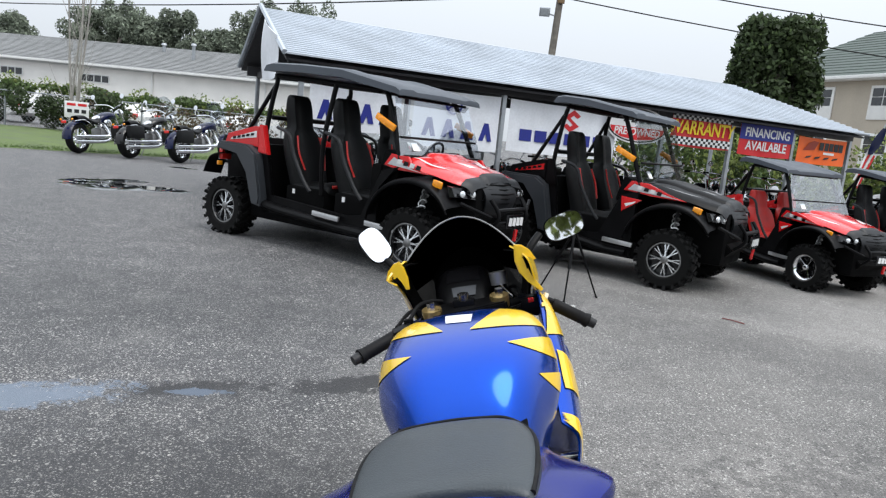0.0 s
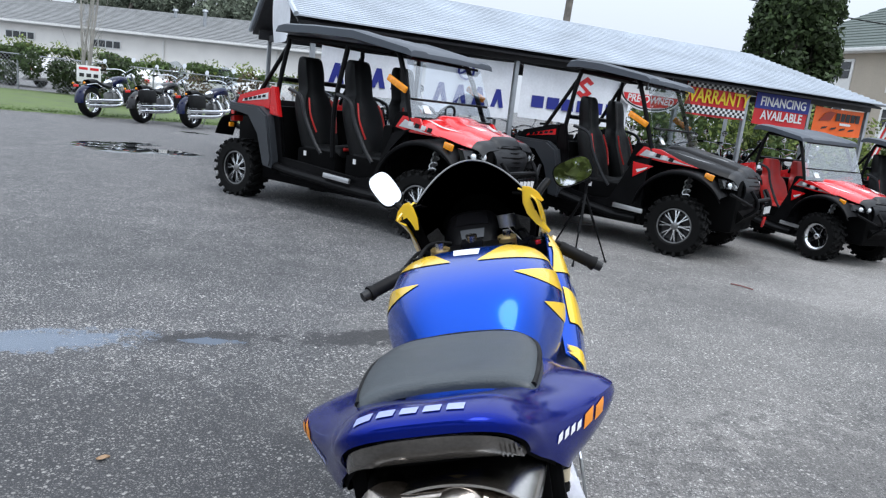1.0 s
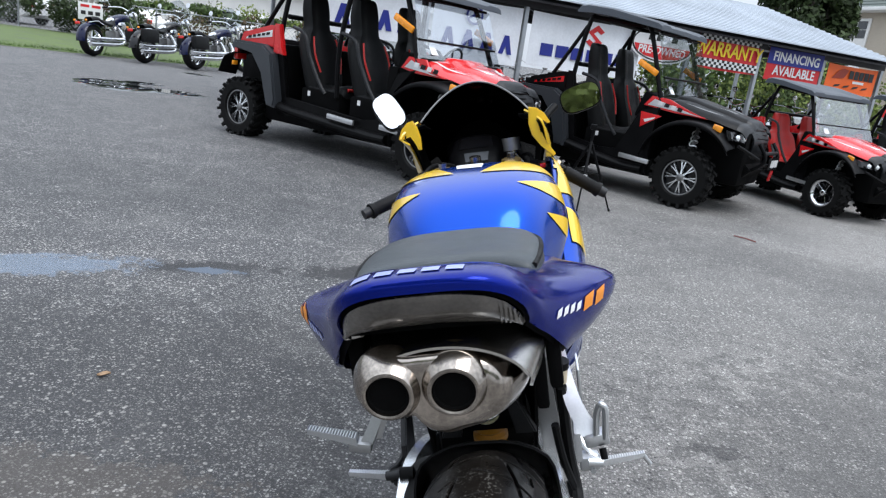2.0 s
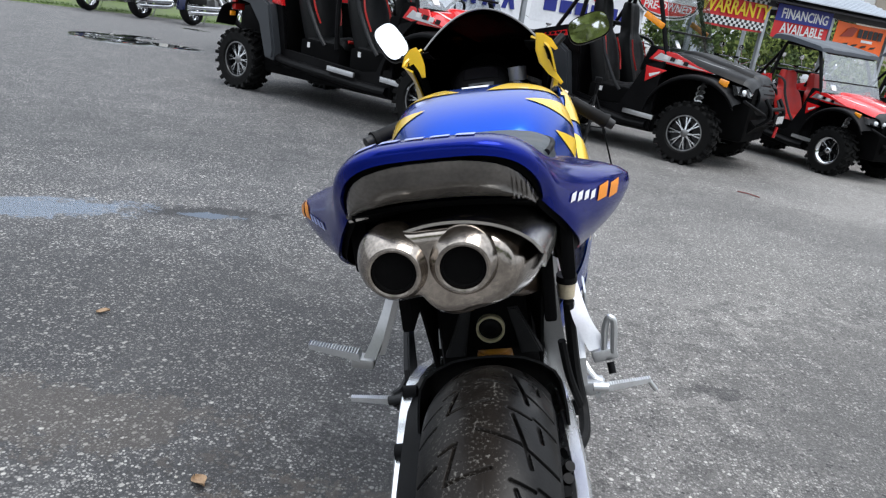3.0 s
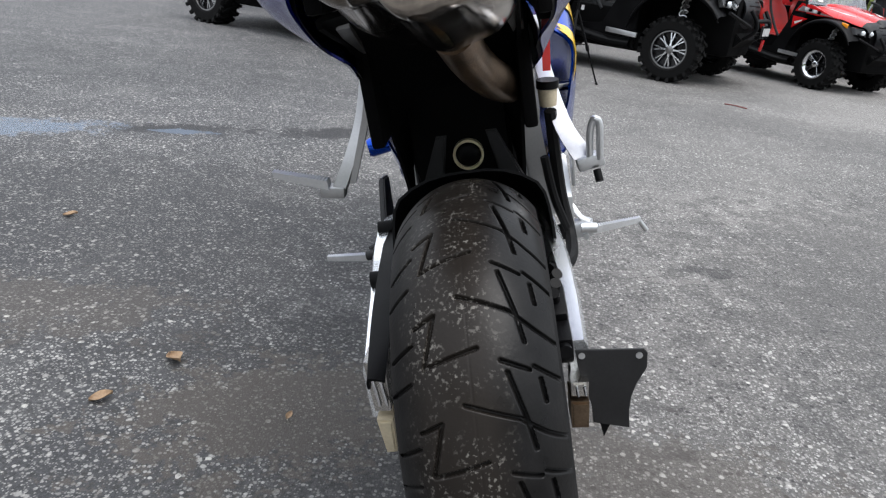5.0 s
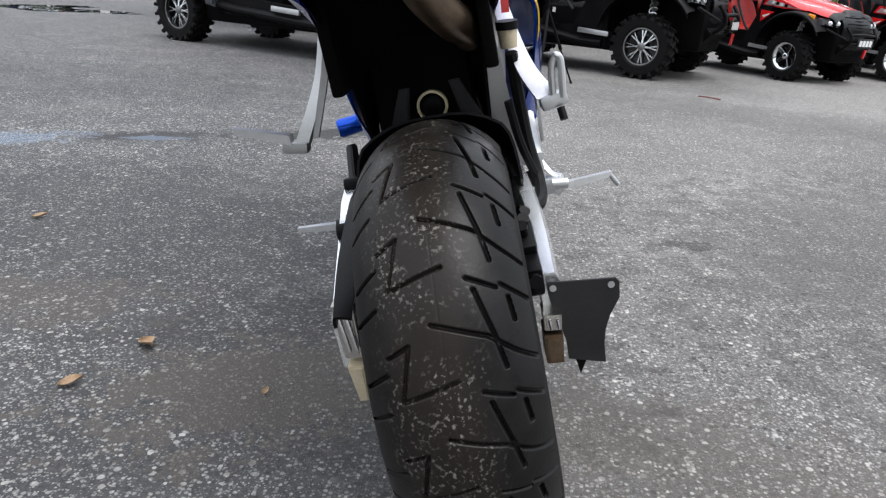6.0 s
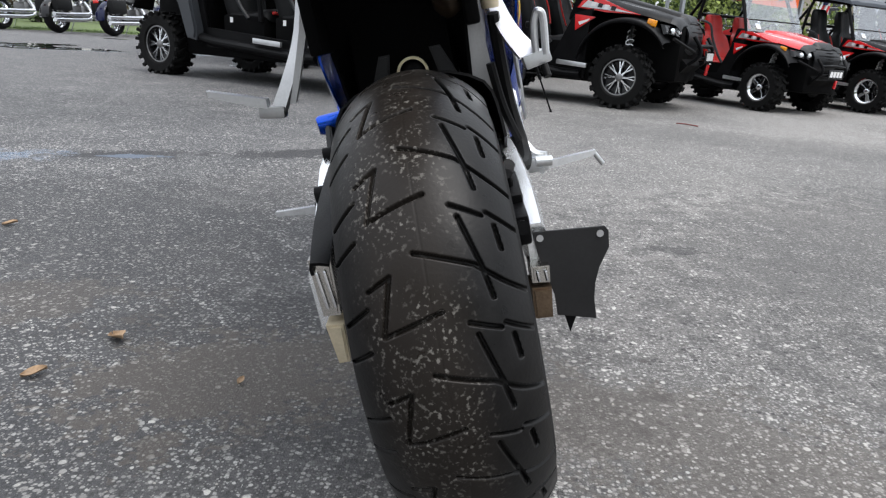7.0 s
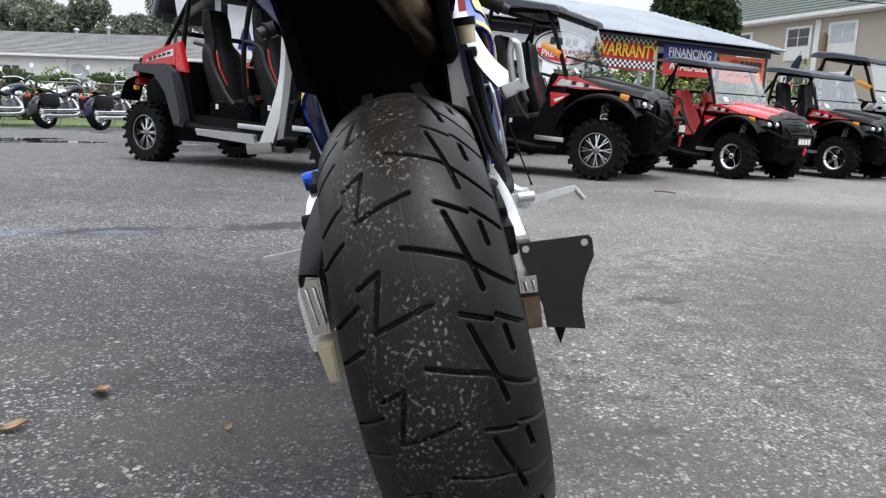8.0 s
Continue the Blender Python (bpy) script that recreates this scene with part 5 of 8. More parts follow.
    # fuel tank
    tank_half = [
        [(0, 0.325, 0.835), (0.060, 0.325, 0.83), (0.088, 0.33, 0.80), (0.096, 0.335, 0.74), (0.095, 0.34, 0.70)],
        [(0, 0.365, 0.905), (0.076, 0.365, 0.895), (0.112, 0.375, 0.855), (0.120, 0.38, 0.78), (0.110, 0.38, 0.70)],
        [(0, 0.43, 0.958), (0.090, 0.43, 0.948), (0.138, 0.44, 0.905), (0.150, 0.45, 0.82), (0.128, 0.45, 0.73)],
        [(0, 0.53, 0.985), (0.105, 0.53, 0.976), (0.166, 0.54, 0.935), (0.190, 0.55, 0.85), (0.160, 0.55, 0.75)],
        [(0, 0.66, 0.992), (0.110, 0.66, 0.984), (0.172, 0.66, 0.948), (0.196, 0.66, 0.865), (0.165, 0.66, 0.77)],
        [(0, 0.77, 0.980), (0.105, 0.77, 0.972), (0.165, 0.77, 0.942), (0.190, 0.76, 0.87), (0.160, 0.76, 0.79)],
        [(0, 0.85, 0.955), (0.09, 0.85, 0.948), (0.135, 0.845, 0.92), (0.155, 0.84, 0.86), (0.14, 0.83, 0.80)],
        [(0, 0.885, 0.91), (0.075, 0.88, 0.905), (0.11, 0.87, 0.88), (0.125, 0.86, 0.84), (0.12, 0.85, 0.80)],
    ]
    TX = T((0.012, 0, 0))
    tank = part("fuel_tank", loft(bmesh.new(), [both(h) for h in tank_half], 5, 6, m=TX), BLUE, bike, "glossy metallic blue fuel tank with yellow flashes")
    skin = tree_of(tank)
    for quad in (
        [(-0.023, 1.174), (-0.070, 1.215), (-0.20, 1.25), (-0.18, 1.181)], [(-0.086, 1.122), (-0.20, 1.131), (-0.19, 1.070)],
        [(0.034, 1.170), (0.100, 1.23), (0.21, 1.21), (0.20, 1.165)], [(0.108, 1.126), (0.215, 1.139), (0.215, 1.077)], [(0.160, 1.052), (0.215, 1.052), (0.205, 1.002)],
    ):
        part("yellow_flash", decal(skin, [(x, 0.1, z) for x, z in quad], (0, 0.93, -0.36), 0.0018, 36), YELLOW, tank, "yellow painted flash")
    part("paper_sticker", decal(skin, [(-0.020, 0.632, 1.2), (0.036, 0.622, 1.2), (0.038, 0.690, 1.2), (-0.026, 0.715, 1.2)], (0, 0, -1), 0.0014, 6), WHITE, tank, "blank white paper sticker")
    # forks, yoke, bars turned to the left
    S = T((-0.018, 1.095, 0.018)) @ pose(0, 0, 0, 0, 0, 19) @ T((0, -1.13, 0))
    yoke = prism(bmesh.new(), [(-0.13, 1.06), (-0.10, 1.02), (0.10, 1.02), (0.13, 1.06), (0.11, 1.12), (0.05, 1.15), (-0.05, 1.15), (-0.11, 1.12)], 0.028, S @ T((0, 0, 0.90)), 0.004)
    part("top_yoke", yoke, PLASTIC, bike)
    for s in (-1, 1):
        bm = rod(bmesh.new(), S @ Vector((s * 0.098, 1.06, 0.895)), S @ Vector((s * 0.098, 1.055, 0.928)), 0.027, seg=24)
        cap = part("fork_cap", bm, GOLD, bike, "gold fork cap")
        part("cap_nut", rod(bmesh.new(), S @ Vector((s * 0.098, 1.055, 0.925)), S @ Vector((s * 0.098, 1.053, 0.946)), 0.012, seg=6), STEEL, cap)
        part("fork_leg", rod(bmesh.new(), S @ Vector((s * 0.098, 1.08, 0.89)), S @ Vector((s * 0.098, 1.38, 0.32)), 0.026, seg=20), GOLD, bike)
        a, b, c = S @ Vector((s * 0.125, 1.06, 0.895)), S @ Vector((s * 0.205 + 0.012, 1.055, 0.893 if s > 0 else 0.882)), S @ Vector((s * (0.308 if s > 0 else 0.346) + 0.028, 1.014, 0.806 if s > 0 else 0.854))
        part("handlebar", tube(bmesh.new(), [a, b, c], 0.011, 10), PLASTIC, bike)
        d = (c - b).normalized()
        grip = lathe(bmesh.new(), [(0, 0), (0.0175, 0.0)] + [(0.0185 if k % 2 else 0.0172, 0.004 + 0.005 * k) for k in range(20)] + [(0.021, 0.108), (0.021, 0.112), (0, 0.112)], 16, T(c - d * 0.115) @ d.to_track_quat("Z", "Y").to_matrix().to_4x4())
        part("grip", grip, RUBBER, bike)
        part("bar_end", rod(bmesh.new(), c - d * 0.004, c + d * 0.018, 0.015, 0.0135, 16), SATIN, bike)
        sw = boxed((0.055, 0.05, 0.045), T(S @ Vector((s * 0.185, 1.045, 0.880))) @ pose(0, 0, 0, 0, s * 12, -s * 18), 0.008)
        box(sw, (0.025, 0.02, 0.02), T(S @ Vector((s * 0.165, 1.06, 0.905))), 0.003)
        sw_ob = part("switch_box", sw, PLASTIC, bike)
        if s > 0:
            part("kill_switch", boxed((0.016, 0.01, 0.012), T(S @ Vector((0.175, 1.02, 0.902))), 0.002), REDLENS, sw_ob)
            part("throttle_collar", rod(bmesh.new(), b + d * 0.006, b + d * 0.016, 0.021, seg=20), CREAM, bike)
            part("brake_reservoir", rod(bmesh.new(), (0.104, 1.118, 0.962), (0.103, 1.122, 0.998), 0.024, 0.026, 24), DARKALU, bike)
            part("reservoir_arm", rod(bmesh.new(), S @ Vector((0.16, 1.10, 0.89)), (0.104, 1.118, 0.964), 0.006), STEEL, bike)
        lever = tube(bmesh.new(), [S @ Vector((s * 0.19, 1.085, 0.872)), S @ Vector((s * 0.25, 1.085, 0.858)), S @ Vector((s * 0.315, 1.045, 0.845))], 0.006, 8)
        part("lever", lever, STEEL if s > 0 else DARKALU, bike)
    for k, line in enumerate(([(-0.150, 0.985, 0.925), (-0.120, 1.06, 0.950), (-0.060, 1.13, 0.930), (-0.02, 1.20, 0.86)], [(-0.185, 0.965, 0.915), (-0.150, 1.08, 0.930), (-0.110, 1.18, 0.880)], [(0.165, 1.085, 0.905), (0.150, 1.13, 0.945), (0.115, 1.18, 0.925), (0.06, 1.22, 0.86)], [(0.104, 1.118, 0.964), (0.130, 1.14, 0.930), (0.150, 1.12, 0.890)])):
        part("control_cable", tube(bmesh.new(), line, 0.0055 if k < 3 else 0.007, 8), RUBBER, bike)
    part("ignition_lock", rod(bmesh.new(), S @ Vector((0, 1.075, 0.930)), S @ Vector((0, 1.073, 0.948)), 0.016, seg=20), STEEL, bike)
    # instrument cluster
    pod = loft(bmesh.new(), [both([(0, 1.10, 0.93), (0.05, 1.10, 0.928), (0.068, 1.10, 0.91), (0.07, 1.10, 0.89)]), both([(0, 1.16, 0.972), (0.058, 1.16, 0.968), (0.084, 1.16, 0.945), (0.088, 1.16, 0.90)]), both([(0, 1.24, 1.005), (0.055, 1.24, 0.998), (0.080, 1.24, 0.97), (0.085, 1.24, 0.92)]), both([(0, 1.27, 0.99), (0.05, 1.27, 0.985), (0.07, 1.27, 0.96), (0.07, 1.27, 0.92)])], 4, 4)
    pod_ob = part("instrument_pod", pod, PLASTIC, bike)
    skin = tree_of(pod_ob)
    part("display", decal(skin, [(-0.032, 1.115, 1.2), (0.032, 1.115, 1.2), (0.036, 1.145, 1.2), (-0.036, 1.145, 1.2)], (0, 0, -1), 0.003, 6), GREYPL, pod_ob)
    part("dial", decal(skin, [(-0.05, 1.165, 1.2), (0.05, 1.165, 1.2), (0.045, 1.225, 1.2), (-0.045, 1.225, 1.2)], (0, 0, -1), 0.002, 8), BLACKG, pod_ob)
    part("key_switch", boxed((0.06, 0.03, 0.035), T(S @ Vector((0, 1.075, 0.915))), 0.006), PLASTIC, bike)
    # windscreen and nose fairing
    rows = []
    for y, z, w in ((1.187, 1.163, 0.152), (1.26, 1.146, 0.162), (1.36, 1.094, 0.168), (1.47, 1.008, 0.164), (1.56, 0.92, 0.148)):
        rows.append([(w * q + 0.010, y - 4.6 * (w * q) ** 2, z - 3.9 * (w * q) ** 2) for q in (-1.0, -0.82, -0.6, -0.32, 0, 0.32, 0.6, 0.82, 1.0)])
    screen = part("windscreen", shell(loft(bmesh.new(), rows, 3, 4), 0.003), SCREEN, bike, "dark smoked bubble windscreen")
    edge = tube(bmesh.new(), curve_points(rows[0], 3), 0.0026, 6, 1)
    part("screen_edge", edge, DARKALU, screen)
    part("nose_panel", boxed((0.23, 0.012, 0.36), pose(0.008, 1.37, 0.905, -28, 0, 0), 0.004), MATT, bike)
    for s in (-1, 1):
        rows = [[(s * 0.148, 1.062, 1.078), (s * 0.176, 1.020, 1.062), (s * 0.194, 1.000, 1.040), (s * 0.203, 1.010, 0.985)],
                [(s * 0.150, 1.13, 1.066), (s * 0.186, 1.13, 1.042), (s * 0.206, 1.14, 0.980), (s * 0.195, 1.17, 0.915)],
                [(s * 0.155 + 0.01, 1.30, 1.035), (s * 0.200 + 0.01, 1.32, 1.00), (s * 0.215 + 0.01, 1.34, 0.91), (s * 0.19 + 0.01, 1.36, 0.82)],
                [(s * 0.145 + 0.01, 1.46, 0.965), (s * 0.18 + 0.01, 1.48, 0.92), (s * 0.19 + 0.01, 1.50, 0.82), (s * 0.16 + 0.01, 1.52, 0.72)],
                [(s * 0.08 + 0.01, 1.66, 0.82), (s * 0.10 + 0.01, 1.68, 0.78), (s * 0.10 + 0.01, 1.69, 0.70), (s * 0.08 + 0.01, 1.68, 0.64)]]
        if s < 0:
            rows[0][3], rows[1][2], rows[1][3] = (-0.172, 1.010, 1.020), (-0.190, 1.150, 0.990), (-0.172, 1.180, 0.930)
        part("nose_fairing", shell(loft(bmesh.new(), rows, 4, 4), 0.005), YELLOW, bike, "yellow upper fairing half")
        if s > 0:
            lip = [(0.158, 1.084), (0.178, 1.080), (0.198, 1.064), (0.212, 1.038), (0.204, 1.035), (0.191, 1.050), (0.176, 1.056), (0.178, 1.030), (0.194, 0.995), (0.220, 0.952), (0.213, 0.946), (0.182, 0.978), (0.161, 1.008), (0.154, 1.040)]
        else:
            lip = [(0.156, 1.084), (0.172, 1.080), (0.190, 1.062), (0.200, 1.038), (0.193, 1.032), (0.180, 1.041), (0.166, 1.046), (0.156, 1.030), (0.150, 1.004), (0.140, 1.004), (0.139, 1.036), (0.146, 1.066)]
        part("fairing_lip", prism(bmesh.new(), [(s * x, z) for x, z in lip], 0.014, T((0, 1.022, 0)) @ pose(0, 0, 0, 90, 0, 0), 0.003), YELLOW, bike)
        inside = [[(x - s * (0.012 if k else 0.018), y + (0.0 if i else 0.012), z - (0.010 if not k else 0)) for k, (x, y, z) in enumerate(row)] for i, row in enumerate(rows)]
        part("fairing_lining", shell(loft(bmesh.new(), inside, 4, 4), 0.003), MATT, bike)
        stay = tube(bmesh.new(), [(s * 0.19, 1.25, 1.0), (s * 0.215, 1.27, 1.035), (s * 0.245, 1.30, 1.06)], 0.012, 10)
        mirror = part("mirror", stay, PLASTIC, bike)
        # mirror heads tilt so that one shows the pale sky and the other the trees
        n_dir = Vector((0.10, -1.0, 0.42)) if s < 0 else Vector((-0.06, -1.0, 0.16))
        H = T((s * 0.293 + 0.030, 1.30, 1.090 - 0.014 * s)) @ n_dir.to_track_quat("Z", "Y").to_matrix().to_4x4() @ pose(0, 0, 0, 0, 0, -62 if s < 0 else 14)
        shape = [(0.058 * (abs(math.cos(a)) ** 0.6) * (1 if math.cos(a) >= 0 else -1), 0.037 * (abs(math.sin(a)) ** 0.7) * (1 if math.sin(a) >= 0 else -1)) for a in [2 * math.pi * k / 28 for k in range(28)]]
        part("mirror_shell", prism(bmesh.new(), [(x * 1.07, y * 1.09) for x, y in shape], 0.026, H @ T((0, 0, -0.014)), 0.006), PLASTIC, mirror)
        part("mirror_glass", prism(bmesh.new(), shape, 0.003, H @ T((0, 0, 0.0015))), MIRROR, mirror)
        # side fairing: blue with yellow flashes
        rows = [[(s * 0.198, 0.60, 0.748), (s * 0.230, 0.59, 0.715), (s * 0.222, 0.60, 0.640), (s * 0.205, 0.67, 0.55), (s * 0.15, 0.76, 0.42)],
                [(s * 0.198, 0.70, 0.80), (s * 0.238, 0.69, 0.755), (s * 0.242, 0.69, 0.64), (s * 0.214, 0.76, 0.49), (s * 0.14, 0.82, 0.34)],
                [(s * 0.200, 0.84, 0.895), (s * 0.240, 0.84, 0.84), (s * 0.258, 0.84, 0.68), (s * 0.220, 0.88, 0.42), (s * 0.13, 0.92, 0.25)],
                [(s * 0.205, 1.02, 0.945), (s * 0.235, 1.03, 0.89), (s * 0.250, 1.04, 0.72), (s * 0.212, 1.08, 0.46), (s * 0.12, 1.12, 0.28)],
                [(s * 0.195, 1.32, 0.90), (s * 0.215, 1.34, 0.78), (s * 0.205, 1.36, 0.62), (s * 0.16, 1.34, 0.46), (s * 0.10, 1.32, 0.36)]]
        if s < 0:
            rows = [[(x * 0.82, y, z - 0.05) for x, y, z in row] for row in rows]
        fair = part("side_fairing", shell(loft(bmesh.new(), rows, 4, 5), 0.005), BLUE, bike, "blue side fairing with yellow flashes")
        skin = tree_of(fair)
        for quad in ([(0.80, 0.89), (1.02, 0.96), (1.26, 0.93), (1.24, 0.72), (0.90, 0.76)], [(0.70, 0.785), (0.79, 0.850), (0.89, 0.74), (0.78, 0.72)], [(0.60, 0.80), (0.66, 0.70), (0.585, 0.62)], [(0.85, 0.60), (1.1, 0.66), (1.0, 0.46), (0.9, 0.46)]):
            part("fairing_flash", decal(skin, [(s * 0.6, y, z) for y, z in quad], (-s, 0, 0), 0.0030, 24), YELLOW, fair)
        for quad in ([(0.90, 0.795), (1.00, 0.80), (1.0, 0.785), (0.90, 0.775)], [(0.62, 0.36), (0.9, 0.50), (0.92, 0.47), (0.65, 0.345)]):
            part("white_pinstripe", decal(skin, [(s * 0.6, y, z) for y, z in quad], (-s, 0, 0), 0.0042, 16), WHITE, fair)
        if s > 0:
            part("frame_plug", rod(bmesh.new(), (s * 0.19, 0.70, 0.62), (s * 0.232, 0.70, 0.62), 0.012), STEEL, bike)
    # front wheel and fender
    F = T((0.012, 1.405, 0.30)) @ pose(0, 0, 0, 0, 90, 0)
    part("front_tyre", lathe(bmesh.new(), [(0.22, -0.05), (0.245, -0.06), (0.275, -0.052), (0.295, -0.025), (0.30, 0), (0.295, 0.025), (0.275, 0.052), (0.245, 0.06), (0.22, 0.05)], 64, F), RUBBER, bike)
    rim = lathe(bmesh.new(), [(0.222, -0.05), (0.20, -0.045), (0.20, 0.045), (0.222, 0.05)], 48, F)
    for k in range(6):
        a = radians(k * 60)
        rod(rim, (0.012, 1.405, 0.30), (0.012, 1.405 + 0.2 * math.cos(a), 0.30 + 0.2 * math.sin(a)), 0.013)
    part("front_rim", rim, BLACKG, bike)
    rows = [[(0.012 + x, 1.405 + (0.318 - 2.5 * x * x) * math.cos(radians(a)), 0.30 + (0.318 - 2.5 * x * x) * math.sin(radians(a))) for x in (-0.085, -0.05, 0, 0.05, 0.085)] for a in range(40, 175, 15)]
    part("front_fender", shell(loft(bmesh.new(), rows, 3, 2), 0.004), BLUE, bike)
    for s in (-1, 1):
        part("front_disc", lathe(bmesh.new(), [(0.155, -0.002), (0.155, 0.002), (0.11, 0.002), (0.11, -0.002)], 40, T((0.012 + s * 0.07, 1.405, 0.30)) @ pose(0, 0, 0, 0, 90, 0), True), STEEL, bike)
    # foot pegs and hangers
    bm = bmesh.new()
    loft(bm, [[(x - w, y, z), (x + w, y, z), (x + w, y - 0.018, z + 0.004), (x - w, y - 0.018, z + 0.004)] for x, y, z, w in ((-0.122, 0.30, 0.80, 0.013), (-0.146, 0.25, 0.70, 0.010), (-0.170, 0.21, 0.64, 0.010), (-0.196, 0.188, 0.592, 0.012))], 1, 4, True, True)
    loft(bm, [[(x - w, y, z), (x + w, y, z), (x + w, y - 0.012, z), (x - w, y - 0.012, z)] for x, y, z, w in ((-0.108, 0.19, 0.78, 0.007), (-0.134, 0.20, 0.70, 0.006), (-0.174, 0.195, 0.60, 0.005))], 1, 3, True, True)
    box(bm, (0.040, 0.03, 0.018), pose(-0.205, 0.178, 0.594, 0, 10, 0), 0.004)
    hang = part("peg_hanger", bm, SHADEALU, bike, "cast aluminium passenger peg hanger")
    rows = [[(-0.208 - 0.0023 * k, 0.172 + d * (1.0 - 0.008 * k) - 0.0003 * k, 0.610 + 0.00080 * k + (e * (1 - 0.018 * k) if e < 0 else 0.0045 + (0.0016 if k % 2 else 0.0))) for d, e in ((-0.011, -0.010), (0.011, -0.010), (0.012, 0.006), (-0.012, 0.006))] for k in range(36)]
    peg = loft(bmesh.new(), rows, 1, 1, True, True)
    part("passenger_peg", peg, ALU, hang)
    bm = bmesh.new()
    loft(bm, [[(x - w, y, z), (x + w, y, z), (x + w, y - 0.016, z + 0.004), (x - w, y - 0.016, z + 0.004)] for x, y, z, w in ((0.132, 0.31, 0.80, 0.016), (0.152, 0.25, 0.70, 0.012), (0.166, 0.19, 0.64, 0.014), (0.190, 0.155, 0.598, 0.018))], 1, 4, True, True)
    box(bm, (0.04, 0.03, 0.02), pose(0.196, 0.146, 0.596, 0, -10, 0), 0.004)
    hang = part("peg_hanger", bm, ALU, bike, "cast aluminium passenger peg hanger")
    part("folded_peg", tube(bmesh.new(), [(0.195, 0.138, 0.600), (0.198, 0.136, 0.640), (0.203, 0.134, 0.657), (0.207, 0.132, 0.660), (0.212, 0.132, 0.650), (0.209, 0.134, 0.600)], 0.0055, 10), ALU, hang)
    part("peg_bolt", rod(bmesh.new(), (0.203, 0.128, 0.586), (0.205, 0.12, 0.570), 0.006), PLASTIC, hang)
    for s in (-1, 1):
        pl = prism(bmesh.new(), [(0.52, 0.52), (0.46, 0.53), (0.40, 0.46), (0.395, 0.40), (0.44, 0.37), (0.50, 0.41)], 0.012, T((s * 0.180, 0, 0)) @ Matrix(((0, 0, 1, 0), (1, 0, 0, 0), (0, 1, 0, 0), (0, 0, 0, 1))), 0.003)
        box(pl, (0.04, 0.035, 0.03), pose(s * 0.200, 0.415, 0.39), 0.005)
        rod(pl, (s * 0.196, 0.398, 0.396), (s * 0.226, 0.400, 0.392), 0.010)
        rod(pl, (s * 0.205, 0.392, 0.378), (s * 0.208, 0.428, 0.378), 0.006)
        tube(pl, [(s * 0.186, 0.44, 0.43), (s * 0.200, 0.42, 0.410), (s * 0.218, 0.405, 0.404)], 0.006, 8)
        hang = part("rider_peg_hanger", pl, ALU if s > 0 else SATIN, bike)
        rows = [[(s * (0.216 + 0.0025 * k), 0.417 + 0.00045 * k + d * (1 - 0.006 * k), 0.384 + (e * (1 - 0.014 * k) if e < 0 else e + (0.0014 if k % 2 else 0.0))) for d, e in ((-0.0075, -0.009), (0.0075, -0.009), (0.008, 0.005), (-0.008, 0.005))] for k in range(41)]
        peg = loft(bmesh.new(), rows, 1, 1, True, True)
        part("rider_peg", peg, PEG, hang)
        if s > 0:
            part("peg_feeler", rod(bmesh.new(), (0.312, 0.432, 0.384), (0.326, 0.436, 0.360), 0.005), ALU, hang)
    part("heel_guard", prism(bmesh.new(), [(0.44, 0.62), (0.40, 0.60), (0.385, 0.54), (0.40, 0.48), (0.44, 0.47)], 0.004, T((0.192, 0, 0)) @ Matrix(((0, 0, 1, 0), (1, 0, 0, 0), (0, 1, 0, 0), (0, 0, 0, 1))), 0.001), ALU, bike)
    part("fluid_cup", rod(bmesh.new(), (0.146, 0.192, 0.678), (0.147, 0.190, 0.706), 0.013, 0.0155, 20), CREAM, bike)
    part("cup_lid", rod(bmesh.new(), (0.147, 0.190, 0.705), (0.148, 0.189, 0.717), 0.017, seg=20), PLASTIC, bike)
    part("red_tag", boxed((0.012, 0.004, 0.075), pose(0.152, 0.205, 0.765, 0, 4, 0)), REDLENS, bike)
    # side stand
    stand = tube(bmesh.new(), [(-0.10, 0.62, 0.30), (-0.17, 0.60, 0.16), (-0.235, 0.585, -0.045)], 0.012, 10)
    box(stand, (0.05, 0.06, 0.012), pose(-0.240, 0.585, -0.056, 0, 15, 0), 0.003)
    part("side_stand", stand, PLASTIC, bike)
    part("frame_slider", lathe(bmesh.new(), [(0, 0), (0.020, 0), (0.024, 0.03), (0.026, 0.085), (0.022, 0.094), (0, 0.095)], 24, T((-0.205, 0.985, 0.492)) @ pose(0, 0, 0, 0, -94, 14)), BLUE, bike, "blue frame slider")
    return bike


sport_bike(Matrix.Translation((0.482, 0.96, 0)) @ pose(0, 0, 0, 0, 0, 5.4) @ pose(0, 0, 0, 0, -15, 0))

# ---- the open display shed ----
SHED, ALONG, DEEP = Vector((-3.26, 9.17, 0)), Vector((0.845, 0.535, 0)), Vector((-0.535, 0.845, 0))
SHED_TURN = math.degrees(math.atan2(ALONG.y, ALONG.x))
EAVE, RIDGE, SPAN, REACH = 2.185, 3.0, 4.275, 11.475
BAY = 0.75  # the plan of the shed and its signs is drawn in units of 0.75 m
TIN = mat("galvanised_roof_sheet", (0.42, 0.46, 0.51), 0.62, 0.15, 0.14, 0.8, 0.0006, 0.02)
GALV = mat("galvanised_post", (0.36, 0.38, 0.40), 0.45, 0.7, 0.15, 0.2)
DARKWOOD = mat("dark_stained_timber", (0.030, 0.030, 0.034), 0.7, 0.0, 0.25, 0.15)


def at_shed(s, w, z):
    return SHED + ALONG * s * BAY + DEEP * w * BAY + Vector((0, 0, z))


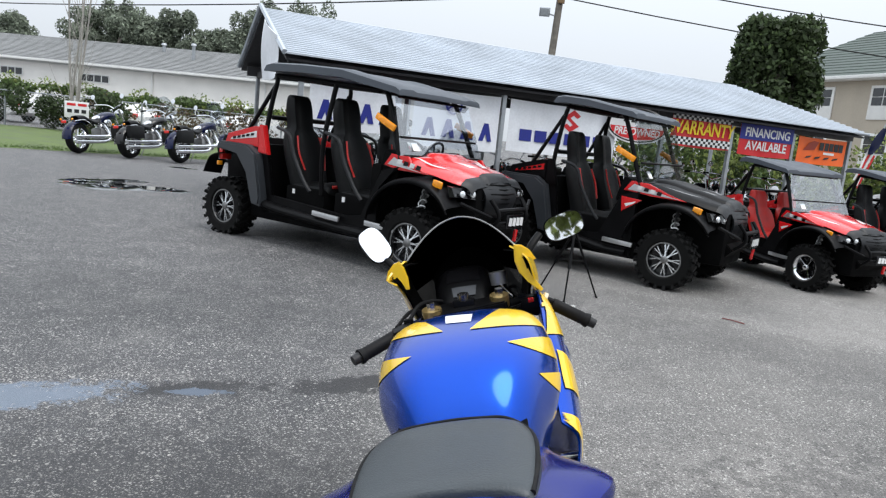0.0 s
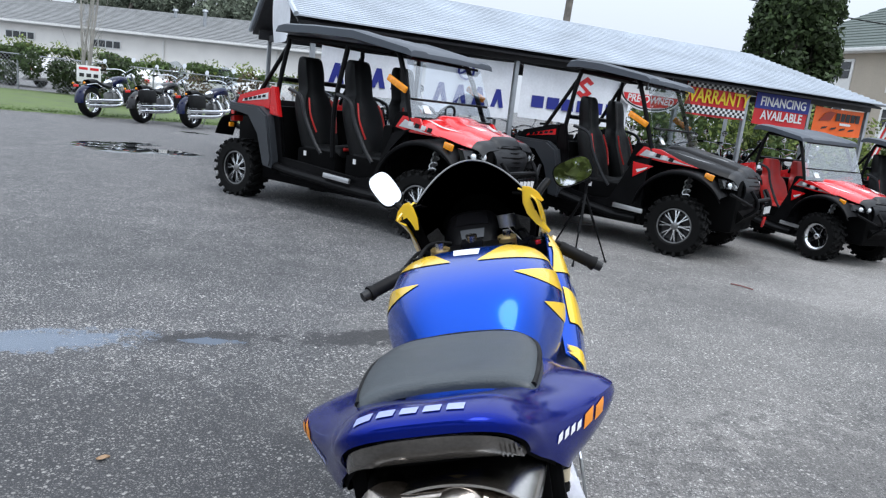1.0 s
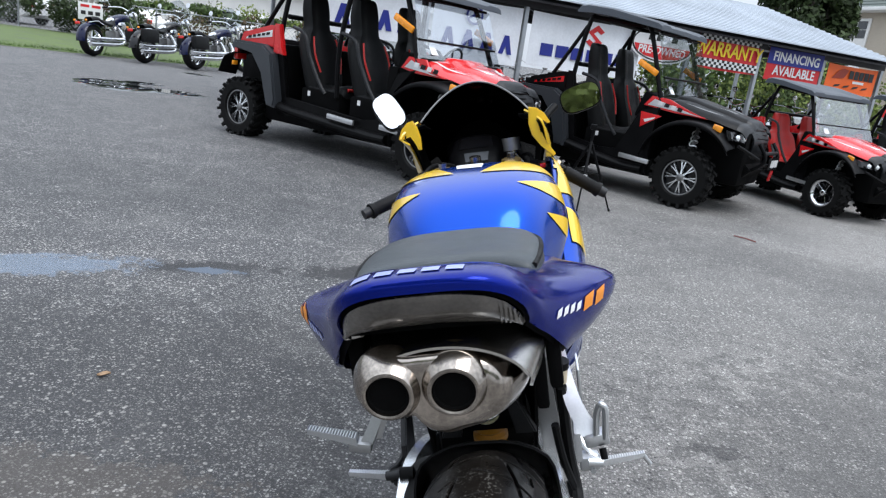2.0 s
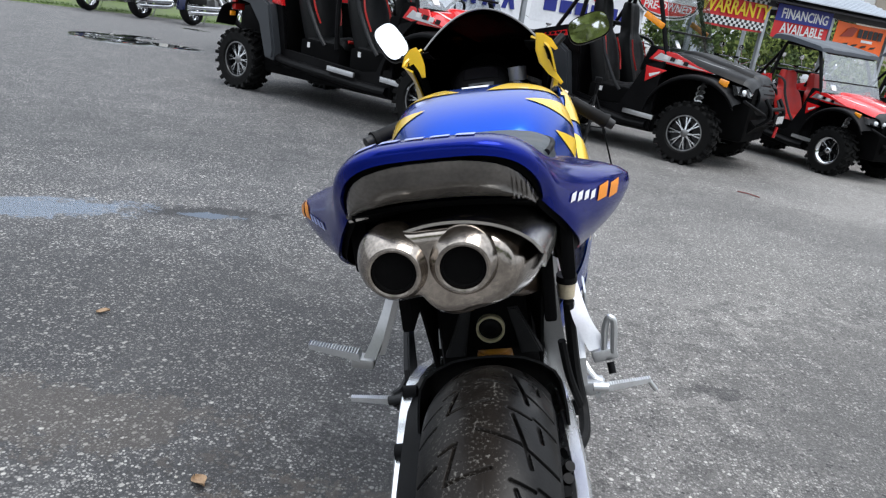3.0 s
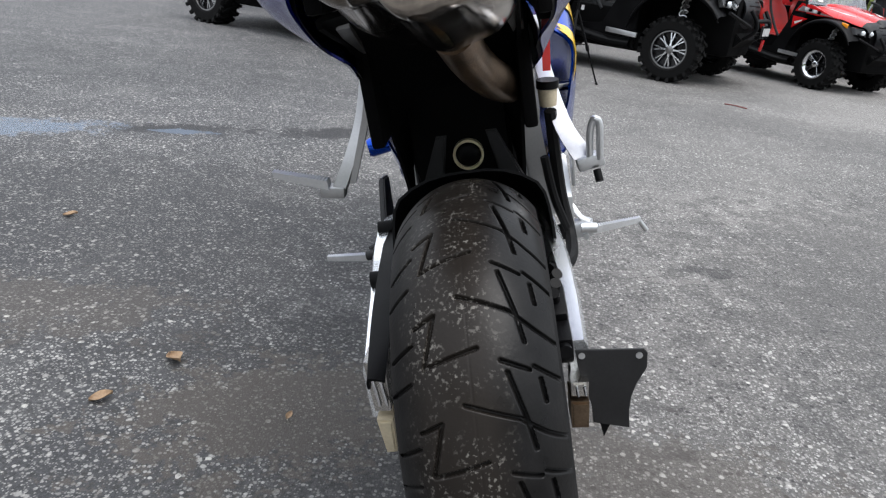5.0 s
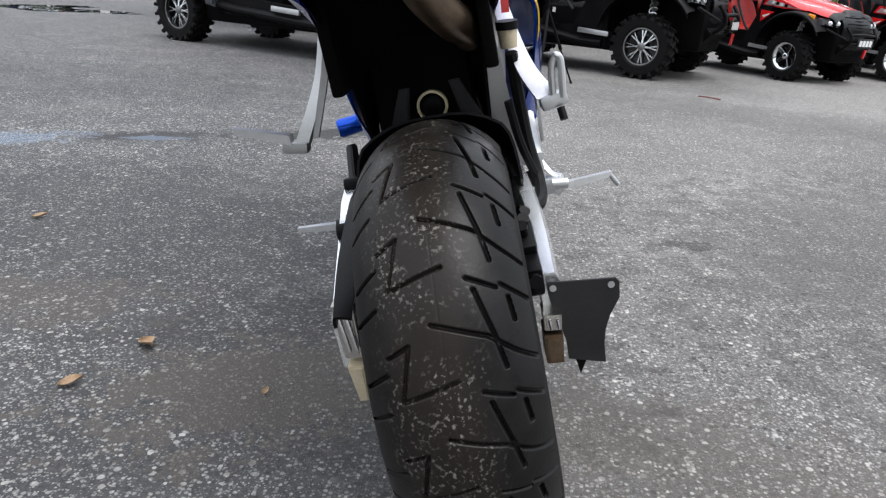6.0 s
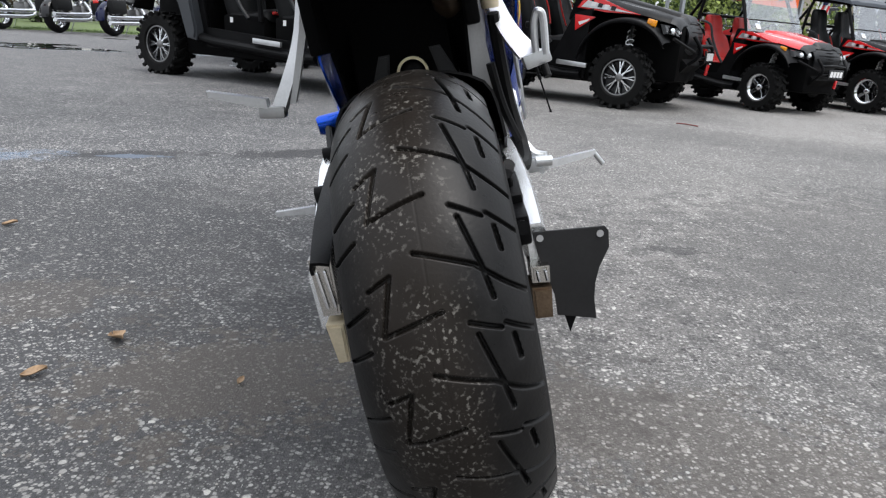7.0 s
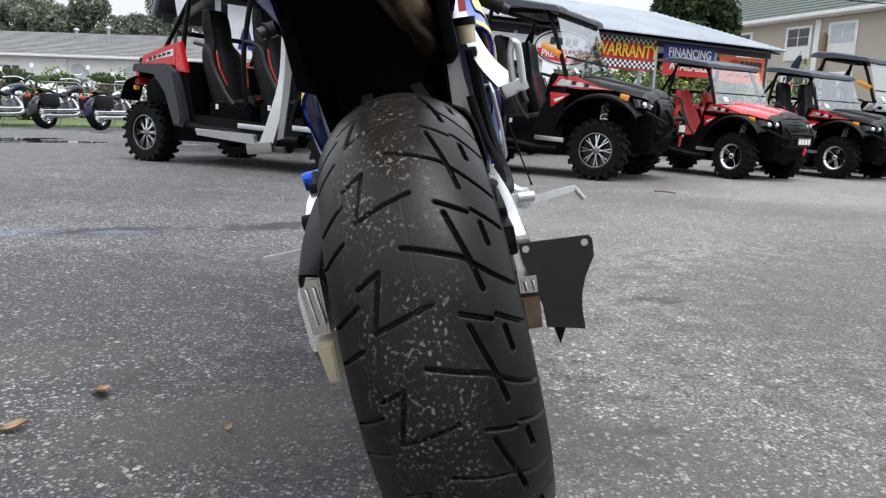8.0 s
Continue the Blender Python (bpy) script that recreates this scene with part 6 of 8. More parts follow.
def shed():
    ob = thing("display_shed", Matrix.Translation(at_shed(0, 0, 0)) @ pose(0, 0, 0, 0, 0, SHED_TURN), "long open shed with a ribbed grey metal roof on posts", "shed")
    mid = SPAN / 2
    hip = 1.65
    # ribbed sheets run level along the roof: narrow courses with a rolled lower edge
    courses = 24
    for side in (0, 1):
        for i in range(courses):
            a, b = i / courses, (i + 1) / courses
            low, high = [], []
            for q, lift in ((a, 0.002), (a, 0.026), (a + 0.12 / courses, 0.030), (a + 0.30 / courses, 0.014), (b, 0.003)):
                w = mid * q if not side else SPAN - mid * q
                low.append((0, w, EAVE + (RIDGE - EAVE) * q + lift))
                high.append((REACH - hip * q, w, EAVE + (RIDGE - EAVE) * q + lift))
            part("roof_sheet", loft(bmesh.new(), [low, high], 1, 1), TIN, ob)
    bm = bmesh.new()
    v = [bm.verts.new(p) for p in ((REACH, 0, EAVE), (REACH, SPAN, EAVE), (REACH - hip, mid, RIDGE))]
    bm.faces.new(v)
    part("roof_hip", shell(bm, 0.02), TIN, ob)
    # dark soffit, gable, beams
    bm = bmesh.new()
    for w0, w1 in ((0.04, mid), (SPAN - 0.04, mid)):
        v = [bm.verts.new(p) for p in ((0.03, w0, EAVE - 0.05), (REACH - 0.1, w0, EAVE - 0.05), (REACH - hip, w1, RIDGE - 0.06), (0.03, w1, RIDGE - 0.06))]
        bm.faces.new(v)
    part("soffit", shell(bm, 0.03), DARKWOOD, ob)
    for w in (0.30, SPAN - 0.30):
        part("eave_beam", boxed((REACH - 0.2, 0.08, 0.17), pose(REACH / 2, w, EAVE - 0.06), 0.01), DARKWOOD, ob)
    for w0, w1 in ((0.0, mid), (SPAN, mid)):
        a, b = Vector((-0.01, w0, EAVE + 0.02)), Vector((-0.01, w1, RIDGE + 0.04))
        part("rake_trim", rod(bmesh.new(), a, b, 0.038, seg=6), TIN, ob)
    for i in range(8):
        s = 0.3 + 1.575 * i
        for w in (0.30, SPAN - 0.30):
            bm = boxed((0.07, 0.07, EAVE - 0.13), pose(s, w, (EAVE - 0.13) / 2), 0.01)
            box(bm, (0.13, 0.13, 0.012), pose(s, w, 0.006))
            part("post", bm, GALV, ob)
    for i in range(4):
        s = 0.3 + 3.15 * i
        part("tie_beam", boxed((0.06, SPAN - 0.6, 0.11), pose(s, mid, EAVE - 0.12), 0.008), DARKWOOD, ob)
    # loose white tarp folded in the gable
    rows = [[(-0.05 + 0.04 * math.sin(3 * q + k), 0.41 + 0.98 * q, EAVE - 0.31 + 0.19 * k + 0.31 * q * (k / 3)) for q in (0, 0.25, 0.5, 0.75, 1)] for k in range(4)]
    part("gable_tarp", shell(loft(bmesh.new(), rows, 3, 3), 0.006), CANVAS, ob)
    return ob


CANVAS = mat("white_banner_cloth", (0.80, 0.82, 0.86), 0.6, 0.0, 0.08, 0.5, 0.002, 0.05)
shed()


def banner(s0, s1, z0, z1, material, label, name="banner", w=0.33, sag=0.02):
    """A cloth sign tied between two posts of the shed; local x runs along the shed, z up."""
    ob = thing(name, Matrix.Translation(at_shed((s0 + s1) / 2, w, 0.34 + BAY * (z0 + z1) / 2)) @ pose(0, 0, 0, 0, 0, SHED_TURN) @ Matrix.Scale(BAY, 4), label, "banner", "banners under the shed roof")
    a, h = (s1 - s0) / 2, (z1 - z0) / 2
    rows = [[(a * u, -0.012 * math.sin(5 * u + v) - 0.006 * math.cos(11 * u), h * v - sag * (1 - u * u)) for u in [q / 6 for q in range(-6, 7)]] for v in (-1, -0.5, 0, 0.5, 1)]
    cloth = part("cloth", shell(loft(bmesh.new(), rows, 2, 2), 0.003), material, ob)
    for u in (-1, 1):
        for v in (-1, 1):
            part("tie", rod(bmesh.new(), (a * u * 0.985, 0, h * v * 0.94), (a * u + 0.09 * u, 0.03, h * v * 0.94 + 0.05), 0.005), GALV, ob)
    return ob, a, h


def flat(parent, name, outline, material, lift):
    """A flat shape in front of a banner: outline in its x, z plane."""
    return part(name, prism(bmesh.new(), outline, 0.003, Matrix.Translation((0, -0.022 - lift, 0)) @ pose(0, 0, 0, 90, 0, 0)), material, parent)


def lettered(parent, words, size, x, z, material, lift, spread=1.0, slant=0.0, wide=1.0):
    bm = moved(text_mesh(words, size, 0.001, spread), Matrix.Diagonal((wide, 1, 1, 1)))
    for v in bm.verts:
        v.co.x += v.co.y * slant
    moved(bm, Matrix.Translation((x, -0.024 - lift, z)) @ pose(0, 0, 0, 90, 0, 0))
    return part("lettering", bm, material, parent)


INK_BLUE = mat("blue_banner_ink", (0.015, 0.025, 0.24), 0.5, 0.0, 0.08, 0.3)
INK_RED = mat("red_banner_ink", (0.60, 0.015, 0.02), 0.5, 0.0, 0.08, 0.3)
INK_YEL = mat("yellow_banner_ink", (0.85, 0.62, 0.02), 0.5, 0.0, 0.06, 0.3)
INK_BLK = mat("black_banner_ink", (0.012, 0.012, 0.013), 0.5, 0.0, 0.1, 0.3)
INK_ORG = mat("orange_banner_ink", (0.85, 0.13, 0.01), 0.5, 0.0, 0.08, 0.4)
INK_WHT = mat("white_banner_ink", (0.75, 0.75, 0.75), 0.5, 0.0, 0.05, 0.3)

# white banner: blue block marks and a red angular emblem
ob, a, h = banner(4.72, 7.45, 1.16, 2.22, CANVAS, "white banner with blue block marks and a red emblem")
for i in range(6):
    x = -a + 0.28 + i * 0.37
    flat(ob, "blue_mark", [(x, -0.30), (x + 0.29, -0.30), (x + 0.29, -0.06), (x, -0.06)], INK_BLUE, 0)
flat(ob, "red_emblem", [(-0.02, 0.30), (0.20, 0.46), (0.38, 0.34), (0.30, 0.28), (0.20, 0.34), (0.12, 0.28), (0.36, 0.12), (0.14, -0.02), (-0.04, 0.10), (0.04, 0.16), (0.14, 0.10), (0.20, 0.14)], INK_RED, 0)
# two white banners with blue block marks at the shed's end
ob, a, h = banner(0.55, 2.35, 1.25, 2.16, CANVAS, "white banner with blue block marks")
for i in range(4):
    x = -a + 0.16 + i * 0.40
    flat(ob, "blue_mark", [(x, -0.30), (x + 0.10, -0.30), (x + 0.15, -0.16), (x + 0.19, -0.30), (x + 0.30, -0.30), (x + 0.20, 0.06), (x + 0.10, 0.06)], INK_BLUE, 0)
ob, a, h = banner(2.6, 4.5, 1.10, 2.22, CANVAS, "white banner with blue block marks and a round emblem")
for i in range(4):
    x = -a + 0.20 + i * 0.42
    flat(ob, "blue_mark", [(x, -0.36), (x + 0.10, -0.36), (x + 0.15, -0.20), (x + 0.20, -0.36), (x + 0.30, -0.36), (x + 0.20, 0.0), (x + 0.10, 0.0)], INK_BLUE, 0)
ring = lathe(bmesh.new(), [(0.14, 0), (0.185, 0), (0.185, 0.003), (0.14, 0.003)], 32, Matrix.Translation((-0.1, -0.026, 0.28)) @ pose(0, 0, 0, 90, 0, 0), True)
for k in range(3):
    prism(ring, [(-0.02, 0), (0.02, 0), (0.02, 0.15), (-0.02, 0.15)], 0.003, Matrix.Translation((-0.1, -0.026, 0.28)) @ pose(0, 0, 0, 90, 0, 0) @ pose(0, 0, 0, 0, 0, 120 * k))
part("round_emblem", ring, INK_BLUE, ob)
# oval sign
ob = thing("oval_sign", Matrix.Translation(at_shed(7.95, 0.24, 1.825)) @ pose(0, 0, 0, 0, 0, SHED_TURN) @ Matrix.Scale(BAY, 4), "oval red and white used-vehicle sign hung under the eave", "sign", "banners under the shed roof")
oval = lambda p, q: [(p * math.cos(2 * math.pi * k / 40), q * math.sin(2 * math.pi * k / 40)) for k in range(40)]
part("board", prism(bmesh.new(), oval(0.86, 0.40), 0.02, pose(0, 0, 0, 90, 0, 0), 0.004), WHITEP, ob)
part("rim_band", prism(bmesh.new(), oval(0.82, 0.37), 0.004, Matrix.Translation((0, -0.013, 0)) @ pose(0, 0, 0, 90, 0, 0)), INK_BLK, ob)
part("inner_field", prism(bmesh.new(), oval(0.78, 0.34), 0.004, Matrix.Translation((0, -0.016, 0)) @ pose(0, 0, 0, 90, 0, 0)), INK_WHT, ob)
flat(ob, "red_band", [(-0.76, -0.04), (0.76, -0.04), (0.70, -0.16), (0.45, -0.27), (0, -0.32), (-0.45, -0.27), (-0.70, -0.16)], INK_RED, 0)
lettered(ob, "PRE-OWNED", 0.22, 0, -0.145, INK_WHT, 0.004, 1.0, 0.1)
for i in range(4):
    flat(ob, "dark_mark", [(-0.42 + 0.21 * i, 0.06), (-0.27 + 0.21 * i, 0.06), (-0.24 + 0.21 * i, 0.22), (-0.39 + 0.21 * i, 0.22)], INK_BLK, 0)
part("hanger", rod(bmesh.new(), (-0.6, 0.05, 0.25), (-0.6, 0.10, 0.45), 0.008), GALV, ob)
part("hanger", rod(bmesh.new(), (0.6, 0.05, 0.25), (0.6, 0.10, 0.45), 0.008), GALV, ob)
# warranty banner with chequered borders
ob, a, h = banner(8.98, 10.82, 1.66, 2.42, INK_RED, "red warranty banner with chequered borders")
for row, z in enumerate((h - 0.06, h - 0.12, -h + 0.06, -h + 0.12, -h + 0.18)):
    for i in range(24):
        x = -a + (i + 0.5) * 2 * a / 24
        flat(ob, "checker", [(x - a / 24, z - 0.03), (x + a / 24, z - 0.03), (x + a / 24, z + 0.03), (x - a / 24, z + 0.03)], INK_WHT if (i + row) % 2 else INK_BLK, 0)
lettered(ob, "WARRANTY", 0.42, 0.0, 0.04, INK_YEL, 0.003, 0.98, 0.08, 0.86)
# financing banner
ob, a, h = banner(11.10, 12.90, 1.62, 2.36, INK_RED, "blue and red financing banner with white words")
flat(ob, "blue_half", [(-a, 0.0), (a, 0.0), (a, h), (-a, h)], INK_BLUE, 0)
lettered(ob, "FINANCING", 0.30, 0.02, 0.17, INK_WHT, 0.003, 1.0, 0.0, 0.94)
lettered(ob, "AVAILABLE", 0.30, 0.02, -0.15, INK_WHT, 0.003, 1.0, 0.0, 0.94)
# orange banner, dark wing shape and marks
ob, a, h = banner(13.12, 14.92, 1.58, 2.24, INK_ORG, "orange banner with a dark wing emblem and block marks")
flat(ob, "wing_emblem", [(-0.72, -0.02), (-0.30, 0.02), (-0.16, 0.22), (-0.34, 0.24), (-0.52, 0.18)], mat("brown_banner_ink", (0.28, 0.03, 0.01), 0.5), 0)
for i in range(5):
    flat(ob, "dark_mark", [(-0.12 + 0.18 * i, 0.02), (0.03 + 0.18 * i, 0.02), (0.03 + 0.18 * i, 0.22), (-0.12 + 0.18 * i, 0.22)], INK_BLK, 0)
flat(ob, "pale_mark", [(0.05, -0.08), (0.45, -0.08), (0.45, -0.02), (0.05, -0.02)], INK_WHT, 0)
for i in range(4):
    flat(ob, "brown_mark", [(-0.6 + 0.33 * i, -0.22), (-0.4 + 0.33 * i, -0.18), (-0.36 + 0.33 * i, -0.13), (-0.55 + 0.33 * i, -0.16)], INK_BLK, 0)

# ---- plants ----
def leaf_mat(name, color, var=0.4):
    m = mat(name, color, 0.6, 0.0, var, 0.35, spec=0.25)
    n, l = m.node_tree.nodes, m.node_tree.links
    b = n["Principled BSDF"]
    old = b.inputs["Base Color"].links[0].from_socket
    geo, rnd = n.new("ShaderNodeNewGeometry"), n.new("ShaderNodeMapRange")
    rnd.inputs[3].default_value, rnd.inputs[4].default_value = 0.45, 1.7
    l.new(geo.outputs["Random Per Island"], rnd.inputs[0])
    sc = n.new("ShaderNodeVectorMath")
    sc.operation = "SCALE"
    l.new(old, sc.inputs[0])
    l.new(rnd.outputs[0], sc.inputs["Scale"])
    l.new(sc.outputs[0], b.inputs["Base Color"])
    thin, mix = n.new("ShaderNodeBsdfTranslucent"), n.new("ShaderNodeMixShader")
    mix.inputs[0].default_value = 0.35
    l.new(sc.outputs[0], thin.inputs[0])
    l.new(b.outputs[0], mix.inputs[1])
    l.new(thin.outputs[0], mix.inputs[2])
    l.new(mix.outputs[0], n["Material Output"].inputs[0])
    return m


LEAF = leaf_mat("broad_leaf", (0.085, 0.125, 0.045))
LEAF_DARK = leaf_mat("dark_leaf", (0.048, 0.070, 0.030))
LEAF_LIGHT = leaf_mat("light_leaf", (0.16, 0.20, 0.055))
# distant crowns: haze is mixed into this paler, greyer green
LEAF_HAZED = leaf_mat("hazed_far_leaf", (0.155, 0.180, 0.135))
LEAF_BROWN = leaf_mat("brown_leaf", (0.10, 0.075, 0.045))
BARK = mat("grey_bark", (0.16, 0.145, 0.125), 0.85, 0.0, 0.3, 0.2, 0.01, 0.03)
GRASSM = leaf_mat("grass", (0.070, 0.115, 0.030), 0.3)


def leaves(clumps, count, size, seed, flat=0.0):
    """A mesh of small folded leaves gathered in clumps (centre, radii)."""
    rnd = np.random.default_rng(seed)
    c = np.array([k[0] for k in clumps], float)
    r = np.array([k[1] for k in clumps], float)
    vol = np.prod(r, 1) ** 0.75
    pick = rnd.choice(len(clumps), count, p=vol / vol.sum())
    d = rnd.normal(size=(count, 3))
    d /= np.linalg.norm(d, axis=1)[:, None]
    rad = 0.55 + 0.5 * rnd.random(count) ** 0.6
    p = c[pick] + d * r[pick] * rad[:, None]
    s = size * rnd.uniform(0.6, 1.4, count)
    a = rnd.normal(size=(count, 3))
    a /= np.linalg.norm(a, axis=1)[:, None]
    b = np.cross(a, d + 0.3 * rnd.normal(size=(count, 3)))
    b /= np.linalg.norm(b, axis=1)[:, None] + 1e-6
    a, b = a * s[:, None], b * (s * 0.55)[:, None]
    pts = np.stack([p - a, p + b, p + a, p - b], 1).reshape(-1, 3)
    faces = np.arange(count * 4).reshape(-1, 4)
    return pts, faces


def leaf_part(name, clumps, count, size, material, parent=None, seed=1, label=""):
    pts, faces = leaves(clumps, count, size, seed)
    me = bpy.data.meshes.new(name)
    me.from_pydata(pts.tolist(), [], faces.tolist())
    me.materials.append(material)
    ob = new(name, me)
    ob.parent = parent
    return tagged(ob, label)


def limb(bm, rnd, p, d, length, r, depth, ends):
    """A tapering limb that forks."""
    q = p + d * length
    pts = [p, p + d * length * 0.5 + Vector((rnd.uniform(-1, 1), rnd.uniform(-1, 1), 0)) * length * 0.06, q]
    rod(bm, pts[0], pts[1], r, r * 0.85, 7)
    rod(bm, pts[1], pts[2], r * 0.85, r * 0.66, 7)
    if depth == 0:
        ends.append(q)
        return
    for k in range(rnd.choice((2, 3))):
        turn = Euler((rnd.uniform(-0.7, 0.7), rnd.uniform(-0.7, 0.7), rnd.uniform(-3, 3))).to_matrix()
        e = (turn @ d + Vector((0, 0, 0.25))).normalized()
        limb(bm, rnd, q, e, length * rnd.uniform(0.62, 0.85), r * 0.62, depth - 1, ends)


def tree(x, y, height, spread, seed, material=None, count=1500, size=0.22, label="broad leafy green tree", trunk=0.3):
    rnd = random.Random(seed)
    ob = thing("tree", Matrix.Translation((x, y, 0)), label, "tree", "trees round the lot")
    bm, ends = bmesh.new(), []
    limb(bm, rnd, Vector((0, 0, -0.1)), Vector((rnd.uniform(-0.06, 0.06), 0.02, 1)).normalized(), height * 0.36, trunk, 2, ends)
    part("trunk", bm, BARK, ob)
    clumps = []
    for k in range(26):
        a, q = rnd.uniform(0, 6.283), math.sqrt(rnd.random())
        z = height * rnd.uniform(0.42, 0.95)
        w = spread * (1.0 - 0.55 * abs(z / height - 0.62) / 0.4)
        clumps.append(((w * q * math.cos(a), w * q * math.sin(a), z), (spread * rnd.uniform(0.22, 0.36),) * 2 + (height * rnd.uniform(0.06, 0.12),)))
    for e in ends:
        clumps.append((tuple(e), (spread * 0.25, spread * 0.25, height * 0.08)))
    leaf_part("crown", clumps, count, size, material or LEAF_HAZED, ob, seed)
    return ob


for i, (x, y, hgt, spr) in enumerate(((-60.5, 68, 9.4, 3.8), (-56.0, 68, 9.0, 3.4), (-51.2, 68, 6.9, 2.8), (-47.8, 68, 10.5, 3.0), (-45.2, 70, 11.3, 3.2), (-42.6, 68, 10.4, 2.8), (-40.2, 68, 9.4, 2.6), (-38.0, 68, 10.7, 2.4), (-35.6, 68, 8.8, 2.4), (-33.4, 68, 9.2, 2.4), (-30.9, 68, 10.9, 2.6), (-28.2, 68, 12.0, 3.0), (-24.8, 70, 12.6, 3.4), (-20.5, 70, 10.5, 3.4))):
    tree(x, y, hgt, spr, 20 + i, LEAF_HAZED, 8500, 0.17)
tree(-66, 64, 9.5, 5, 40, LEAF_HAZED, 6000, 0.2)
tree(12.8, 19.4, 7.0, 3.4, 52, LEAF_DARK, 6000, 0.09, "dark leafy tree with drooping branches")
# trees behind the camera, seen in the motorcycle's mirror
for i, (x, y, hgt, spr) in enumerate(((-9, -13, 9, 4.5), (-2, -15, 10, 5), (5, -13, 9.5, 4.5), (12, -14, 10, 5), (19, -9, 9, 4.5))):
    tree(x, y, hgt, spr, 60 + i, LEAF_LIGHT if i % 2 else LEAF, 2600, 0.26)


def bare_tree():
    rnd = random.Random(5)
    ob = thing("bare_tree", Matrix.Translation((-16.3, 23.0, 0)), "bare grey tree with thin upright branches", "tree", "trees round the lot")
    bm = bmesh.new()
    for k in range(4):
        base = Vector((rnd.uniform(-0.18, 0.18), rnd.uniform(-0.1, 0.1), 0))
        p, d, r = base, Vector((rnd.uniform(-0.10, 0.10), rnd.uniform(-0.05, 0.05), 1)).normalized(), 0.05
        for i in range(7):
            q = p + d * rnd.uniform(0.8, 1.1)
            rod(bm, p, q, r, r * 0.84, 7)
            for s in range(3):
                e = (d + Vector((rnd.uniform(-0.6, 0.6), rnd.uniform(-0.4, 0.4), 0.2))).normalized()
                m = p + (q - p) * rnd.random()
                t = m + e * rnd.uniform(0.5, 1.3)
                rod(bm, m, t, r * 0.30, 0.006, 5)
                rod(bm, t, t + (e + Vector((rnd.uniform(-0.5, 0.5), 0, 0.5))) * 0.5, 0.007, 0.003, 4)
            p, r = q, r * 0.84
            d = (d + Vector((rnd.uniform(-0.10, 0.10), rnd.uniform(-0.06, 0.06), 0.2))).normalized()
    part("trunk", bm, mat("pale_bark", (0.34, 0.32, 0.30), 0.85, 0.0, 0.2, 0.2, 0.005, 0.03), ob)
    return ob


bare_tree()


def hedge_line(name, a, b, z0, z1, thick, count, size, material, label, seed, kind="stuff"):
    rnd = random.Random(seed)
    a, b = Vector(a), Vector(b)
    clumps = []
    n = int((b - a).length / 0.55)
    for i in range(n):
        p = a + (b - a) * (i + rnd.random()) / n
        clumps.append(((p.x, p.y + rnd.uniform(-thick, thick), rnd.uniform(z0, z1)), (0.42, thick, (z1 - z0) * rnd.uniform(0.35, 0.6))))
    ob = leaf_part(name, clumps, count, size, material, None, seed, label)
    return tagged(ob, label, "hedge", kind=kind)


hedge_line("hedge", (-30, 23.6), (-7.2, 25.6), 1.30, 1.62, 0.35, 9000, 0.07, LEAF, "overgrown green hedge along a chain-link fence", 1)
hedge_line("hedge", (-30, 23.8), (-7.2, 25.8), 1.15, 1.75, 0.35, 3000, 0.06, LEAF_LIGHT, "lighter sprigs of an overgrown hedge", 2)
hedge_line("creeper", (-30, 23.2), (-16.5, 24.2), 0.15, 1.3, 0.35, 13000, 0.065, LEAF_DARK, "dark creeper and twigs on the fence", 3)
hedge_line("creeper", (-16.6, 24.1), (-7.2, 25.2), 0.15, 1.2, 0.3, 3000, 0.06, LEAF_BROWN, "thin brown creeper on the fence", 4)
hedge_line("bushes", (1.2, 21.6), (14.5, 28.5), 0.5, 1.9, 0.8, 9000, 0.09, LEAF, "green bushes behind the open shed", 5)
hedge_line("bushes", (1.2, 21.2), (14.5, 28.0), 0.4, 2.1, 0.8, 4500, 0.08, LEAF_LIGHT, "bright sprigs of bushes behind the open shed", 6)


def bush(x, y, w, h, count, material, seed, label):
    rnd = random.Random(seed)
    ob = thing("bush", Matrix.Translation((x, y, 0)), label, "bush")
    bm = bmesh.new()
    for k in range(6):
        rod(bm, (0, 0, 0), (rnd.uniform(-w, w) * 0.5, rnd.uniform(-w, w) * 0.5, h * 0.7), 0.03, 0.01, 6)
    part("stem", bm, BARK, ob)
    cl = [((rnd.uniform(-w, w) * 0.4 * (1 - z / h * 0.6), rnd.uniform(-w, w) * 0.4, z), (w * 0.35, w * 0.35, h * 0.12)) for z in [h * (0.12 + 0.8 * q / 11) for q in range(12)]]
    leaf_part("foliage", cl, count, 0.07, material, ob, seed)
    return ob


bush(-13.6, 21.2, 1.15, 1.55, 1800, LEAF_DARK, 7, "dense dark green conical bush")


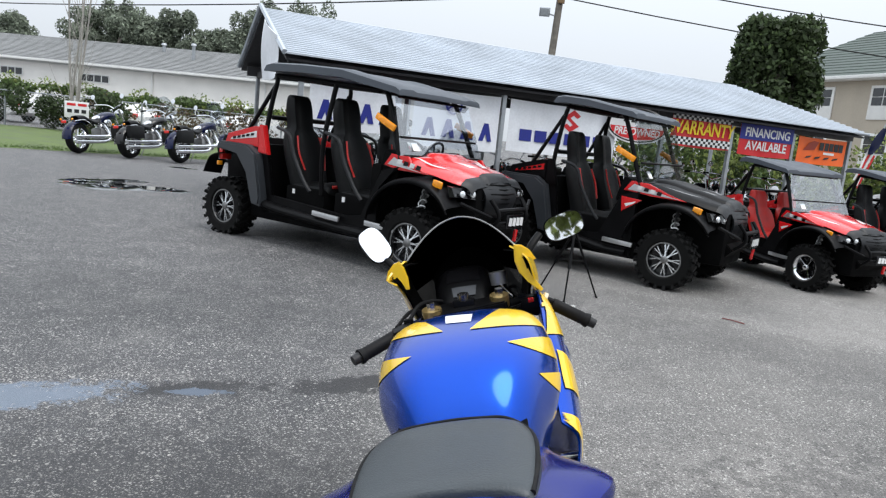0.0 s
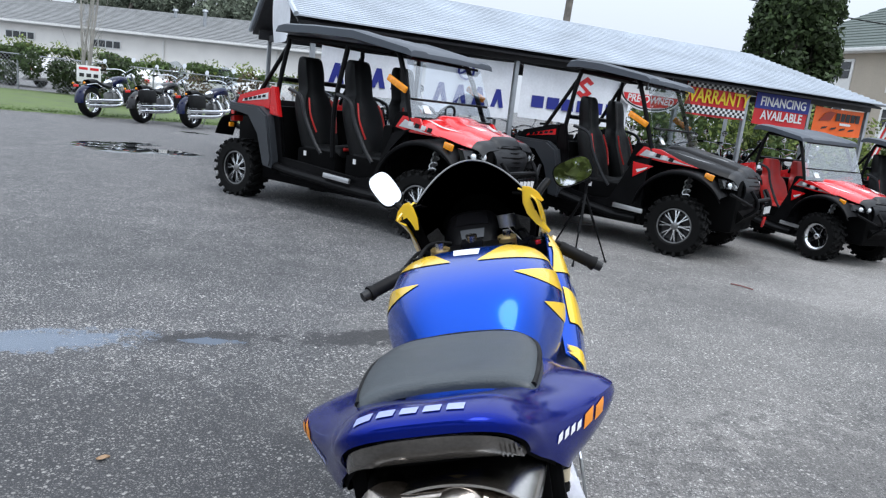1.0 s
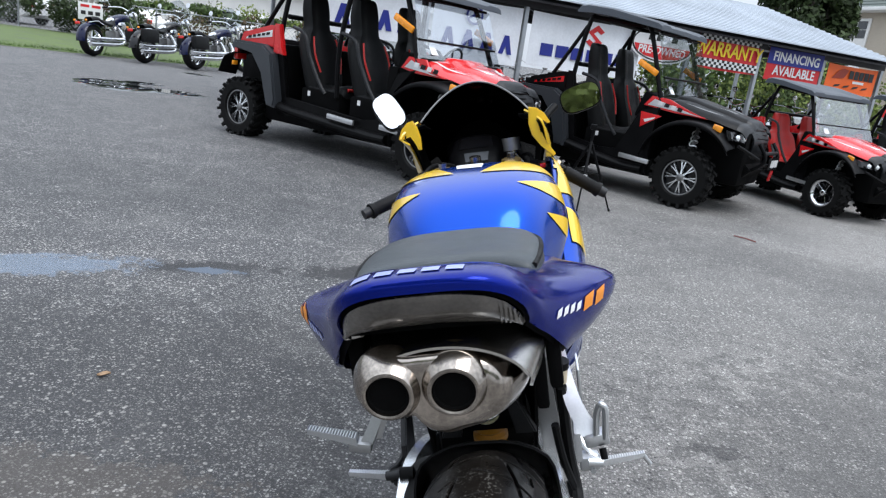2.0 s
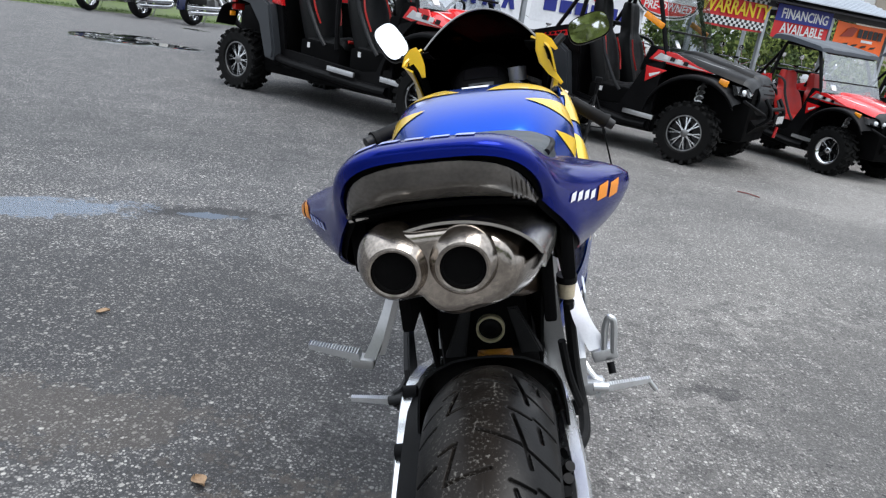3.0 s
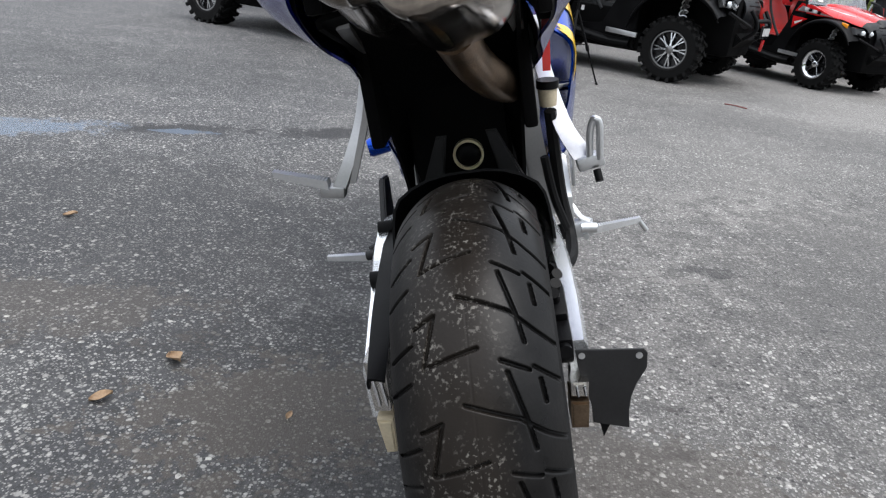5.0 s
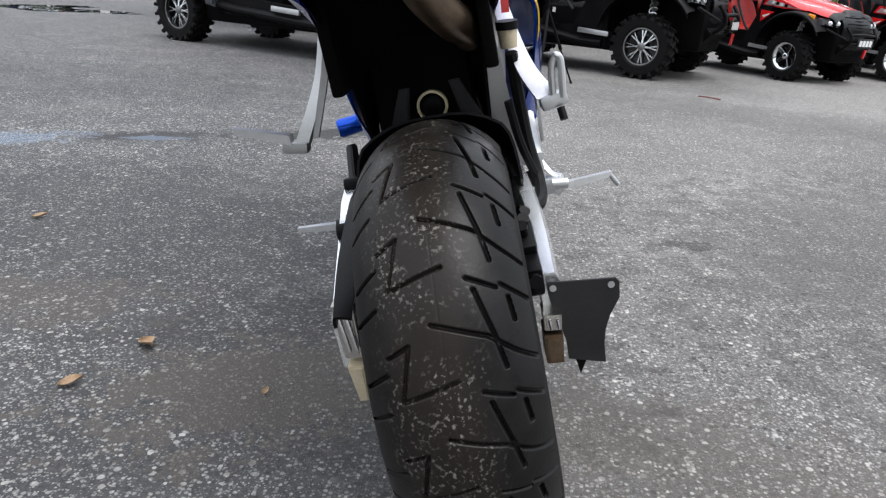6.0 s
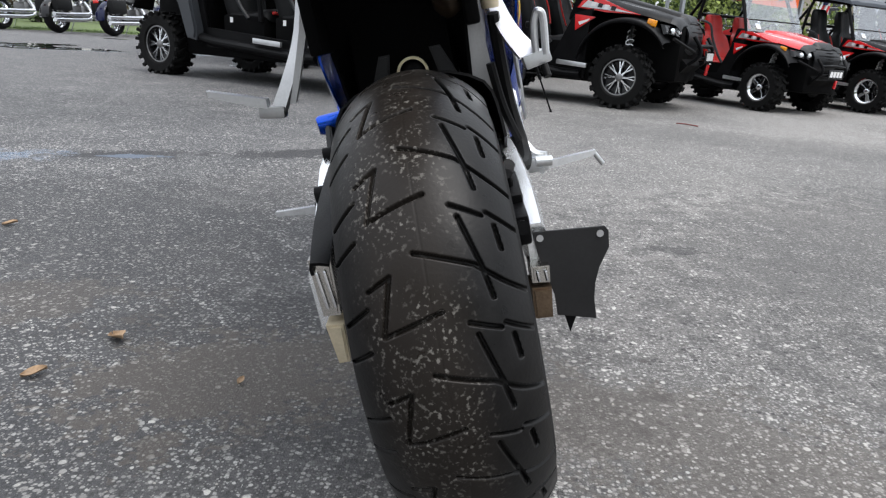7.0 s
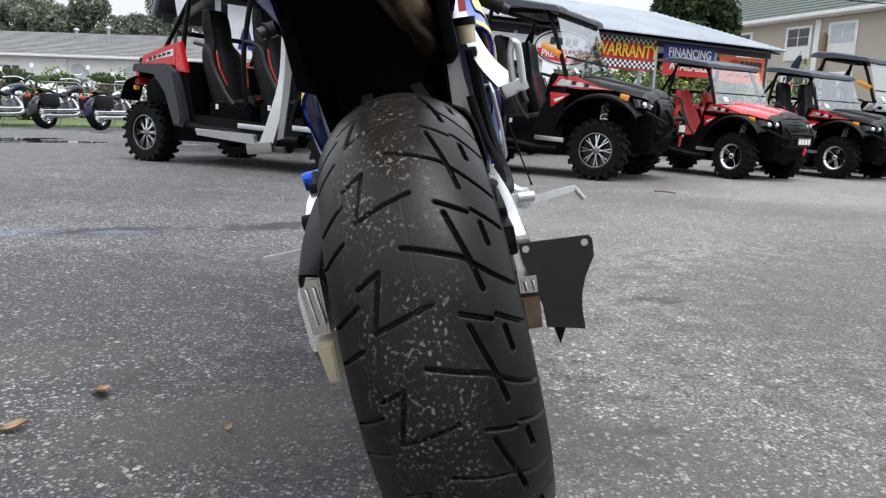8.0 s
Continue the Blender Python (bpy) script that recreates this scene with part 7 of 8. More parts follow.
def ivy_tower():
    rnd = random.Random(8)
    ob = thing("ivy_tree", Matrix.Translation((8.45, 30.0, 0)), "tall dead trunk wrapped in dark green ivy", "tree", "trees round the lot")
    bm = bmesh.new()
    for dx in (-0.9, 0.0, 0.9):
        rod(bm, (dx, 0, 0), (dx * 1.1, 0.1, 5.6), 0.32, 0.24, 10)
    part("trunk", bm, BARK, ob)
    cl = []
    for k in range(170):
        z = rnd.uniform(0.8, 6.7)
        w = 1.34 - 0.10 * abs(z - 3.8)
        a = rnd.uniform(0, 6.283)
        cl.append(((w * math.cos(a), 1.1 * math.sin(a), z), (0.55, 0.5, 0.5)))
    for dx in (-0.85, -0.35, 0.25, 0.8):
        cl.append(((dx, 0, 6.75), (0.55, 0.6, 0.35)))
    leaf_part("ivy", cl, 26000, 0.115, LEAF_DARK, ob, 9)
    leaf_part("ivy", cl, 2600, 0.09, LEAF, ob, 10)
    return ob


ivy_tower()


def lawn():
    """A mown strip beyond the lot's edge, with blades."""
    a, b, back = Vector((-17.0, 10.2)), Vector((-6.6, 20.9)), Vector((-0.72, 0.70))
    rnd = random.Random(12)
    n, k = 40, 10
    grid = []
    bm = bmesh.new()
    for i in range(n + 1):
        row = []
        for j in range(k + 1):
            p = a + (b - a) * i / n + back * (11.0 * j / k + (rnd.uniform(-0.12, 0.12) if j == 0 else 0))
            row.append(bm.verts.new((p.x, p.y, 0.006 + 0.03 * min(j, 2))))
        grid.append(row)
    for i in range(n):
        for j in range(k):
            bm.faces.new((grid[i][j], grid[i + 1][j], grid[i + 1][j + 1], grid[i][j + 1]))
    tagged(part("lawn", bm, mat("turf", (0.085, 0.120, 0.036), 0.85, 0.0, 0.35, 0.6, 0.02, 0.03)), "short green lawn strip beside the asphalt", "lawn", kind="structure")
    pts, faces = [], []
    for i in range(16000):
        p = a + (b - a) * rnd.random() + back * (rnd.random() ** 1.6 * 8.0)
        t, hgt = rnd.uniform(0, 6.283), rnd.uniform(0.0, 0.035)
        dx, dy, o = math.cos(t) * 0.010, math.sin(t) * 0.010, len(pts)
        pts += [(p.x - dx, p.y - dy, 0.02), (p.x + dx, p.y + dy, 0.02), (p.x + rnd.uniform(-0.03, 0.03), p.y + rnd.uniform(-0.03, 0.03), 0.04 + hgt)]
        faces.append((o, o + 1, o + 2))
    me = bpy.data.meshes.new("grass")
    me.from_pydata(pts, [], faces)
    me.materials.append(GRASSM)
    tagged(new("grass", me), "short green grass blades on the lawn", "grass", kind="stuff")


lawn()


# ---- fence, cars ----
def fence():
    ob = thing("chain_link_fence", Matrix.Translation((-18, 23.0, 0)), "grey chain-link fence overgrown with creeper", "fence")
    a, b = Vector((-12, 0.0, 0)), Vector((11.2, 2.0, 0))
    wire = bmesh.new()
    for i in range(10):
        p = a + (b - a) * i / 9
        part("fence_post", rod(bmesh.new(), p, p + Vector((0, 0, 1.35)), 0.03), GALV, ob)
    part("top_rail", rod(bmesh.new(), a + Vector((0, 0, 1.32)), b + Vector((0, 0, 1.32)), 0.02), GALV, ob)
    n = 150
    for i in range(n):
        p = a + (b - a) * i / n
        for s in (-1, 1):
            q = p + (b - a).normalized() * 1.25 * s
            if 0 < (q - a).length < (b - a).length:
                rod(wire, p + Vector((0, 0.01, 0.05)), q + Vector((0, 0.01, 1.3)), 0.004, seg=3)
    part("wire_mesh", wire, GALV, ob)
    return ob


fence()


def parked_car(x, y, turn, paint, tall, label):
    """A plain saloon or a taller estate; local x ahead."""
    ob = thing("car", Matrix.Translation((x, y, 0)) @ pose(0, 0, 0, 0, 0, turn), label, "car", "cars parked beyond the fence")
    h = 1.45 + 0.28 * tall
    prof = [(-2.25, 0.45), (-2.28, 0.80), (-2.15, 0.98), (-1.2 - 0.7 * tall, 1.02), (1.0, 0.98), (1.75, 0.90), (2.2, 0.74), (2.28, 0.45), (2.0, 0.30), (-2.0, 0.30)]
    part("body", prism(bmesh.new(), prof, 1.74, pose(0, 0, 0, 90, 0, 0), 0.06), paint, ob)
    cab = [(-1.75 - 0.35 * tall, 0.98), (-1.25 - 0.65 * tall, h - 0.02), (-0.6, h), (0.25, h - 0.02), (1.05, 0.96)]
    part("cabin", prism(bmesh.new(), cab, 1.46, pose(0, 0, 0, 90, 0, 0), 0.05), paint, ob)
    for s in (-1, 1):
        for q in ([(-1.50 - 0.35 * tall, 1.03), (-1.18 - 0.55 * tall, h - 0.10), (-0.42, h - 0.09), (-0.42, 1.03)], [(-0.34, 1.03), (-0.34, h - 0.09), (0.18, h - 0.10), (0.82, 1.02)]):
            part("window", prism(bmesh.new(), q, 0.02, Matrix.Translation((0, s * 0.735, 0)) @ pose(0, 0, 0, 90, 0, 0), 0.004), BLACKG, ob)
        for wx in (-1.35, 1.38):
            part("wheel", lathe(bmesh.new(), [(0, -0.09), (0.30, -0.10), (0.33, -0.06), (0.33, 0.06), (0.30, 0.10), (0.2, 0.09), (0, 0.07)], 24, Matrix.Translation((wx, s * 0.80, 0.33)) @ pose(0, 0, 0, -90 * s, 0, 0)), RUBBER, ob)
            part("wheel_cover", lathe(bmesh.new(), [(0.19, 0.092), (0.17, 0.105), (0, 0.11)], 20, Matrix.Translation((wx, s * 0.80, 0.33)) @ pose(0, 0, 0, -90 * s, 0, 0)), ALU, ob)
        part("headlight", boxed((0.12, 0.38, 0.14), pose(2.17, s * 0.62, 0.72), 0.03), CLEARLENS, ob)
        part("tail_lamp", boxed((0.08, 0.30, 0.16), pose(-2.25, s * 0.66, 0.82), 0.02), REDLENS, ob)
    part("windscreen", prism(bmesh.new(), [(1.00, 0.99), (0.26, h - 0.07), (0.29, h - 0.06), (1.04, 0.99)], 1.34, pose(0, 0, 0, 90, 0, 0)), BLACKG, ob)
    return ob


parked_car(-14.6, 29.0, 160, WHITEP, 1, "white estate car parked behind the fence")
parked_car(-18.8, 28.4, 170, WHITEP, 0, "white saloon car parked behind the fence")
parked_car(-24.0, 28.0, 175, WHITEP, 1, "white van-like car parked behind the hedge")
parked_car(-28.6, 27.5, 175, NAVY, 0, "dark blue saloon car parked behind the hedge")
parked_car(-10.2, 29.5, 165, WHITEP, 0, "white saloon car parked beyond the shed")

# ---- buildings ----
STUCCO = mat("off_white_wall", (0.82, 0.80, 0.76), 0.8, 0.0, 0.08, 1.5, 0.003, 0.05)
SHINGLE = mat("grey_shingle", (0.20, 0.205, 0.205), 0.9, 0.0, 0.22, 0.8, 0.01, 0.12)
TRIM = mat("white_trim", (0.72, 0.72, 0.70), 0.5, 0.0, 0.06, 0.5)
DARKPANE = mat("dark_window_pane", (0.020, 0.024, 0.028), 0.08, 0.0, 0.2, 0.4, spec=0.8)
BEIGE = mat("beige_siding", (0.42, 0.37, 0.30), 0.75, 0.0, 0.08, 1.2, 0.004, 0.08)
GREENROOF = mat("green_grey_shingle", (0.085, 0.105, 0.095), 0.9, 0.0, 0.2, 0.6, 0.01, 0.12)
BROWNP = mat("brown_pipe", (0.22, 0.14, 0.07), 0.6, 0.0, 0.2, 0.3)


def low_building():
    ob = thing("low_building", Matrix.Translation((-34, 42.5, 0)), "long low off-white building with a grey shingle roof", "building")
    part("wall", boxed((56, 14, 3.5), pose(0, 7, 1.75)), STUCCO, ob)
    n = 18
    line = []
    for i in range(2 * n + 1):
        q = i / n if i <= n else 2 - i / n
        z = 3.46 + 2.0 * q
        line += [(-0.5 + 7.5 * i / n, z + (0.03 if i <= n else 0.0)), (-0.5 + 7.5 * i / n + (0.02 if i <= n else -0.02), z + (0.0 if i <= n else 0.03))][:: (1 if i > n else -1)]
    roof = loft(bmesh.new(), [[(x, y, z) for y, z in line] for x in (-28.4, 28.4)], 1, 1)
    r = part("roof", roof, SHINGLE, ob)
    part("gutter", boxed((56.8, 0.14, 0.14), pose(0, -0.48, 3.40), 0.02), TRIM, ob)
    part("fascia_shadow_board", boxed((56.4, 0.04, 0.20), pose(0, -0.02, 3.32)), TRIM, ob)
    for sx in (-28.2, 28.2):
        part("gable", prism(bmesh.new(), [(0, 3.5), (14, 3.5), (7, 5.4)], 0.2, Matrix.Translation((sx, 0, 0)) @ Matrix(((0, 0, 1, 0), (1, 0, 0, 0), (0, 1, 0, 0), (0, 0, 0, 1)))), STUCCO, ob)
    for wx in (-1.1, 5.0):
        win = thing("window", Matrix.Translation((wx, -0.02, 2.58)), "", "")
        win.parent = ob
        part("window_frame", boxed((2.16, 0.06, 0.56), Matrix(), 0.02), TRIM, win)
        for k in range(4):
            part("pane", boxed((0.44, 0.03, 0.40), pose(-0.78 + 0.52 * k, -0.03, 0)), DARKPANE, win)
    for x in (9.0, 16.5):
        part("downpipe", rod(bmesh.new(), (x, -0.08, 0.1), (x, -0.08, 3.4), 0.05), TRIM, ob)
    for x, y, hh in ((9.8, 3.5, 0.9), (20, 5.0, 0.5), (6.5, 5.5, 0.4)):
        z = 3.5 + 2.0 * (y + 0.5) / 7.5
        bm = rod(bmesh.new(), (x, y, z - 0.1), (x, y, z + hh), 0.11)
        rod(bm, (x, y, z + hh), (x, y, z + hh + 0.14), 0.2, 0.14)
        part("roof_vent", bm, GALV, r)
    return ob


low_building()


def apartment_block():
    """Two-storey block; local x runs along its long face, which looks along local -y."""
    turn = math.degrees(math.atan2(-0.889, 0.457))
    ob = thing("apartment_building", Matrix.Translation((15.0, 43.2, 0)) @ pose(0, 0, 0, 0, 0, turn), "beige apartment building with a green-grey shingle roof", "building")
    # the long face is at y=0 and the building lies on the +y side
    part("wall", boxed((24, 12, 6.5), pose(6, 6, 3.25)), BEIGE, ob)
    n = 16
    a_side, b_side = [], []
    for i in range(2 * n + 1):
        q = i / n if i <= n else 2 - i / n
        y, z = -0.6 + 6.6 * i / n, 6.55 + 3.6 * q
        for lift in ((0.04, 0.0) if i > n else (0.0, 0.04)):
            a_side.append((-6.6 + 3.4 * q, y, z + lift))
            b_side.append((18.6, y, z + lift))
    roof = loft(bmesh.new(), [a_side, b_side], 1, 1)
    roof.faces.new([v for v in roof.verts][:len(a_side)])
    part("roof", roof, GREENROOF, ob)
    part("gutter", boxed((25.4, 0.16, 0.18), pose(6, -0.60, 6.50), 0.03), TRIM, ob)
    part("fascia", boxed((25.2, 0.5, 0.10), pose(6, -0.28, 6.42)), TRIM, ob)
    for x in (-4.6, -0.3, 3.6, 6.18, 10.6, 14.5):
        for z in (5.45, 3.0):
            win = thing("window", Matrix.Translation((x, -0.03, z)), "", "")
            win.parent = ob
            part("window_surround", boxed((1.62, 0.08, 1.75), pose(0, 0, -0.24), 0.02), TRIM, win)
            for s in (-1, 1):
                for q in (-1, 1):
                    part("pane", boxed((0.60, 0.03, 0.42), pose(s * 0.34, -0.05, 0.23 * q + 0.05)), DARKPANE if x < 5 or x > 8 else mat_pale_pane, win)
    for x in (4.75, -2.2, 9.3):
        part("pilaster", boxed((0.32, 0.12, 6.3), pose(x, -0.05, 3.15), 0.02), TRIM, ob)
    part("downpipe", rod(bmesh.new(), (5.25, -0.14, 0.2), (5.25, -0.14, 5.6), 0.09), BROWNP, ob)
    part("brown_panel", boxed((0.34, 0.08, 1.1), pose(5.25, -0.06, 4.9)), BROWNP, ob)
    # cross wing with its own gable
    wing = thing("cross_wing", Matrix.Translation((-9.5, 4.0, 0)), "", "")
    wing.parent = ob
    part("wing_wall", prism(bmesh.new(), [(-3.5, 0), (3.5, 0), (3.5, 7.2), (0, 9.0), (-3.5, 7.2)], 9.0, Matrix.Translation((0, 4.5, 0)) @ pose(0, 0, 0, 90, 0, 0)), BEIGE, wing)
    rf = bmesh.new()
    for s in (-1, 1):
        v = [rf.verts.new(p) for p in ((s * 4.0, -0.5, 7.0), (s * 4.0, 9.5, 7.0), (0, 9.5, 9.15), (0, -0.5, 9.15))]
        rf.faces.new(v)
    part("wing_roof", shell(rf, 0.12), GREENROOF, wing)
    return ob


mat_pale_pane = mat("pale_blind_pane", (0.45, 0.47, 0.50), 0.25, 0.0, 0.1, 0.4)
apartment_block()


# ---- poles and cables ----
def utility_pole():
    ob = thing("utility_pole", Matrix.Translation((-0.35, 30.0, 0)), "tall wooden utility pole with a floodlight", "utility pole")
    part("shaft", rod(bmesh.new(), (0, 0, 0), (0.35, 0, 11.0), 0.17, 0.12, 14), BARK, ob)
    part("arm", rod(bmesh.new(), (0.22, 0, 6.45), (-0.25, -0.1, 6.55), 0.03), GALV, ob)
    lamp = part("floodlight", boxed((0.42, 0.30, 0.34), pose(-0.32, -0.15, 6.58, 15, 0, 0), 0.03), GALV, ob)
    part("floodlight_glass", boxed((0.34, 0.02, 0.26), pose(-0.32, -0.31, 6.53, 15, 0, 0)), CLEARLENS, lamp)
    part("rust_box", boxed((0.28, 0.2, 0.30), pose(0.28, -0.16, 7.1), 0.02), BROWNP, ob)
    return ob


utility_pole()


def cable(a, b, sag, r, label):
    a, b = Vector(a), Vector(b)
    pts = [a + (b - a) * t - Vector((0, 0, sag * 4 * t * (1 - t))) for t in [i / 16 for i in range(17)]]
    return tagged(part("overhead_cable", tube(bmesh.new(), pts, r, 5, 1), RUBBER), label, "cable", "overhead cables")


cable((-80, 52, 9.4), (0, 30, 8.2), 1.0, 0.03, "black overhead cable sagging between poles")
cable((-80, 53, 8.3), (-0.2, 30, 7.3), 1.4, 0.03, "black overhead cable sagging between poles")
cable((0, 30, 8.2), (60, 34, 8.4), 1.6, 0.025, "black overhead cable sagging between poles")
cable((0, 30, 7.2), (60, 35, 7.0), 1.6, 0.025, "black overhead cable sagging between poles")
far_pole = thing("utility_pole", Matrix.Translation((-80, 52.5, 0)), "tall wooden utility pole", "utility pole")
part("shaft", rod(bmesh.new(), (0, 0, 0), (0, 0, 10.5), 0.16, 0.12), BARK, far_pole)
far_pole = thing("utility_pole", Matrix.Translation((60, 34.5, 0)), "tall wooden utility pole", "utility pole")
part("shaft", rod(bmesh.new(), (0, 0, 0), (0, 0, 10.5), 0.16, 0.12), BARK, far_pole)

# ---- cruisers, sign, stand, flag ----
def cruiser(m, paint, bags, label, group):
    """A heavy road motorcycle; local y ahead, rear tyre's contact at the origin."""
    ob = thing("cruiser_motorcycle", m, label, "motorcycle", group)
    T = Matrix.Translation
    for name, y, r, w in (("rear_tyre", 0.0, 0.325, 0.085), ("front_tyre", 1.66, 0.335, 0.062)):
        W = T((0, y, r)) @ pose(0, 0, 0, 0, 90, 0)
        part(name, lathe(bmesh.new(), [(r * 0.66, -w * 0.8), (r * 0.82, -w), (r * 0.95, -w * 0.7), (r, 0), (r * 0.95, w * 0.7), (r * 0.82, w), (r * 0.66, w * 0.8)], 32, W), RUBBER, ob)
        rim = lathe(bmesh.new(), [(r * 0.68, -w * 0.7), (r * 0.62, 0), (r * 0.68, w * 0.7)], 32, W)
        for k in range(9):
            a = 2 * math.pi * k / 9
            rod(rim, (0, y, r), (0, y + r * 0.64 * math.cos(a), r + r * 0.64 * math.sin(a)), 0.012, seg=6)
        rod(rim, (-0.07, y, r), (0.07, y, r), 0.05)
        part(name.replace("tyre", "rim"), rim, CHROME, ob)
    rows = [[(x, (0.375 - 3.4 * x * x) * math.cos(radians(a)), 0.325 + (0.375 - 3.4 * x * x) * math.sin(radians(a))) for x in (-0.115, -0.07, 0, 0.07, 0.115)] for a in range(40, 196, 18)]
    part("rear_fender", shell(loft(bmesh.new(), rows, 3, 2), 0.006), paint, ob)
    rows = [[(x, 1.66 + (0.375 - 4 * x * x) * math.cos(radians(a)), 0.335 + (0.375 - 4 * x * x) * math.sin(radians(a))) for x in (-0.085, -0.05, 0, 0.05, 0.085)] for a in range(20, 180, 18)]
    part("front_fender", shell(loft(bmesh.new(), rows, 3, 2), 0.005), paint, ob)
    rows = [both([(0, y, z), (w * 0.7, y, z - 0.02), (w, y, z - 0.08), (w * 0.8, y, z - 0.17)]) for y, z, w in ((0.62, 0.78, 0.07), (0.74, 0.87, 0.13), (0.95, 0.93, 0.16), (1.12, 0.92, 0.13), (1.20, 0.86, 0.06))]
    part("fuel_tank", loft(bmesh.new(), rows, 4, 4), paint, ob)
    rows = [both([(0, y, z), (w * 0.7, y, z - 0.01), (w, y, z - 0.05), (w * 0.9, y, z - 0.10)]) for y, z, w in ((-0.05, 0.80, 0.10), (0.12, 0.82, 0.13), (0.24, 0.77, 0.15), (0.45, 0.72, 0.17), (0.60, 0.78, 0.13), (0.68, 0.82, 0.08))]
    part("seat", loft(bmesh.new(), rows, 3, 4), SEATV, ob)
    eng = boxed((0.28, 0.42, 0.28), pose(0, 0.80, 0.42), 0.05)
    part("crankcase", eng, DARKALU, ob)
    for s in (-1, 1):
        a, b = Vector((0, 0.80, 0.52)), Vector((0, 0.80 + s * 0.20, 0.80))
        fins = [(0.0, 0.0)] + [(r, 0.344 * (k + d) / 7) for k in range(7) for r, d in ((0.095, 0.0), (0.095, 0.5), (0.078, 0.55), (0.078, 0.95))] + [(0.0, 0.344)]
        cyl = lathe(bmesh.new(), fins, 14, T(a) @ (b - a).to_track_quat("Z", "Y").to_matrix().to_4x4())
        part("cylinder", cyl, CHROME, ob)
        part("pipe", tube(bmesh.new(), [(0.13, 0.86 + s * 0.16, 0.62), (0.20, 0.90 + s * 0.14, 0.42), (0.21, 0.66, 0.32 + 0.05 * s), (0.21, -0.1, 0.30 + 0.055 * s), (0.21, -0.30, 0.30 + 0.055 * s)], 0.042, 12), CHROME, ob)
        part("fork", rod(bmesh.new(), (s * 0.10, 1.66, 0.33), (s * 0.10, 1.28, 1.00), 0.026), CHROME, ob)
        part("handlebar", tube(bmesh.new(), [(0, 1.26, 1.02), (s * 0.16, 1.24, 1.10), (s * 0.34, 1.06, 1.10), (s * 0.42, 0.98, 1.08)], 0.014, 8), CHROME, ob)
        part("grip", rod(bmesh.new(), (s * 0.36, 1.045, 1.095), (s * 0.44, 0.96, 1.078), 0.02), RUBBER, ob)
        mir = part("mirror", rod(bmesh.new(), (s * 0.32, 1.10, 1.10), (s * 0.38, 1.06, 1.26), 0.006), CHROME, ob)
        part("mirror_head", lathe(bmesh.new(), [(0, -0.015), (0.04, -0.01), (0.055, 0.004), (0, 0.006)], 16, T((s * 0.38, 1.06, 1.28)) @ pose(0, 0, 0, 80, 0, 0)), CHROME, mir)
        part("turn_lamp", lathe(bmesh.new(), [(0, -0.02), (0.018, -0.014), (0.021, 0.014), (0, 0.02)], 14, T((s * 0.14, -0.28, 0.72)) @ pose(0, 0, 0, 90, 0, 0)), AMBER, ob)
        if bags:
            part("saddlebag", boxed((0.16, 0.42, 0.28), pose(s * 0.20, -0.02, 0.56), 0.05), SEATV, ob)
    part("headlamp", lathe(bmesh.new(), [(0, -0.10), (0.07, -0.07), (0.095, 0.0), (0.095, 0.03), (0, 0.04)], 20, T((0, 1.42, 0.92)) @ pose(0, 0, 0, -90, 0, 0)), CHROME, ob)
    part("air_cover", lathe(bmesh.new(), [(0, 0.06), (0.09, 0.05), (0.10, 0.0), (0, 0)], 20, T((0.14, 0.80, 0.66)) @ pose(0, 0, 0, 0, 90, 0)), CHROME, ob)
    part("tail_lamp", boxed((0.10, 0.05, 0.06), pose(0, -0.37, 0.66), 0.015), REDLENS, ob)
    part("fender_rail", tube(bmesh.new(), [(-0.12, -0.20, 0.68), (-0.12, 0.1, 0.72), (-0.10, 0.3, 0.66)], 0.012, 6), CHROME, ob)
    part("fender_rail", tube(bmesh.new(), [(0.12, -0.20, 0.68), (0.12, 0.1, 0.72), (0.10, 0.3, 0.66)], 0.012, 6), CHROME, ob)
    pane = loft(bmesh.new(), [[(-0.20, 1.40, 1.02), (0, 1.46, 1.02), (0.20, 1.40, 1.02)], [(-0.22, 1.28, 1.22), (0, 1.34, 1.24), (0.22, 1.28, 1.22)], [(-0.15, 1.18, 1.38), (0, 1.23, 1.42), (0.15, 1.18, 1.38)]], 3, 3)
    if bags:
        part("touring_screen", shell(pane, 0.004), PANE, ob)
    else:
        pane.free()
    part("kick_stand", rod(bmesh.new(), (-0.10, 0.62, 0.28), (-0.30, 0.66, 0.0), 0.012), CHROME, ob)
    return ob


ROW = "cruisers parked on the grass edge"
cruiser(Matrix.Translation((-10.95, 15.86, 0.0)) @ pose(0, 0, 0, 0, -7, -4) @ Matrix.Scale(1.12, 4), NAVY, False, "dark blue and chrome cruiser motorcycle parked by the grass", ROW)
cruiser(Matrix.Translation((-9.75, 16.10, 0.0)) @ pose(0, 0, 0, 0, -7, -8) @ Matrix.Scale(1.12, 4), BLACKG, True, "black and chrome cruiser with a clear screen by the grass", ROW)
bagger = cruiser(Matrix.Translation((-8.65, 16.46, 0.0)) @ pose(0, 0, 0, 0, -7, -12) @ Matrix.Scale(1.12, 4), NAVY, True, "dark blue cruiser with leather saddlebags parked by the grass", ROW)
SHADE = "motorcycles parked under the shed"
plain = cruiser(Matrix.Translation(at_shed(9.4, 3.2, 0)) @ pose(0, 0, 0, 0, -7, SHED_TURN + 160), BLACKG, False, "black and chrome cruiser motorcycle parked under the shed", SHADE)
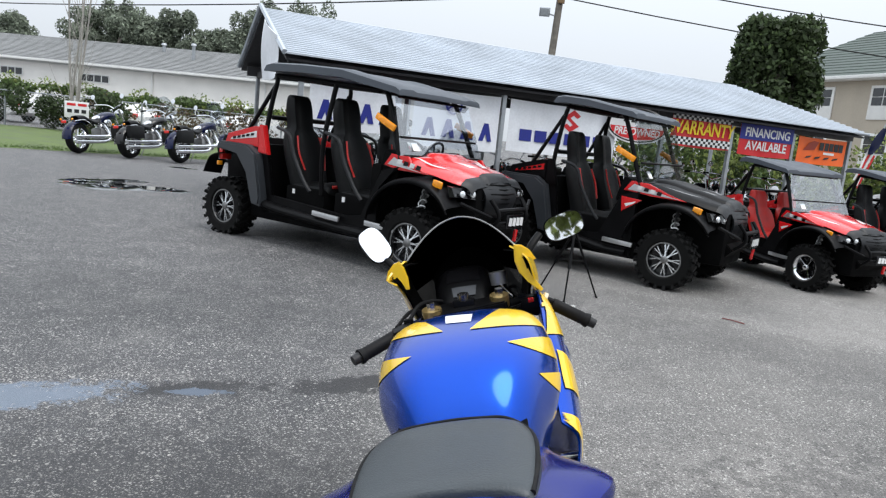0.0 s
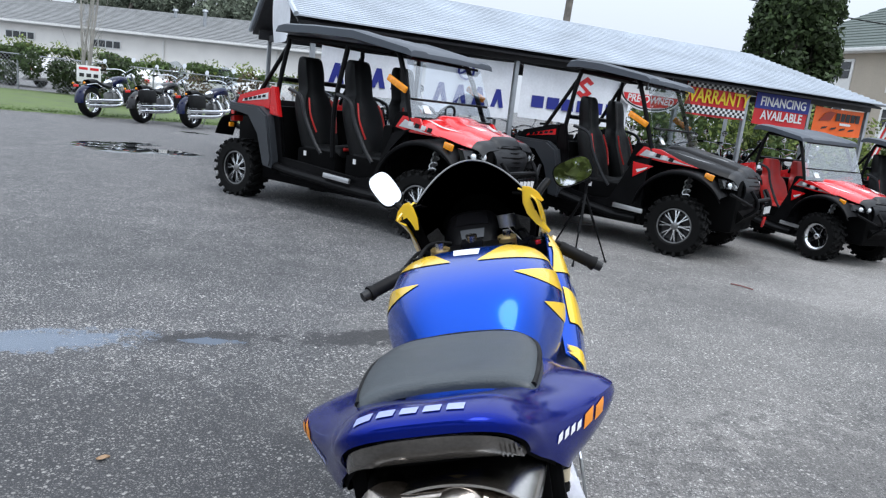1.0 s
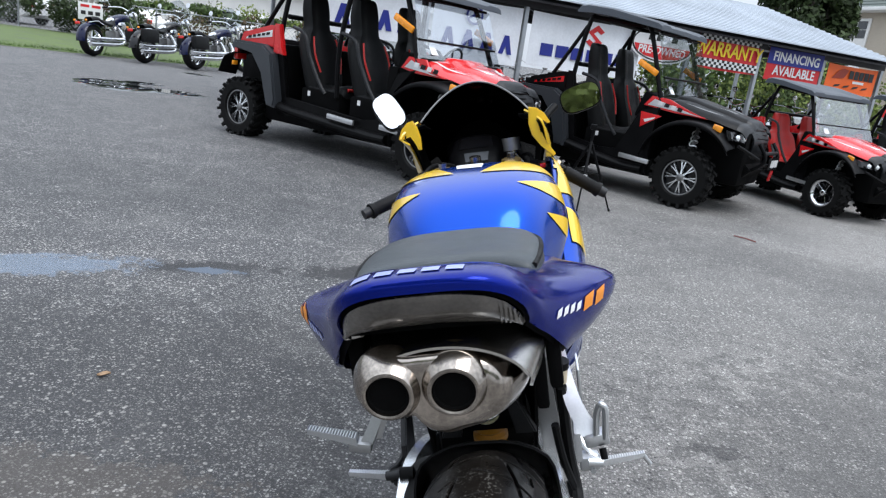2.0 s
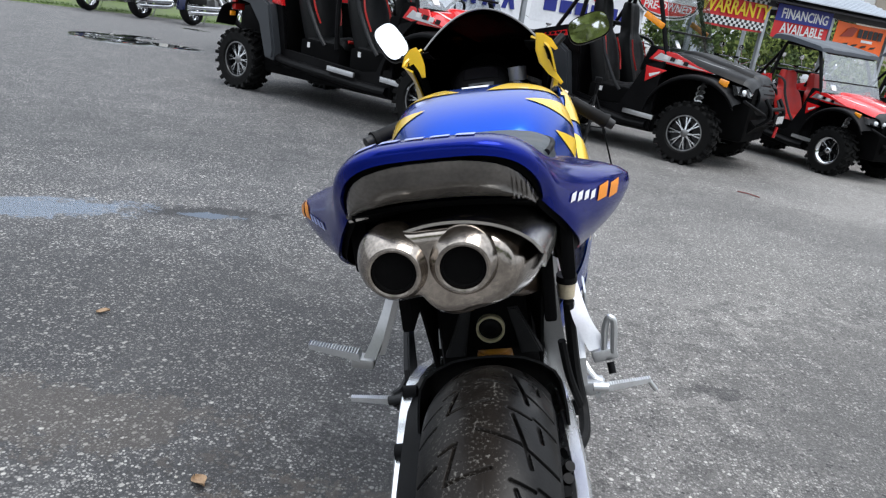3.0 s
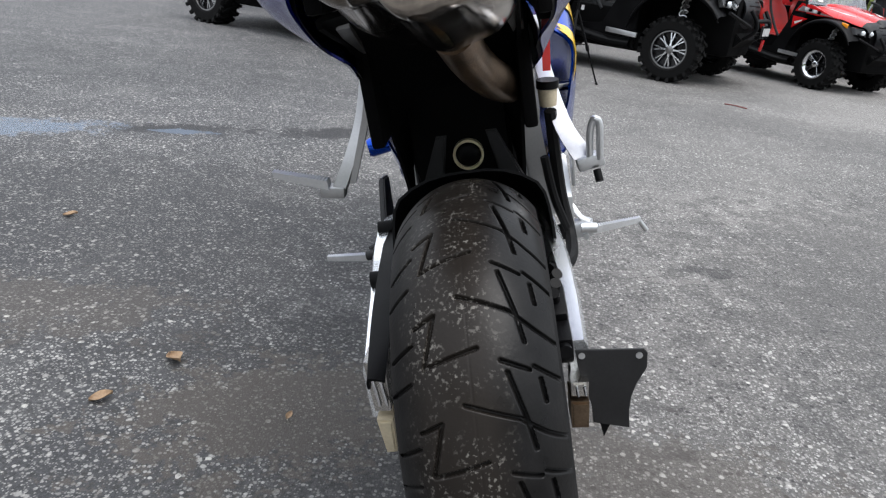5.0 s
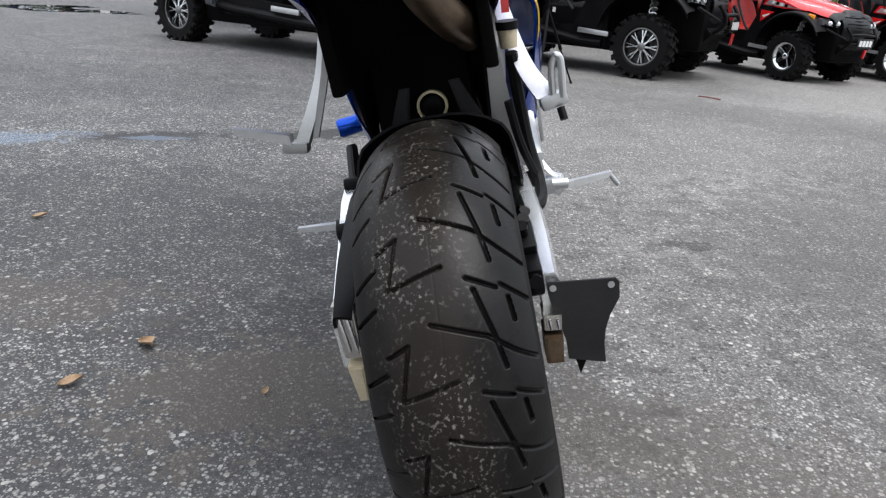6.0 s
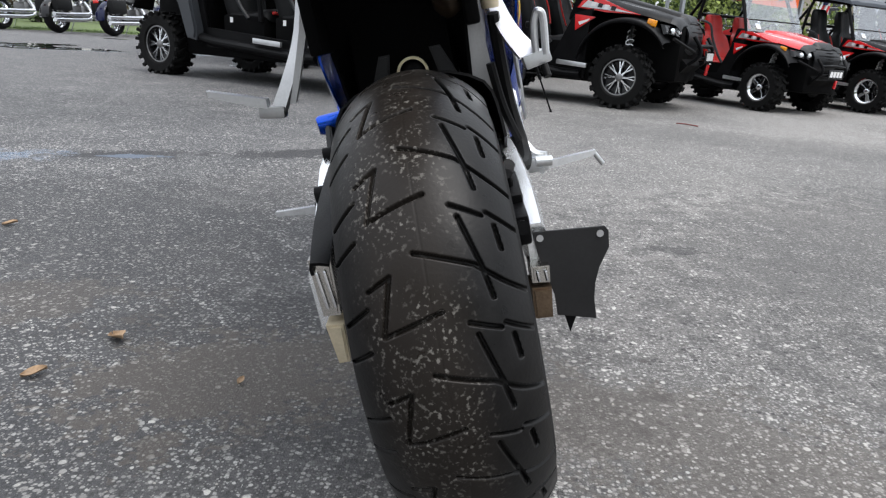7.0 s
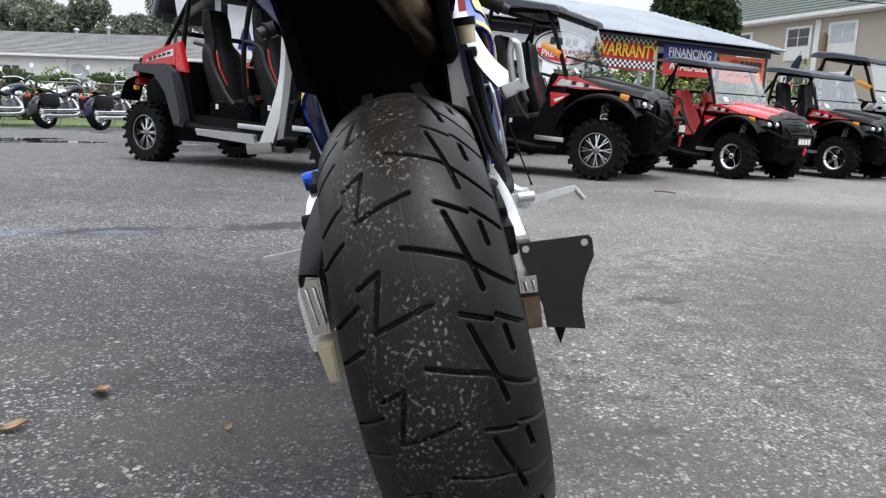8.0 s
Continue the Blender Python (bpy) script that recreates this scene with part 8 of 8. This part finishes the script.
for i, (s, w, t) in enumerate(((8.2, 3.0, 165), (10.6, 3.3, 158), (11.7, 3.0, 165), (12.8, 3.3, 160), (13.9, 3.1, 166), (15.0, 3.3, 160), (6.9, 3.2, 170), (5.6, 3.0, 162))):
    copy_thing(plain, Matrix.Translation(at_shed(s, w, 0)) @ pose(0, 0, 0, 0, -7, SHED_TURN + t))
for s, w, t in ((3.8, 3.2, 165), (2.6, 3.0, 160), (1.4, 3.2, 168)):
    o = copy_thing(bagger, Matrix.Translation(at_shed(s, w, 0)) @ pose(0, 0, 0, 0, -7, SHED_TURN + t))
    tagged(o, "dark cruiser with saddlebags parked under the shed", group=SHADE)


def yard_sign():
    ob = thing("yard_sign", Matrix.Translation((-13.0, 18.6, 0)) @ pose(0, 0, 0, 0, 0, 30), "small white yard sign with red and black marks", "sign")
    part("board", boxed((0.62, 0.012, 0.46), pose(0, 0, 0.98), 0.003), WHITEP, ob)
    for s in (-1, 1):
        part("stake", rod(bmesh.new(), (s * 0.2, 0.012, 0), (s * 0.2, 0.012, 1.15), 0.006), GALV, ob)
    for i in range(2):
        part("red_mark", boxed((0.22, 0.004, 0.07), pose(-0.14 + 0.28 * i, -0.009, 1.12)), INK_RED, ob)
    for i in range(3):
        part("dark_mark", boxed((0.12, 0.004, 0.10), pose(-0.18 + 0.18 * i, -0.009, 0.94)), INK_BLK, ob)
    return ob


yard_sign()


def tripod():
    ob = thing("tripod_stand", Matrix.Translation((0.62, 6.60, 0)), "black folding tripod stand on the asphalt", "tripod")
    for a, d in ((20, 0.30), (150, 0.30), (265, 0.32)):
        foot = Vector((d * math.cos(radians(a)), d * math.sin(radians(a)), 0.0))
        leg = rod(bmesh.new(), (0, 0, 0.62), foot * 0.5 + Vector((0, 0, 0.31)), 0.012)
        rod(leg, foot * 0.5 + Vector((0, 0, 0.31)), foot, 0.008)
        rod(leg, foot * 0.47 + Vector((0, 0, 0.33)), foot * 0.53 + Vector((0, 0, 0.29)), 0.016)
        legp = part("leg", leg, PLASTIC, ob)
        part("rubber_foot", rod(bmesh.new(), foot * 0.97 + Vector((0, 0, 0.018)), foot, 0.012), RUBBER, legp)
        part("strut", rod(bmesh.new(), (0, 0, 0.34), foot * 0.45 + Vector((0, 0, 0.34)), 0.005), PLASTIC, ob)
    part("column", rod(bmesh.new(), (0, 0, 0.30), (0, 0, 0.74), 0.012), PLASTIC, ob)
    part("head", boxed((0.06, 0.05, 0.05), pose(0, 0, 0.75), 0.01), PLASTIC, ob)
    return ob


tripod()


def leaning_flag():
    ob = thing("flag", Matrix.Translation((8.75, 21.6, 0)) @ pose(0, 0, 0, 0, 0, 10), "furled striped flag on a leaning pole", "flag")
    part("pole", rod(bmesh.new(), (-0.30, 0, 0), (0.62, 0, 2.9), 0.02), GALV, ob)
    for i in range(4):
        c = INK_RED if i % 2 else INK_WHT
        rows = [[(-0.02 + 0.05 * i + q * 0.30 + d, -0.03 - 0.02 * math.sin(6 * q + i), 1.25 + q * 0.95 - 0.07 * i) for d in (-0.03, 0.03)] for q in (0, 0.33, 0.66, 1)]
        part("stripe", shell(loft(bmesh.new(), rows, 1, 3), 0.004), c, ob)
    rows = [[(0.28 + q * 0.28 + d * w, -0.06 - 0.02 * d, 2.0 + q * 0.75) for d in (-1, -0.3, 0.4, 1)] for q, w in ((0, 0.05), (0.3, 0.12), (0.7, 0.11), (1, 0.04))]
    part("blue_field", shell(loft(bmesh.new(), rows, 3, 3), 0.01), NAVY, ob)
    return ob


leaning_flag()
